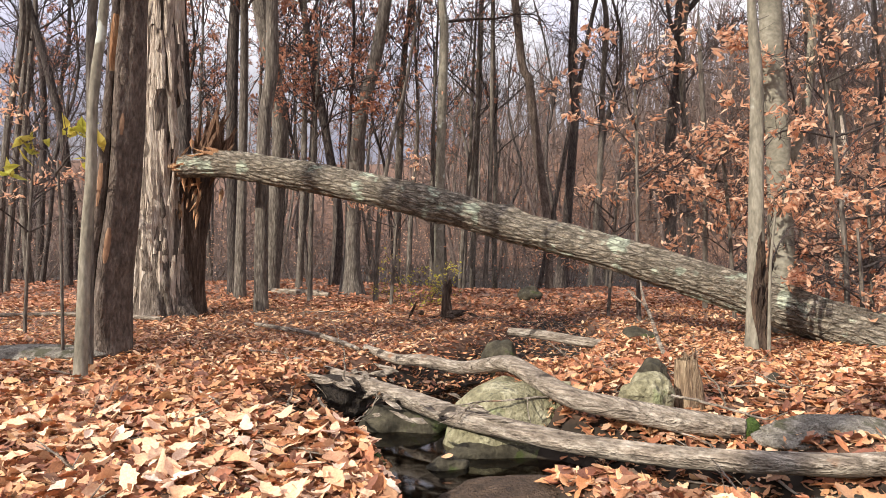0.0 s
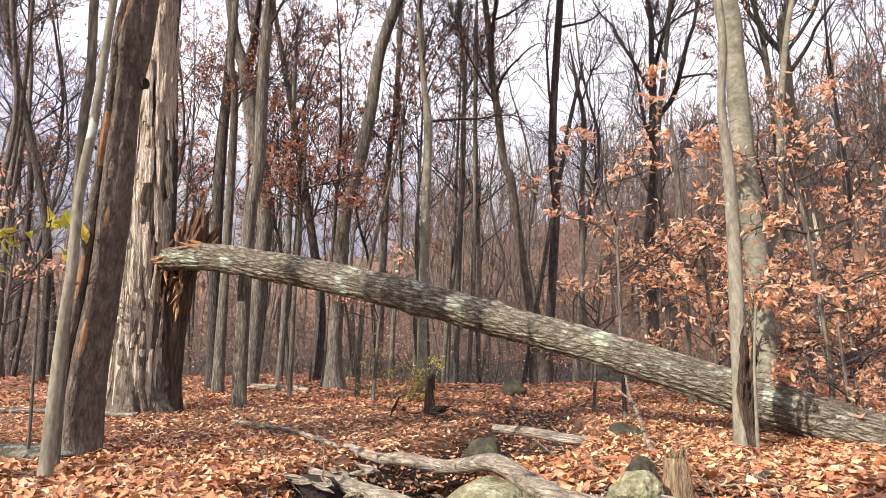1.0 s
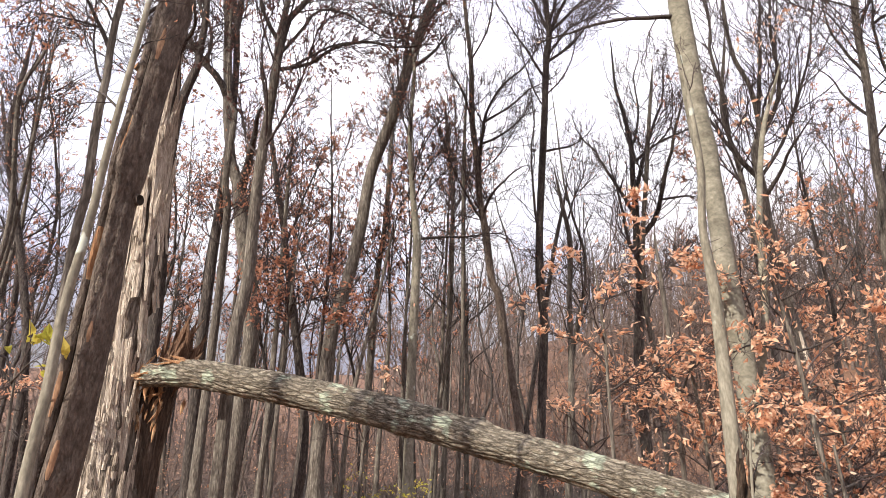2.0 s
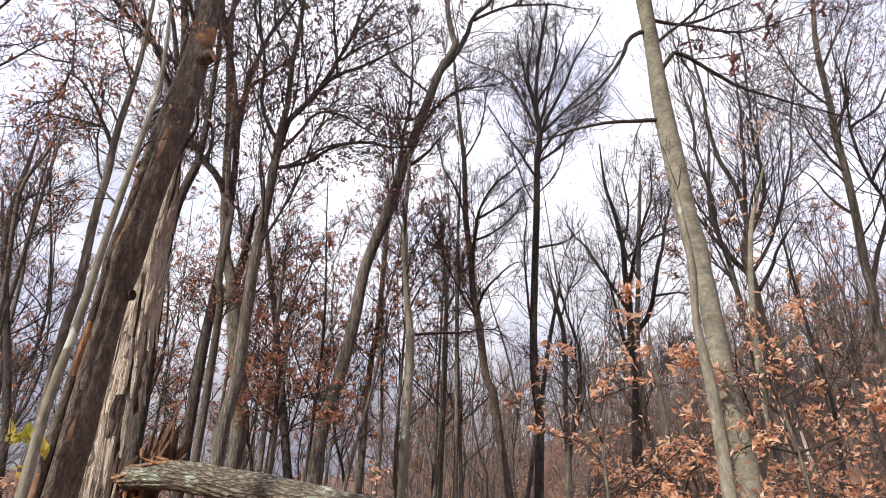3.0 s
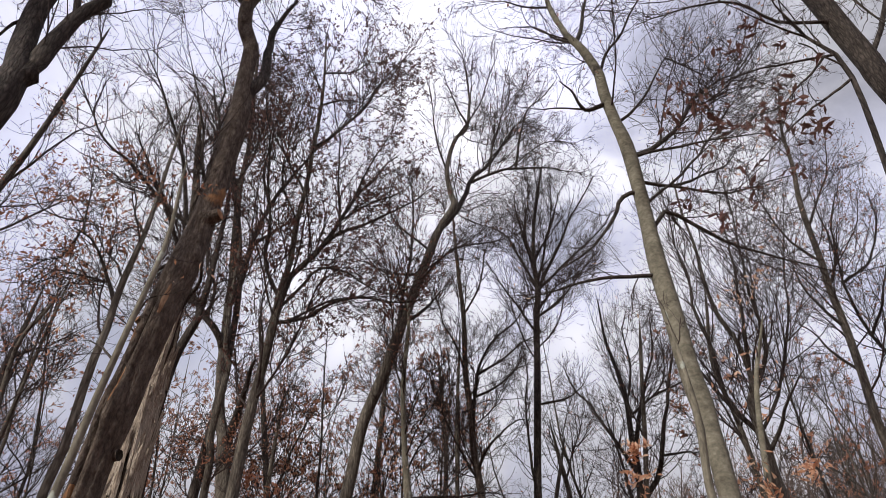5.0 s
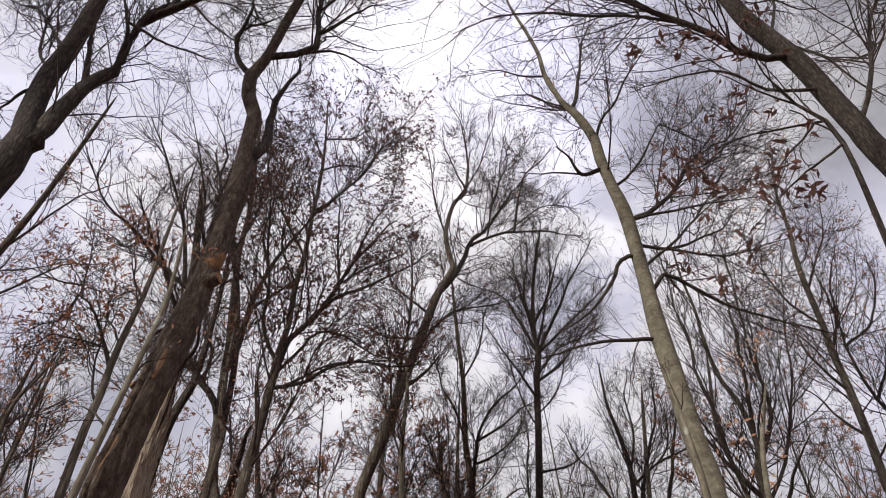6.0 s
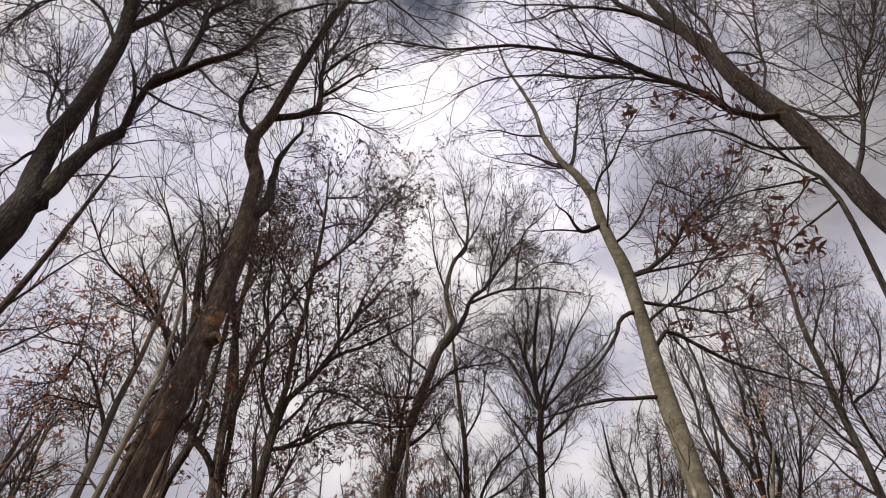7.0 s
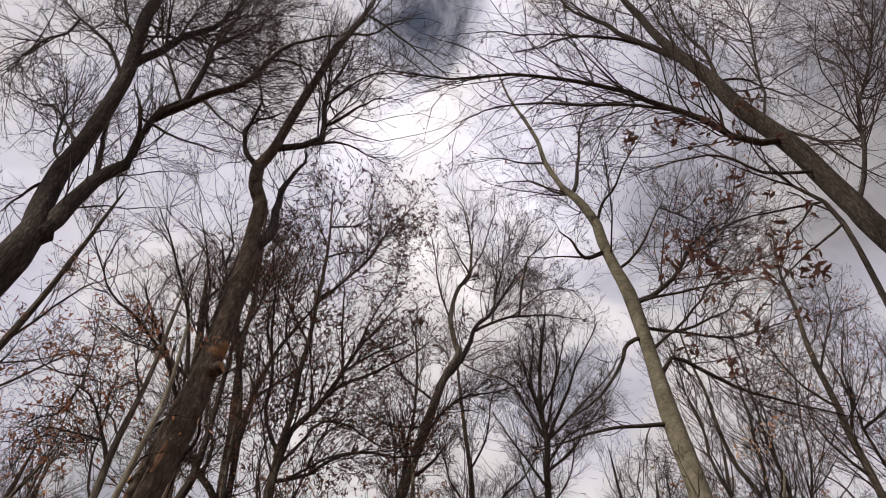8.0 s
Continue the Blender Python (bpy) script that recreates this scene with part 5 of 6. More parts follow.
tree('beech_sapling', 'thin young beech with sparse copper leaves', 11,
     [(2.64, -0.25, 0.027), (2.74, 1.29, 0.027), (2.83, 2.38, 0.023)],
     [[(2.74, 1.29), (3.14, 1.56), (3.51, 1.56)], [(2.76, 1.65), (2.33, 1.93), (1.96, 1.93)], [(2.8, 2.2), (3.23, 2.47), (3.6, 2.56)], [(2.71, 1.02), (2.24, 1.11), (1.96, 1.02)]], bark=BARK_GREY, crown=(1.0, 4, .9), twigs=200, seed=35, flat=.85, rise=.03, leaves=(460, 0.105, LEAF_HANG))
tree('beech_sapling', 'small young beech with copper leaves near saplings', 9,
     [(-5.52, -0.25, 0.022), (-5.44, 1.26, 0.022), (-5.38, 2.3, 0.015)],
     [[(-5.44, 1.4), (-5.83, 1.63), (-6.13, 1.7)], [(-5.42, 1.78), (-5.09, 1.93), (-4.79, 2.0)], [(-5.4, 2.07), (-5.68, 2.15), (-5.98, 2.07)], [(-5.43, 1.33), (-5.09, 1.48), (-4.86, 1.4)], [(-5.38, 2.3), (-5.68, 3.49), (-5.98, 3.64)]], bark=BARK_GREY, crown=(1.2, 5, .9), twigs=160, seed=36, flat=.85, rise=.03, leaves=(260, .10, LEAF_HANG))
tree('oak_sapling', 'young oak keeping clusters of red-brown leaves', 14,
     [(-2.73, -0.25, 0.052), (-2.68, 2.73, 0.046), (-2.59, 4.47, 0.035), (-2.53, 5.51, 0.017)],
     [[(-2.65, 3.66), (-3.28, 4.12), (-3.63, 4.47)], [(-2.63, 4.23), (-1.9, 4.47), (-1.09, 4.7)], [(-2.67, 3.19), (-2.13, 3.89), (-1.43, 3.89)], [(-2.59, 4.81), (-3.05, 5.27), (-3.28, 5.51)], [(-2.64, 4.0), (-2.94, 4.12), (-3.28, 3.89)]], bark=BARK_GREY, crown=(3.2, 8, 1.5), twigs=420, seed=37, flat=.5, leaves=(1300, .10, LEAF_RED))
tree('beech_sapling', 'small young beech with copper leaves under the fallen tree', 13,
     [(-1.01, -0.25, 0.032), (-0.9, 1.33, 0.032), (-0.85, 2.29, 0.021)],
     [[(-0.9, 1.43), (-1.44, 1.65), (-1.76, 1.54)], [(-0.88, 1.86), (-0.47, 2.18), (-0.15, 2.18)], [(-0.85, 2.18), (-1.22, 2.4), (-1.55, 2.29)]], bark=BARK_GREY, crown=(1.2, 5, .9), twigs=160, seed=38, flat=.85, rise=.03, leaves=(280, .10, LEAF_HANG))
tree('sapling', 'thin sapling with a few large yellow leaves', 6.6,
     [(-3.66, -0.25, 0.016), (-3.7, 1.32, 0.014), (-3.73, 1.95, 0.011)],
     [[(-3.71, 1.71), (-3.87, 1.95), (-4.03, 1.92)], [(-3.71, 1.87), (-3.57, 2.01), (-3.46, 1.95)], [(-3.71, 1.76), (-3.81, 2.03), (-3.92, 2.06)]], bark=BARK_GREY, crown=(1.5, 0, .4), twigs=14, seed=39, flat=.5, leaves=(30, .19, LEAF_YELLOW))
tree('sapling', 'thin whitish dead stem beside a sapling', 7.1,
     [(3.38, -0.25, 0.021), (3.4, 0.87, 0.015), (3.45, 1.46, 0.012)],
     [[(3.41, 0.99), (3.52, 1.22), (3.61, 1.34)]], bark=BARK_SMOOTH, crown=(1.4, 0, .3), twigs=6, seed=40)
tree('forest_tree', 'slim grey tree deep in the wood', 24,
     [(-1.67, -0.25, 0.139), (-1.55, 3.9, 0.129), (-1.37, 7.86, 0.109), (-1.16, 9.61, 0.094), (-1.01, 13.01, 0.075)],
     [[(-1.16, 9.61), (-0.57, 11.87), (-0.16, 13.74)], [(-1.55, 5.88), (-2.06, 7.46), (-2.26, 8.65)]], bark=BARK_GREY, crown=(5, 11, 2.8), twigs=900, seed=41, leaves=(160, .10, LEAF_RED))
tree('forest_tree', 'forked grey tree deep in the wood', 22,
     [(4.74, -0.25, 0.109), (5.02, 3.12, 0.1), (5.16, 6.39, 0.091), (5.27, 8.39, 0.086), (5.03, 9.81, 0.068)],
     [[(5.1, 8.99), (5.76, 10.65), (6.23, 12.16)], [(5.11, 4.57), (5.74, 6.39), (5.92, 7.66)]], bark=BARK_GREY, crown=(5, 11, 2.8), twigs=900, seed=42, leaves=(160, .10, LEAF_RED))
tree('forest_tree', 'slim straight tree deep in the wood', 26,
     [(1.1, -0.25, 0.107), (1.25, 4.13, 0.097), (1.42, 8.42, 0.086), (1.46, 11.57, 0.08), (1.23, 14.82, 0.059)],
     [[(1.5, 10.84), (2.39, 12.82), (2.88, 14.34)]], bark=BARK_GREY, crown=(5, 11, 2.8), twigs=900, seed=43, leaves=(160, .10, LEAF_RED))
tree('forest_tree', 'grey tree behind the split trunk', 21,
     [(-9.18, -0.25, 0.104), (-9.58, 3.55, 0.104), (-9.7, 7.02, 0.095)],
     [], bark=BARK_GREY, crown=(5, 11, 2.8), twigs=900, seed=44, leaves=(160, .10, LEAF_RED))
tree('forest_tree', 'spreading bare tree deep in the wood', 22,
     [(8.01, -0.25, 0.109), (7.89, 3.66, 0.1), (7.65, 7.3, 0.091), (8.17, 11.12, 0.079), (8.58, 14.19, 0.061)],
     [[(7.74, 5.84), (8.47, 7.48), (9.01, 8.57)], [(8.14, 10.69), (7.46, 12.61), (7.16, 14.38)]], bark=BARK_GREY, crown=(5, 11, 2.8), twigs=900, seed=45, leaves=(160, .10, LEAF_RED))
tree('forest_tree', 'grey tree behind the copper-leaved saplings', 19,
     [(10.3, -0.25, 0.11), (10.23, 3.31, 0.102), (10.14, 6.14, 0.094), (10.01, 9.8, 0.077), (9.68, 11.87, 0.061), (9.95, 13.94, 0.048)],
     [[(10.09, 8.89), (9.57, 10.73), (9.38, 12.45)], [(10.01, 9.8), (10.89, 11.51), (11.42, 13.08)]], bark=BARK_GREY, crown=(5, 11, 2.8), twigs=500, seed=46, leaves=(160, .10, LEAF_RED))
tree('forest_tree', 'slim grey tree with a few leaves', 17,
     [(-10.87, -0.25, 0.07), (-10.62, 3.08, 0.07), (-10.38, 5.89, 0.063), (-10.32, 9.85, 0.053), (-10.21, 11.87, 0.038)],
     [[(-10.59, 3.36), (-9.89, 4.77), (-9.61, 5.89)]], bark=BARK_GREY, crown=(5, 11, 2.8), twigs=900, seed=47, leaves=(160, .10, LEAF_RED))
tree('forest_tree', 'slim dark tree with a forked bare top', 16,
     [(-4.9, -0.2, 0.14), (-4.92, 4, 0.13), (-4.83, 10.92, 0.087), (-5.23, 14.03, 0.074), (-5.94, 16.78, 0.073), (-5.91, 19.29, 0.06), (-6.13, 22.3, 0.044)],
     [[(-5.51, 15.14), (-6.47, 17.05), (-7.18, 19.58)], [(-5.62, 16.07), (-5.32, 18.17), (-5.51, 21.27)], [(-5.94, 16.78), (-7.3, 19.27), (-8.4, 21.14)]], bark=BARK_DARK, crown=(9, 9, 2.4), twigs=1000, seed=53, leaves=(500, .075, LEAF_RED))
tree('beech_sapling', 'low young beech with layered pale copper leaves', 9.5,
     [(5.97, -0.25, 0.031), (5.93, 1.19, 0.027), (5.85, 2.05, 0.02)],
     [[(5.93, 0.87), (5.46, 1.03), (4.91, 0.99)], [(5.92, 1.19), (6.4, 1.42), (6.8, 1.5)], [(5.89, 1.58), (5.38, 1.77), (4.95, 1.7)], [(5.95, 0.56), (5.62, 0.64), (5.15, 0.56)], [(5.89, 1.81), (6.33, 2.05), (6.72, 2.13)], [(5.85, 1.97), (5.46, 2.28), (5.15, 2.28)]], bark=BARK_GREY, crown=(0.6, 5, 1.0), twigs=420, seed=61, flat=.88, rise=.02, leaves=(1350, 0.105, LEAF_HANG))
tree('beech_sapling', 'low young beech with copper leaves behind the fallen tree', 12,
     [(6.75, -0.25, 0.035), (6.72, 1.31, 0.03), (6.6, 2.2, 0.025)],
     [[(6.72, 1.01), (7.3, 1.21), (7.84, 1.11)], [(6.7, 1.51), (6.11, 1.7), (5.61, 1.61)], [(6.73, 0.71), (6.21, 0.81), (5.81, 0.71)], [(6.65, 1.9), (7.2, 2.2), (7.69, 2.2)], [(6.74, 0.42), (7.3, 0.52), (7.79, 0.47)]], bark=BARK_GREY, crown=(0.6, 5, 1.0), twigs=380, seed=62, flat=.88, rise=.02, leaves=(850, 0.11, LEAF_HANG))

tree('beech_sapling', 'low bushy young beech holding copper leaves above the litter', 8.2,
     [(5.05, -0.25, 0.028), (5.02, 0.7, 0.024), (4.98, 1.35, 0.016)],
     [[(5.04, 0.3), (5.5, 0.5), (5.95, 0.5)], [(5.03, 0.5), (4.7, 0.7), (4.45, 0.72)], [(5.01, 0.8), (5.4, 1.0), (5.8, 1.05)], [(5.0, 1.0), (4.7, 1.15), (4.4, 1.15)], [(5.04, 0.2), (4.75, 0.3), (4.5, 0.28)]],
     bark=BARK_GREY, crown=(0.3, 4, 0.8), twigs=300, seed=63, flat=.88, rise=.02, leaves=(1305, .10, LEAF_HANG))


# ---- peeling plates on the shaggy trunk ----
def bark_plates(spine, y, group_root):
    rng = np.random.default_rng(41)
    shapes = []
    for q in range(9):
        h, w = rng.uniform(.7, 2.2), rng.uniform(.042, .072)
        zz = np.linspace(-.5, .5, 6)
        ww = w * (1 - .55 * (2 * np.abs(zz)) ** 5) * rng.uniform(.7, 1.25, 6)
        out = .014 + .24 * np.maximum(0, -zz) ** 2 + .16 * np.maximum(0, zz) ** 2.5 + rng.uniform(0, .016, 6)
        rows = []
        for i in range(6):
            for sx, dy in ((-.5, .012), (0, -.006), (.5, .012)):
                rows.append((ww[i] * sx * 1.6, -out[i] + dy, zz[i] * h))
        front = np.array(rows)
        back_side = front + np.array([0, .014, 0])
        v = np.vstack([front, back_side])
        f = []
        for i in range(5):
            for j in range(2):
                a = i * 3 + j
                f.append((a, a + 1, a + 4, a + 3))
                f.append((18 + a, 18 + a + 3, 18 + a + 4, 18 + a + 1))
            f.append((i * 3, i * 3 + 3, 18 + i * 3 + 3, 18 + i * 3))
            f.append((i * 3 + 2, 18 + i * 3 + 2, 18 + i * 3 + 5, i * 3 + 5))
        shapes.append(mesh_np("bark_plate", v, f, BARK_SHAGGY, False))
        shapes[-1]["tall"] = h
    columns = 17
    for col in range(columns):
        h = rng.uniform(.02, .5)
        while h < 7.0:
            shape = shapes[rng.integers(0, len(shapes))]
            tall = float(shape["tall"])
            mid = h + tall / 2
            a = -3.25 + 3.35 * (col + .5 + rng.normal(0, .12)) / columns
            x, r = np.interp(mid, [p[1] for p in spine], [p[0] for p in spine]), np.interp(mid, [p[1] for p in spine], [p[2] for p in spine])
            foot = h + .22 * tall
            r = r * rng.uniform(1.0, 1.07) * (1 + .45 * math.exp(-(foot + .3) / .45))
            ob = new("bark_plate", shape)
            ob.parent = group_root
            stand = Matrix.Translation((x + r * math.cos(a), y + r * math.sin(a), mid)) @ Matrix.Rotation(a + math.pi / 2, 4, "Z") @ Matrix.Rotation(rng.normal(0, .04), 4, "Y")
            ob.matrix_basis = Matrix.Translation(-group_root.location) @ stand
            h += tall * rng.uniform(.7, .95)


shaggy = next(o for o in scene.objects if o.name == "shaggy_tree")
bark_plates(SHAGGY, 11.5, shaggy)


# ---- logs, stump and stones ----
def to_local(root, points):
    m = np.array(root.matrix_basis.inverted())
    return points @ m[:3, :3].T + m[:3, 3]


def log(name, label, line, bark, knots=(), ridge=.05, seed=3, sides=30, rings=90, category="log"):
    """A fallen trunk along (x, y, z, radius)."""
    rng = np.random.default_rng(seed)
    sp = smooth_line(line, rings)
    s = np.concatenate([[0], np.cumsum(np.linalg.norm(np.diff(sp[:, :3], axis=0), axis=1))])
    ang = np.arange(sides) * 2 * np.pi / sides
    shape = 1 + .05 * np.sin(2 * ang[None] + s[:, None] * .8 + seed) + .04 * np.sin(3 * ang[None] - s[:, None] * 1.9)
    furrow = np.abs(np.sin(8.5 * ang[None] + 1.3 * np.sin(s[:, None] * 2.1) + .9 * np.sin(s[:, None] * 5.3 + 2 * ang[None])))
    shape = shape + ridge * (1.5 * np.sqrt(furrow) - 1) + rng.normal(0, ridge * .22, shape.shape)
    for at, a, size in knots:
        da = np.angle(np.exp(1j * (ang[None] - a)))
        shape = shape + size * np.exp(-((s[:, None] - at) / .16) ** 2 - (da / .5) ** 2)
    root = tagged(new(name), label, category)
    axis = (Vector(line[-1][:3]) - Vector(line[0][:3])).normalized()
    root.matrix_basis = Matrix.Translation(line[0][:3]) @ axis.to_track_quat("X", "Z").to_matrix().to_4x4()
    sp[:, :3] = to_local(root, sp[:, :3])
    v, f = tubes(sp[None, :, :3], sp[:, 3][None], sides, shape[None])
    part_np("stem", v, f, bark, root)
    for end, sgn in ((0, -1), (-1, 1)):
        ring = v[:sides] if end == 0 else v[-sides:]
        d = unit(sp[1, :3] - sp[0, :3]) if end == 0 else unit(sp[-1, :3] - sp[-2, :3])
        c = sp[end, :3] + sgn * d * sp[end, 3] * .3
        vv = np.vstack([ring, c[None]])
        ff = np.stack([np.arange(sides), (np.arange(sides) + 1) % sides, np.full(sides, sides)], axis=1)
        part_np("broken_end", vv, ff, WOOD_FRESH if ridge > .04 else WOOD_DEAD, root, smooth=False)
    return root


def splinters(root, origin, direction, spread, n, size, mat, seed):
    """Pointed slivers of torn wood."""
    rng = np.random.default_rng(seed)
    p0 = np.array(origin) + rng.normal(0, 1, (n, 3)) * np.array(spread)
    d = unit(np.array(direction) + rng.normal(0, .16, (n, 3)))
    ln = size * rng.uniform(.35, 1.3, n)
    pts = grow(p0 - d * (ln * .3)[:, None], d, ln, 3, .06, 0, rng)
    pts = to_local(root, pts.reshape(-1, 3)).reshape(pts.shape)
    rad = (size * rng.uniform(.04, .10, n))[:, None] * np.array([.02, 1, .7, .03])[None]
    for q in range(n):
        v, f = tubes(pts[q:q + 1], rad[q:q + 1], 5)
        part_np("splinter", v, f, mat, root, smooth=False)


trunk_log = log("fallen_tree", "long fallen furrowed trunk snapped from its stump, leaning to ground", [
    (-4.31, 11.3, 2.45, .17), (-3.52, 11.1, 2.47, .205), (-2.53, 10.8, 2.31, .215), (-1.24, 10.4, 2.03, .22), (.13, 9.95, 1.70, .235),
    (.93, 9.7, 1.43, .225), (1.68, 9.4, 1.22, .225), (2.72, 9.0, .90, .23), (3.67, 8.6, .575, .235), (4.23, 8.3, .345, .24),
    (4.76, 8.05, .175, .238), (5.4, 7.8, .03, .238), (7.4, 7.1, -.02, .24)], BARK_LOG,
    knots=[(4.5, 1.2, .16), (5.55, -1.7, .35), (9.3, -1.8, .2)], ridge=.11, rings=260, sides=64)
splinters(trunk_log, (-3.55, 11.08, 2.64), (-1, .05, .1), (.18, .06, .04), 16, .45, WOOD_FRESH, 5)
splinters(trunk_log, (-4.2, 11.25, 2.42), (-1, .05, 0), (.08, .09, .09), 26, .38, WOOD_FRESH, 6)

splinters(rotten, (3.43, 7.27, .75), (.02, -.08, 1), (.055, .02, .33), 26, .26, WOOD_ROT, 31)

stump = tagged(new("broken_stump"), "tall dark rotten snapped stump with jagged splintered top", "stump")
stump.location = (-4.25, 11.75, 0)
sp = smooth_line([(-.16, 0, -.15, .34), (-.14, 0, .5, .26), (-.08, 0, 1.5, .25), (.05, 0, 2.4, .24), (.16, 0, 2.9, .18)], 40)
aa = np.arange(34) * 2 * np.pi / 34
shp = 1 + .12 * np.sin(5 * aa[None] + sp[:, 2:3]) + .05 * np.sin(13 * aa[None] + 2 * np.sin(sp[:, 2:3] * 2))
shp[-9:] *= 1 - .5 * np.clip(np.linspace(0, 1, 9)[:, None] * (1.2 - np.cos(aa[None] - .3)), 0, 1)
v, f = tubes(sp[None, :, :3], sp[None, :, 3], 34, shp[None])
part_np("stump_body", v, f, WOOD_STUMP, stump)
splinters(stump, (-4.05, 11.72, 2.7), (.30, 0, 1), (.10, .08, .12), 26, .95, WOOD_TORN, 8)
splinters(stump, (-4.25, 11.5, 2.2), (-.1, -.5, -1), (.22, .03, .3), 24, .45, WOOD_FRESH, 9)

front = log("bleached_log", "long bleached barkless log with a splintered end lying across the stream", [
    (-1.50, 6.9, -.02, .035), (-.85, 6.3, -.10, .06), (-.30, 5.75, -.155, .075), (.07, 5.3, -.19, .08), (.47, 4.95, -.205, .076),
    (.83, 4.65, -.21, .072), (1.15, 4.4, -.195, .07), (1.44, 4.2, -.175, .069), (1.71, 4.0, -.137, .068), (1.99, 3.9, -.12, .068),
    (2.25, 3.8, -.10, .069), (2.6, 3.7, -.06, .07), (3.6, 3.4, .02, .085)], WOOD_DEAD, ridge=.03, sides=22, rings=110, seed=5)
splinters(front, (-.75, 6.2, -.06), (-.7, .7, .06), (.25, .25, .03), 22, .35, WOOD_DEAD, 10)
splinters(front, (.1, 5.25, -.12), (-.75, .65, .02), (.30, .25, .02), 18, .28, WOOD_DEAD, 11)
second_log = log("curving_log", "weathered curving fallen branch resting over a boulder", [
    (-0.84, 7.40, 0.036, 0.035), (-0.48, 7.00, -0.022, 0.05), (-0.18, 6.60, 0.025, 0.06), (0.14, 6.35, 0.003, 0.062), (0.34, 6.10, 0.056, 0.068), (0.56, 5.75, 0.135, 0.075), (0.75, 5.40, 0.069, 0.078), (0.95, 5.05, 0.002, 0.08), (1.21, 4.85, -0.026, 0.082), (1.46, 4.75, -0.058, 0.085), (1.67, 4.65, -0.076, 0.085), (1.99, 4.50, -0.086, 0.07)], WOOD_DEAD, ridge=.03, sides=20, rings=90, seed=6)
log("rotting_log", "grey rotting branch half sunk among leaves", [(.83, 8.7, .05, .05), (1.2, 8.6, .03, .06), (1.6, 8.4, -.02, .065), (1.95, 8.2, -.05, .06)], WOOD_DEAD, ridge=.03, sides=14, rings=30, seed=7)
log("fallen_branch", "thin crooked fallen branch on the leaves", [(-2.6, 9.5, .06, .025), (-1.7, 8.6, .05, .03), (-1.2, 7.9, .03, .03), (-.9, 7.3, .03, .02)], WOOD_DEAD, ridge=.03, sides=10, rings=30, seed=8)
log("fallen_branch", "grey fallen branch lying on the far leaves", [(-7.0, 10.5, .08, .03), (-5.6, 10.8, .07, .035), (-4.2, 10.2, .06, .03)], WOOD_DEAD, ridge=.03, sides=10, rings=30, seed=9)
log("fallen_branch", "half-buried fallen branch on the rise", [(-4.4, 16.5, .08, .07), (-3.2, 16.0, .08, .08), (-2.6, 15.6, .05, .05)], WOOD_DEAD, ridge=.03, sides=10, rings=20, seed=10)


def stone(label, x, y, z, size, mat, seed, turn=0.0, name="boulder", chip=.22):
    """A weathered rounded stone, partly sunk."""
    bm = bmesh.new()
    bmesh.ops.create_icosphere(bm, subdivisions=5 if size[0] > .3 else 4, radius=1)
    for vert in bm.verts:
        p = vert.co
        n1 = noise.noise(p * .9 + Vector((seed * 3.1, 0, 0)))
        n2 = noise.noise(p * 2.3 + Vector((0, seed * 2.7, 0)))
        n3 = noise.noise(p * 7.0 + Vector((0, 0, seed)))
        vert.co = p * (1 + chip * 1.6 * n1 + chip * .7 * n2 + chip * .12 * n3 + .012 * noise.noise(p * 17 + Vector((seed, 0, 0))))
    rootm = Matrix.Rotation(turn, 4, "Z") @ Matrix.Diagonal((*size, 1))
    bm.transform(rootm)
    ob = tagged(part(name, bm, mat), label, "rock")
    ob.location = (x, y, z)
    return ob


stone("large pale lichen-covered boulder beside the stream", .71, 5.58, -.415, (.70, .44, .47), STONE, 3, .25, chip=.13)
# dark rock added where the boulder's lower face lies in shade under the log
stone("flat dark wet rock added for the shade at the boulder foot", .52, 5.17, -.46, (.46, .14, .15), STONE_DARK, 5, .1)
stone("dark mossy rock in the undercut bank", -.35, 6.0, -.46, (.38, .30, .25), STONE_DARK, 7)
stone("small wet grey stone at the bank", -.76, 5.05, -.46, (.13, .11, .10), STONE_GREY, 8)
stone("flat wet stone in the pool", .04, 4.85, -.46, (.14, .11, .10), STONE_DARK, 9)
stone("low yellow-green mossy stone beside a rotten stub", 1.50, 5.12, -.03, (.19, .16, .20), STONE, 10)
stone("dark mossy stone beside the rotten stub", 1.72, 5.62, .04, (.13, .12, .16), STONE_DARK, 11)
stone("dark mossy round stone on the far leaves", 1.80, 14.4, .12, (.26, .22, .17), STONE_DARK, 12)
stone("mossy stone at the end of a rotting branch", .68, 8.25, -.22, (.22, .2, .24), STONE_DARK, 13)
stone("dark stone among leaves", 2.28, 8.1, .0, (.24, .2, .17), STONE_DARK, 14)
stone("flat grey ledge of stone at a tree's foot", -4.05, 6.7, .05, (.72, .25, .11), STONE_GREY, 15, chip=.12)
stone("flat grey slab sunk among leaves", 2.55, 4.30, -.05, (.50, .26, .085), STONE_GREY, 16, -.15, chip=.30)
stone("small mossy stone among leaves", 2.75, 5.7, -.03, (.13, .12, .09), STONE_DARK, 17)
stone("small mossy stone among leaves", 2.52, 7.4, -.01, (.16, .12, .09), STONE_DARK, 18)
stone("moss-covered stone at the near bank", -.46, 4.0, -.13, (.16, .08, .06), MOSS, 19, -.8)
stone("dark rock under the bleached log", 2.0, 3.55, -.38, (.45, .25, .18), STONE_DARK, 20)
stone("dark moss cushion on the shaded bank", 1.72, 3.28, -.30, (.26, .13, .10), MOSS, 26)
stone("moss hummock beside the curving log", 2.02, 4.50, -.10, (.075, .055, .09), MOSS, 21)

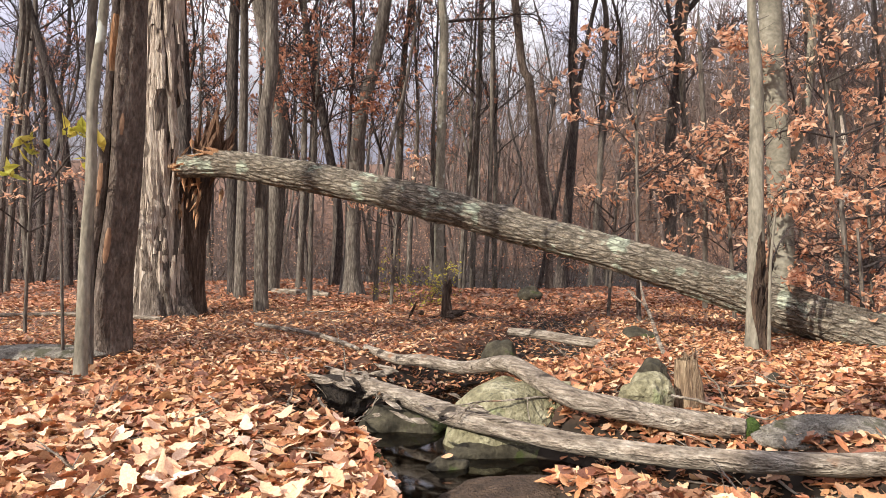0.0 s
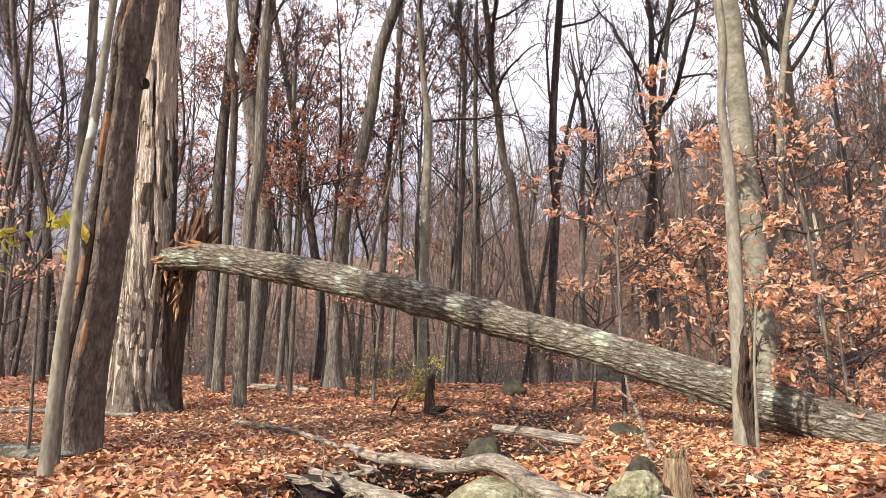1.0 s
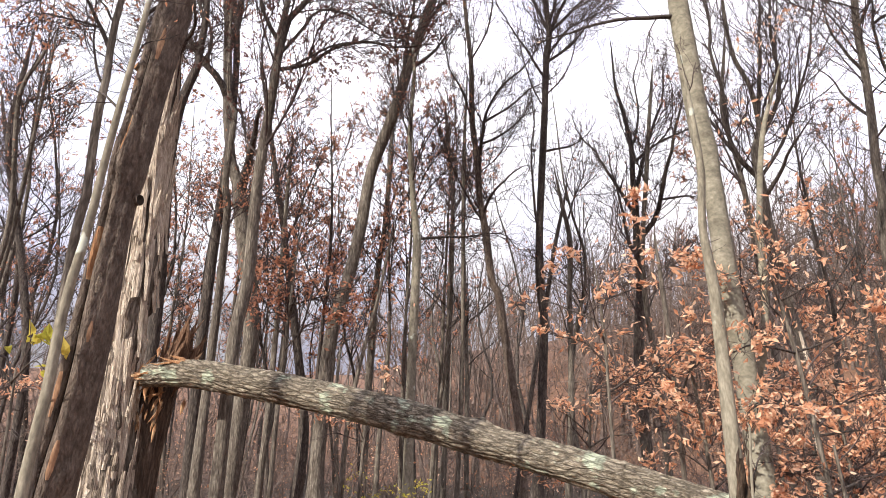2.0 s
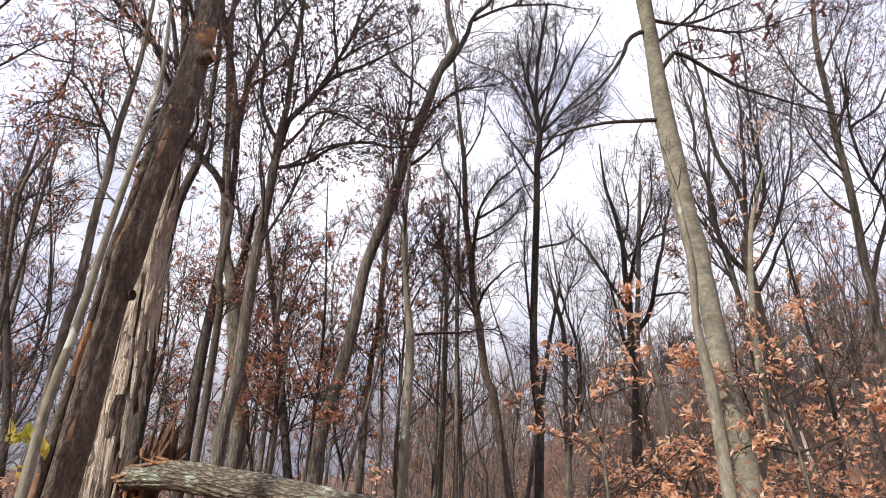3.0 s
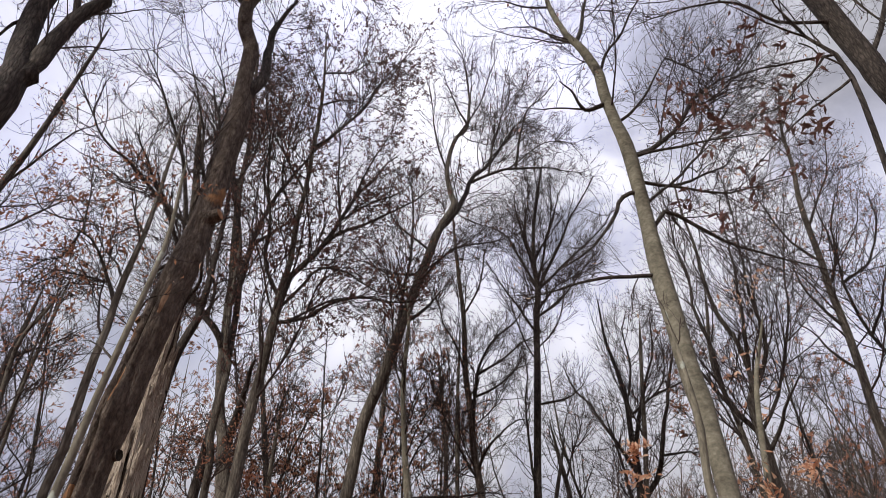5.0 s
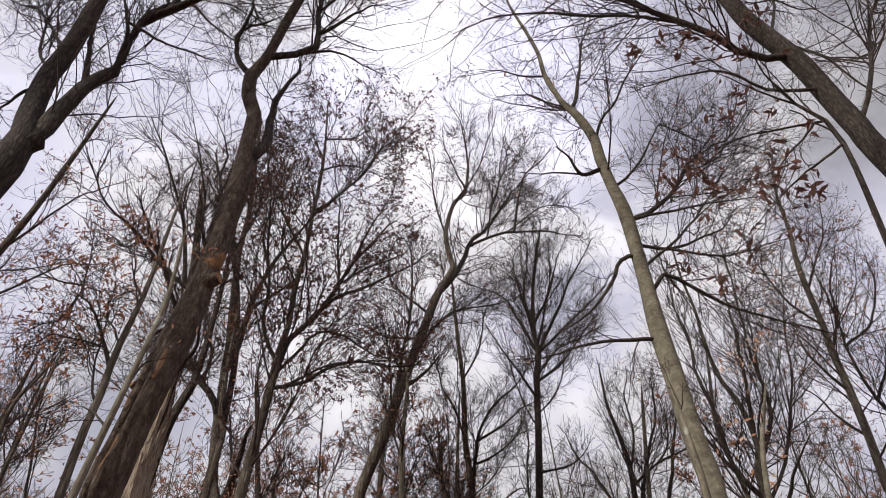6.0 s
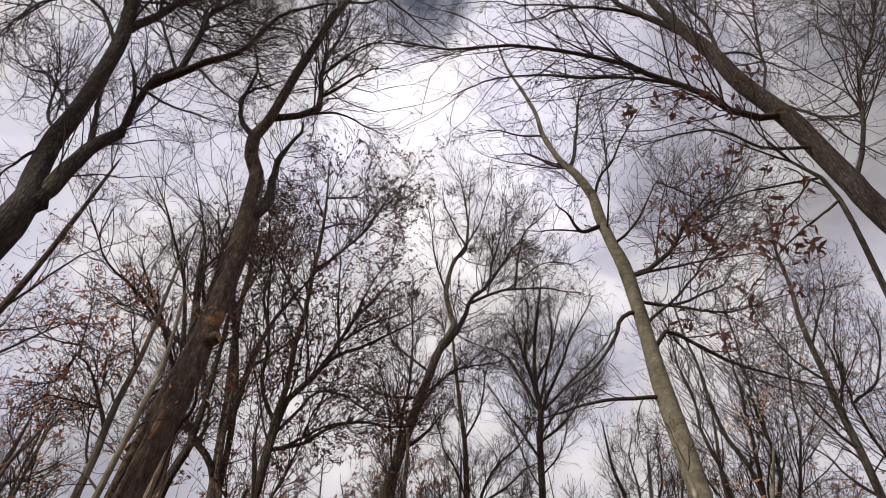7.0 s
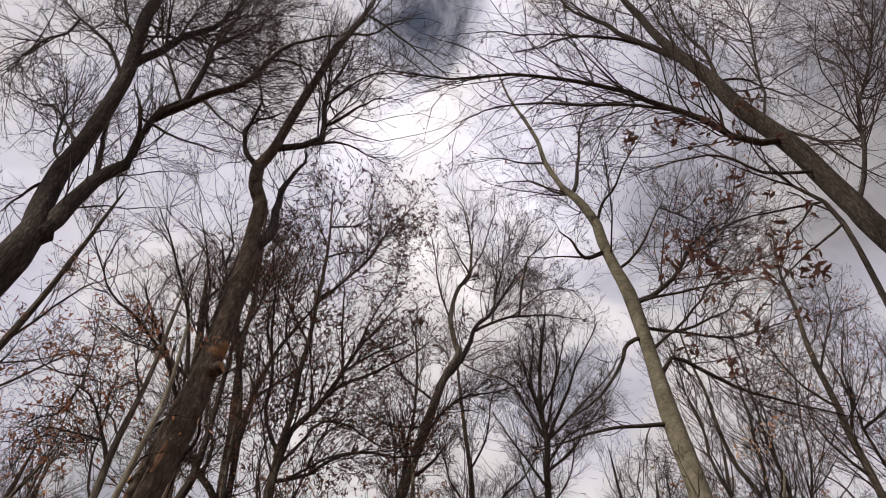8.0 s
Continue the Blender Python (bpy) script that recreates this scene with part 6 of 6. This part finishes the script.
stone("flat wet mud shelf at the pool edge", .66, 3.80, -.315, (.62, .36, .10), MUD, 25, .1, name="mud_bank", chip=.28)

# dark undercut roots and soil at the left bank
stone("dark earth lip of the undercut bank", -1.05, 6.2, -.25, (.40, .22, .19), SOIL_AND_SHADE, 22, name="bank")

stub = tagged(new("rotten_stub"), "short pale rotten tree stub among leaves", "stump")
stub.location = (1.86, 5.18, 0)
sp = smooth_line([(0, 0, -.25, .12), (.0, 0, .05, .10), (-.02, 0, .27, .075)], 14)
aa = np.arange(18) * 2 * np.pi / 18
shp = 1 + .12 * np.sin(5 * aa[None] + 3 * sp[:, 2:3]) + np.zeros((14, 18))
v, f = tubes(sp[None, :, :3], sp[None, :, 3], 18, shp[None])
part_np("stump_body", v, f, WOOD_TAN, stub)
splinters(stub, (1.85, 5.18, .24), (-.1, 0, 1), (.04, .04, .04), 14, .14, WOOD_TAN, 12)

old = tagged(new("old_stump"), "old brown jagged stump with fine roots", "stump")
old.location = (.06, 10.6, 0)
sp = smooth_line([(0, 0, -.2, .16), (0, 0, .10, .085), (-.01, 0, .34, .06), (.0, 0, .52, .045)], 16)
shp = 1 + .15 * np.sin(4 * aa[None] + 4 * sp[:, 2:3]) + np.zeros((16, 18))
v, f = tubes(sp[None, :, :3], sp[None, :, 3], 18, shp[None])
part_np("stump_body", v, f, WOOD_STUMP, old)
splinters(old, (.06, 10.6, .46), (0, 0, 1), (.03, .03, .04), 12, .22, WOOD_STUMP, 13)
splinters(old, (.1, 10.4, .05), (.3, -.5, .2), (.2, .2, .05), 14, .5, WOOD_STUMP, 14)


def shoot(label, line, r0):
    """A thin bare shoot or twig along the line."""
    sp = smooth_line(line, 14)
    rng = np.random.default_rng(int(abs(line[0][0]) * 100))
    sp[1:-1] += rng.normal(0, .006, (12, 3))
    root = tagged(new("bare_shoot"), label, "twig")
    root.location = line[0]
    v, f = tubes((sp - np.array(line[0]))[None], np.linspace(r0, r0 * .45, 14)[None], 6)
    part_np("stem", v, f, WOOD_DEAD, root)
    p0, d0, ln, r = sprout((sp - np.array(line[0]))[None], np.full((1, 14), r0), 3, .3, .9, (30, 60), .25, rng)
    for q in range(3):
        v, f = tubes(grow(p0[q:q + 1], d0[q:q + 1], ln[q:q + 1], 3, .12, .02, rng), np.full((1, 4), r0 * .4), 4)
        part_np("side_twig", v, f, WOOD_DEAD, root)


shoot("thin upright bare shoot beside the bleached log", [(-.86, 6.0, -.05), (-.87, 6.0, .18), (-.93, 6.02, .36), (-1.0, 6.02, .50)], .009)
shoot("thin leaning bare twig standing on the bank", [(-1.08, 4.62, -.06), (-1.04, 4.62, .08), (-1.00, 4.64, .2)], .008)
shoot("grey bent twig arching over the dark hollow", [(-.98, 4.9, -.3), (-.72, 5.0, -.2), (-.55, 5.1, -.12), (-.50, 5.2, .02)], .009)
shoot("grey stick leaning down the bank to the pool", [(-1.0, 5.5, -.1), (-.86, 5.2, -.22), (-.78, 4.95, -.35)], .014)
shoot("grey crooked stem leaning back under the fallen tree", [(2.25, 6.75, 0.00), (2.19, 6.80, 0.05), (2.20, 6.95, 0.15), (2.25, 7.30, 0.28), (2.31, 7.80, 0.48), (2.48, 8.60, 0.70)], .026)
shoot("dry stick lying on the near leaves", [(-1.1, 3.75, .05), (-.85, 3.6, .06), (-.62, 3.5, .05)], .010)
shoot("thin whitish bare shoot among the leaves", [(2.02, 4.9, -.02), (1.96, 4.9, .12), (1.85, 4.95, .26)], .009)
shoot("long dry twig resting on the curving log", [(1.62, 4.85, .06), (1.9, 4.62, .03), (2.2, 4.3, -.02)], .012)


# ---- the forest behind ----
def wild_tree(seed, height, lean, bark, leaves, label, twigs, head=None):
    rng = np.random.default_rng(seed)
    x, pts = 0.0, []
    for i in range(7):
        h = height * i / 6
        pts.append((x, -.4 if i == 0 else h, max(.016, (.0062 * height) * (1 - i / 6.6))))
        x += lean * height / 6 + rng.normal(0, .026 * height)
    limbs = []
    return tree("forest_tree", label, 0.0, pts, limbs, bark=bark, crown=(height * head[0], head[1], height * head[2]) if head else (height * rng.uniform(.22, .36), 17, height * .25), twigs=twigs,
                seed=seed, rise=rng.uniform(.1, .3), leaves=leaves, at=0, fine=1.7, thick=0.75)


kinds = [wild_tree(60, 17, .02, BARK_GREY, None, "bare grey forest tree", 300), wild_tree(61, 20, -.03, BARK_DARK, None, "tall bare dark forest tree", 320),
         wild_tree(62, 14, .05, BARK_GREY, (1900, .085, LEAF_RED), "forest tree with some red-brown leaves", 420), wild_tree(63, 18, .0, BARK_DARK, None, "bare dark forest tree", 300),
         wild_tree(64, 12, -.05, BARK_DARK, (2000, .08, LEAF_RED), "young forest tree with small red-brown leaves", 420), wild_tree(65, 19, .03, BARK_GREY, None, "tall bare grey forest tree", 300)]
# unseen tall trees added up-sun, placed so that they shade the scene
tall = wild_tree(66, 30, .01, BARK_DARK, None, "added very tall bare tree out of view, shading the clearing", 1100, (.42, 24, .19))
rng = np.random.default_rng(7)
for i, (x, y) in enumerate(((-14, 0), (-21, -2), (-10.5, -10), (-6.4, -3.3), (-6, -13), (-17.5, -6.5), (-14.2, -1.6))):
    m = Matrix.Translation((x, y, float(ground_z(x, y)))) @ Matrix.Rotation(i * 1.3, 4, "Z")
    ob = tall if i == 0 else copy_thing(tall, m)
    ob.matrix_basis = m
    tagged(ob, group="tall trees beside the clearing")
spots = []
while len(spots) < 70:
    y = rng.uniform(22, 72)
    x = rng.uniform(-1, 1) * (y * .78 + 4)
    if all((x - a) ** 2 + (y - b) ** 2 > 2.6 for a, b in spots):
        spots.append((x, y))
# more trees; unseen ones added last, beside and behind the standpoint, shade the ground
for q in range(3):
    y = rng.uniform(20, 27)
    spots.append((rng.uniform(-.74, -.42) * y, y))
for q in range(12):
    y = rng.uniform(20, 32)
    spots.append((rng.uniform(-.42, .02) * y, y))
for q in range(16):
    y = rng.uniform(25, 50)
    spots.append((rng.uniform(-1, -.15) * (y * .7 + 3), y))
spots += [(-2.7, 19.4), (-1.1, 21.5), (-4.0, 20.6), (.5, 23.0), (-5.6, 18.7), (-3.2, 24.0), (-8.2, 19.5)]
# added out of view for their shade on the ground
spots += [(2.6, -4.5), (-1.6, -5.5), (6.2, -3.0), (10, -8), (0.5, -11), (12, 6), (16, 11)]
for i, (x, y) in enumerate(spots):
    small = 17 < y < 31 and -.43 * y < x < .03 * y
    k = kinds[(2, 4)[i % 2]] if small and i > 5 else kinds[i % 6]
    m = Matrix.Translation((x, y, float(ground_z(x, y)))) @ Matrix.Rotation(rng.uniform(0, 6.28), 4, "Z")
    ob = k if i < 6 else copy_thing(k, m)
    if i < 6:
        ob.matrix_basis = m
    ob.scale = [rng.uniform(.8, 1.15)] * 3
    tagged(ob, group="trees of the forest")


def brush(seed, n, height, mat_leaf, count, label, size=.09):
    """A thicket of thin stems."""
    rng = np.random.default_rng(seed)
    root = tagged(new("shrub"), label, "shrub")
    p0 = np.stack([rng.normal(0, .35, n), rng.normal(0, .35, n), np.full(n, -.3)], axis=1)
    d = unit(np.stack([rng.normal(0, .18, n), rng.normal(0, .18, n), np.ones(n)], axis=1))
    ln = height * rng.uniform(.5, 1.1, n)
    l1 = grow(p0, d, ln, 6, .09, .02, rng)
    r1 = taper(.005 + .0035 * ln, np.full(n, .004), 6)
    q, dr, l, r = sprout(l1, r1, n * 9, .2, 1, (30, 70), .3, rng, .4)
    l2 = grow(q, dr, np.clip(l, .2, 1.4), 3, .15, .03, rng)
    r2 = taper(np.full(n * 9, .005), np.full(n * 9, .003), 3)
    q, dr, l, r = sprout(l2, r2, n * 26, .2, 1, (30, 70), .5, rng, .3)
    l3 = grow(q, dr, np.clip(l, .15, .6), 2, .2, .0, rng)
    r3 = taper(np.full(n * 26, .0036), np.full(n * 26, .002), 2)
    v, f = join([tubes(l1, r1, 5), tubes(l2, r2, 3), tubes(l3, r3, 3)])
    part_np("thicket_body", v, f, BARK_FAR, root)
    if count:
        tips = np.concatenate([l3[:, 1], l3[:, 2], l2[:, 3]])
        w = tips[rng.integers(0, len(tips), count)] + rng.normal(0, .03, (count, 3))
        v, f = leaves_at(w, rng.normal(size=(count, 3)) + np.array([0, 0, .7]), size * rng.uniform(.7, 1.2, count), "plain", rng)
        part_np("leaves", v, f, mat_leaf, root, smooth=False)
    return root


shrubs = [brush(80, 7, 4.0, LEAF_HANG, 260, "thin understorey thicket with copper leaves"), brush(81, 9, 3.2, LEAF_RED, 120, "bare thin understorey thicket with a few red leaves"),
          brush(82, 8, 2.2, LEAF_RED, 60, "low bare thicket of thin stems")]
spots2 = []
while len(spots2) < 36:
    y = rng.uniform(15.5, 46)
    x = rng.uniform(-1, 1) * (y * .72 + 2)
    if y > (22 if x < -2 else 15.5):
        spots2.append((x, y))
for i, (x, y) in enumerate(spots2):
    k = shrubs[i % 3]
    m = Matrix.Translation((x, y, float(ground_z(x, y)))) @ Matrix.Rotation(rng.uniform(0, 6.28), 4, "Z")
    ob = k if i < 3 else copy_thing(k, m)
    if i < 3:
        ob.matrix_basis = m
    ob.scale = [rng.uniform(.7, 1.2)] * 3
    tagged(ob, group="understorey thickets")
yellow = brush(90, 9, 1.2, LEAF_YELLOW, 520, "low shrub with small yellow-green leaves", .06)
yellow.location = (-.65, 13.2, 0)
# far woods, closing the view
n = 900
fy = 46 + 80 * rng.uniform(0, 1, n) ** 1.4
fx = rng.uniform(-1, 1, n) * (fy * .85 + 10)
fx[:420] = np.abs(fx[:420])
fy[:70] = rng.uniform(36, 62, 70)
fx[:70] = fy[:70] * rng.uniform(.34, .95, 70)
fh = rng.uniform(8, 15, n)
p0 = np.stack([fx, fy, ground_z(fx, fy) - .5], axis=1)
lines = grow(p0, unit(np.stack([rng.normal(0, .10, n), rng.normal(0, .10, n), np.ones(n)], axis=1)), fh, 6, .11, .06, rng)
fr = taper(rng.uniform(.06, .17, n), np.full(n, .02), 6)
q, dr, l, r = sprout(lines, fr, n * 10, .18, 1, (25, 65), .32, rng)
b1 = grow(q, dr, l, 3, .24, .10, rng)
br = taper(np.full(len(b1), .035), np.full(len(b1), .014), 3)
q, dr, l, r = sprout(b1, br, n * 26, .15, 1, (25, 70), .62, rng)
b2 = grow(q, dr, l, 1, .22, .05, rng)
v, f = join([tubes(lines, fr, 4), tubes(b1, br, 3), tubes(b2, taper(np.full(len(b2), .026), np.full(len(b2), .012), 1), 3)])
tagged(part_np("far_woods", v, f, BARK_FAR), "distant bare woods on the rising slope", "woods", kind="stuff")

# tangle of thin saplings and twigs between the near trees and the slope
n = 2100
fy = rng.uniform(23, 74, n)
fx = rng.uniform(-1, 1, n) * (fy * .74 + 3)
p0 = np.stack([fx, fy, ground_z(fx, fy) - .3], axis=1)
dr = unit(np.stack([rng.normal(0, .5, n), rng.normal(0, .5, n), np.ones(n)], axis=1))
ln = rng.uniform(1.2, 2.5, n) ** 2
l1 = grow(p0, dr, ln, 4, .24, .02, rng)
r1 = taper(.006 + .003 * ln, np.full(n, .006), 4)
q, dr, l, r = sprout(l1, r1, n * 9, .1, 1, (30, 75), .38, rng, .3)
l2 = grow(q, dr, l, 2, .2, .05, rng)
far = .5 + .022 * l2[:, 0, 1]
r2 = taper(.010 * far, .005 * far, 2)
v, f = join([tubes(l1, r1, 3), tubes(l2, r2, 3)])
tagged(part_np("thicket", v, f, BARK_FAR), "dense tangle of thin bare saplings and twigs", "undergrowth", kind="stuff")
w = l2[rng.integers(0, len(l2), 9500), 2]
v, f = leaves_at(w, rng.normal(size=(len(w), 3)) + np.array([0, 0, .6]), .10 * rng.uniform(.7, 1.3, len(w)), "plain", rng)
tagged(part_np("thicket_leaves", v, f, LEAF_HANG, smooth=False), "scattered copper leaves held in the undergrowth", "leaves", kind="stuff")

# ---- leaf litter ----
def litter(name, label, n, area, size, kind, mat, seed, lift, tilt):
    rng = np.random.default_rng(seed)
    y = rng.uniform(area[0] ** .5, area[1] ** .5, n) ** 2 if area[2] else rng.uniform(area[0], area[1], n)
    x = rng.uniform(-1, 1, n) * (y * .70 + .4)
    s = stream(x, y)
    wet = step(5.7, 5.2, y) * step(1.12, .85, x) * step(.13, .26, s)
    keep = rng.uniform(size=n) < 1.0 - .92 * wet - .25 * step(.30, .46, s) * (1 - wet)
    keep &= rng.uniform(size=n) > .95 * step(1.2, 1.5, x) * step(3.75, 3.5, y)
    x, y = x[keep], y[keep]
    z = ground_z(x, y) + rng.uniform(.005, lift, len(x))
    keep = z > -.43
    x, y, z = x[keep], y[keep], z[keep]
    nrm = rng.normal(0, tilt, (len(x), 3)) + np.array([0, 0, 1.0])
    v, f = leaves_at(np.stack([x, y, z], axis=1), nrm, size * rng.uniform(.5, 1.3, len(x)), kind, rng, .28)
    tagged(part_np(name, v, f, mat, smooth=kind != "plain"), label, "leaves", kind="stuff")


litter("fallen_leaves", "curled orange-brown lobed leaves covering the near ground", 8200, (2.3, 6.5, False), .11, "lobed", LITTER, 101, .05, .36)
litter("fallen_leaves", "curled tan oval leaves covering the near ground", 12500, (2.3, 8.0, False), .085, "oval", LITTER, 102, .045, .4)
litter("fallen_leaves", "brown leaves covering the woodland floor", 34000, (6.0, 15.0, False), .088, "slim", LITTER, 103, .045, .34)
litter("fallen_leaves", "red-brown leaves covering the rise", 21000, (12.0, 27.0, False), .13, "plain", LITTER_FAR, 104, .05, .3)
litter("fallen_leaves", "broken brown leaf scraps between the leaves", 16000, (2.4, 9.0, False), .055, "plain", LITTER, 105, .03, .4)

rng = np.random.default_rng(108)
v, f = leaves_at(np.array([[.03, 4.78, -.352]]), np.array([[0, -.5, 1.0]]), np.array([.085]), "oval", rng, .2)
tagged(part_np("fallen_leaf", v, f, LITTER_PALE), "pale tan leaf lying on the wet stone", "leaf")

# freshly fallen pale leaves on top of the near litter
rng = np.random.default_rng(109)
lx, ly = rng.uniform(-2.4, -.05, 280), rng.uniform(2.35, 4.3, 280)
keep = stream(lx, ly) < .1
lx, ly = lx[keep], ly[keep]
v, f = leaves_at(np.stack([lx, ly, ground_z(lx, ly) + rng.uniform(.055, .08, len(lx))], axis=1), rng.normal(0, .35, (len(lx), 3)) + np.array([0, 0, 1.0]), .125 * rng.uniform(.6, 1.25, len(lx)), "lobed", rng, .4)
tagged(part_np("fallen_leaves", v, f, LITTER_PALE), "pale cream leaves lying on the near litter", "leaves", kind="stuff")

# leaves all round the standpoint
rng = np.random.default_rng(107)
lr, la = 13 * rng.uniform(0, 1, 30000) ** .62, rng.uniform(0, 2 * np.pi, 30000)
lx, ly = lr * np.cos(la), lr * np.sin(la)
keep = (ly < 2.3) | (np.abs(lx) > ly * .69 + .38)
lx, ly = lx[keep], ly[keep]
v, f = leaves_at(np.stack([lx, ly, ground_z(lx, ly) + rng.uniform(.005, .05, len(lx))], axis=1), rng.normal(0, .4, (len(lx), 3)) + np.array([0, 0, 1.0]), .12 * rng.uniform(.6, 1.3, len(lx)), "plain", rng, .46)
tagged(part_np("fallen_leaves", v, f, LITTER), "brown leaves lying all round the clearing", "leaves", kind="stuff")

# sticks on the leaves
rng = np.random.default_rng(11)
stick_shape = []
for q in range(4):
    l = grow(np.zeros((1, 3)), np.array([[1.0, 0, 0.03]]), np.array([rng.uniform(.4, 1.1)]), 7, .12, 0.0, rng)
    side = sprout(l, np.full((1, 8), .008), 3, .2, .8, (30, 60), .4, rng)
    l2 = grow(side[0], side[1], side[2], 7, .1, 0, rng)
    v, f = tubes(np.concatenate([l, l2]), np.concatenate([np.linspace(.009, .003, 8)[None], np.tile(np.linspace(.005, .002, 8), (3, 1))]), 5)
    stick_shape.append(mesh_np("stick", v, f, WOOD_DEAD))
for q in range(130):
    y = rng.uniform(2.8, 13) if q % 3 else rng.uniform(4.2, 8)
    x = rng.uniform(-1, 1) * y * .6 if q % 3 else rng.uniform(-.8, 2.9)
    if float(stream(np.array(x), np.array(y))) > .3:
        continue
    ob = tagged(new("stick", stick_shape[q % 4]), "thin dry stick lying on fallen leaves", "stick", "sticks on the ground")
    ob.matrix_basis = Matrix.Translation((x, y, float(ground_z(x, y)) + .035)) @ Matrix.Rotation(rng.uniform(0, 6.28), 4, "Z")
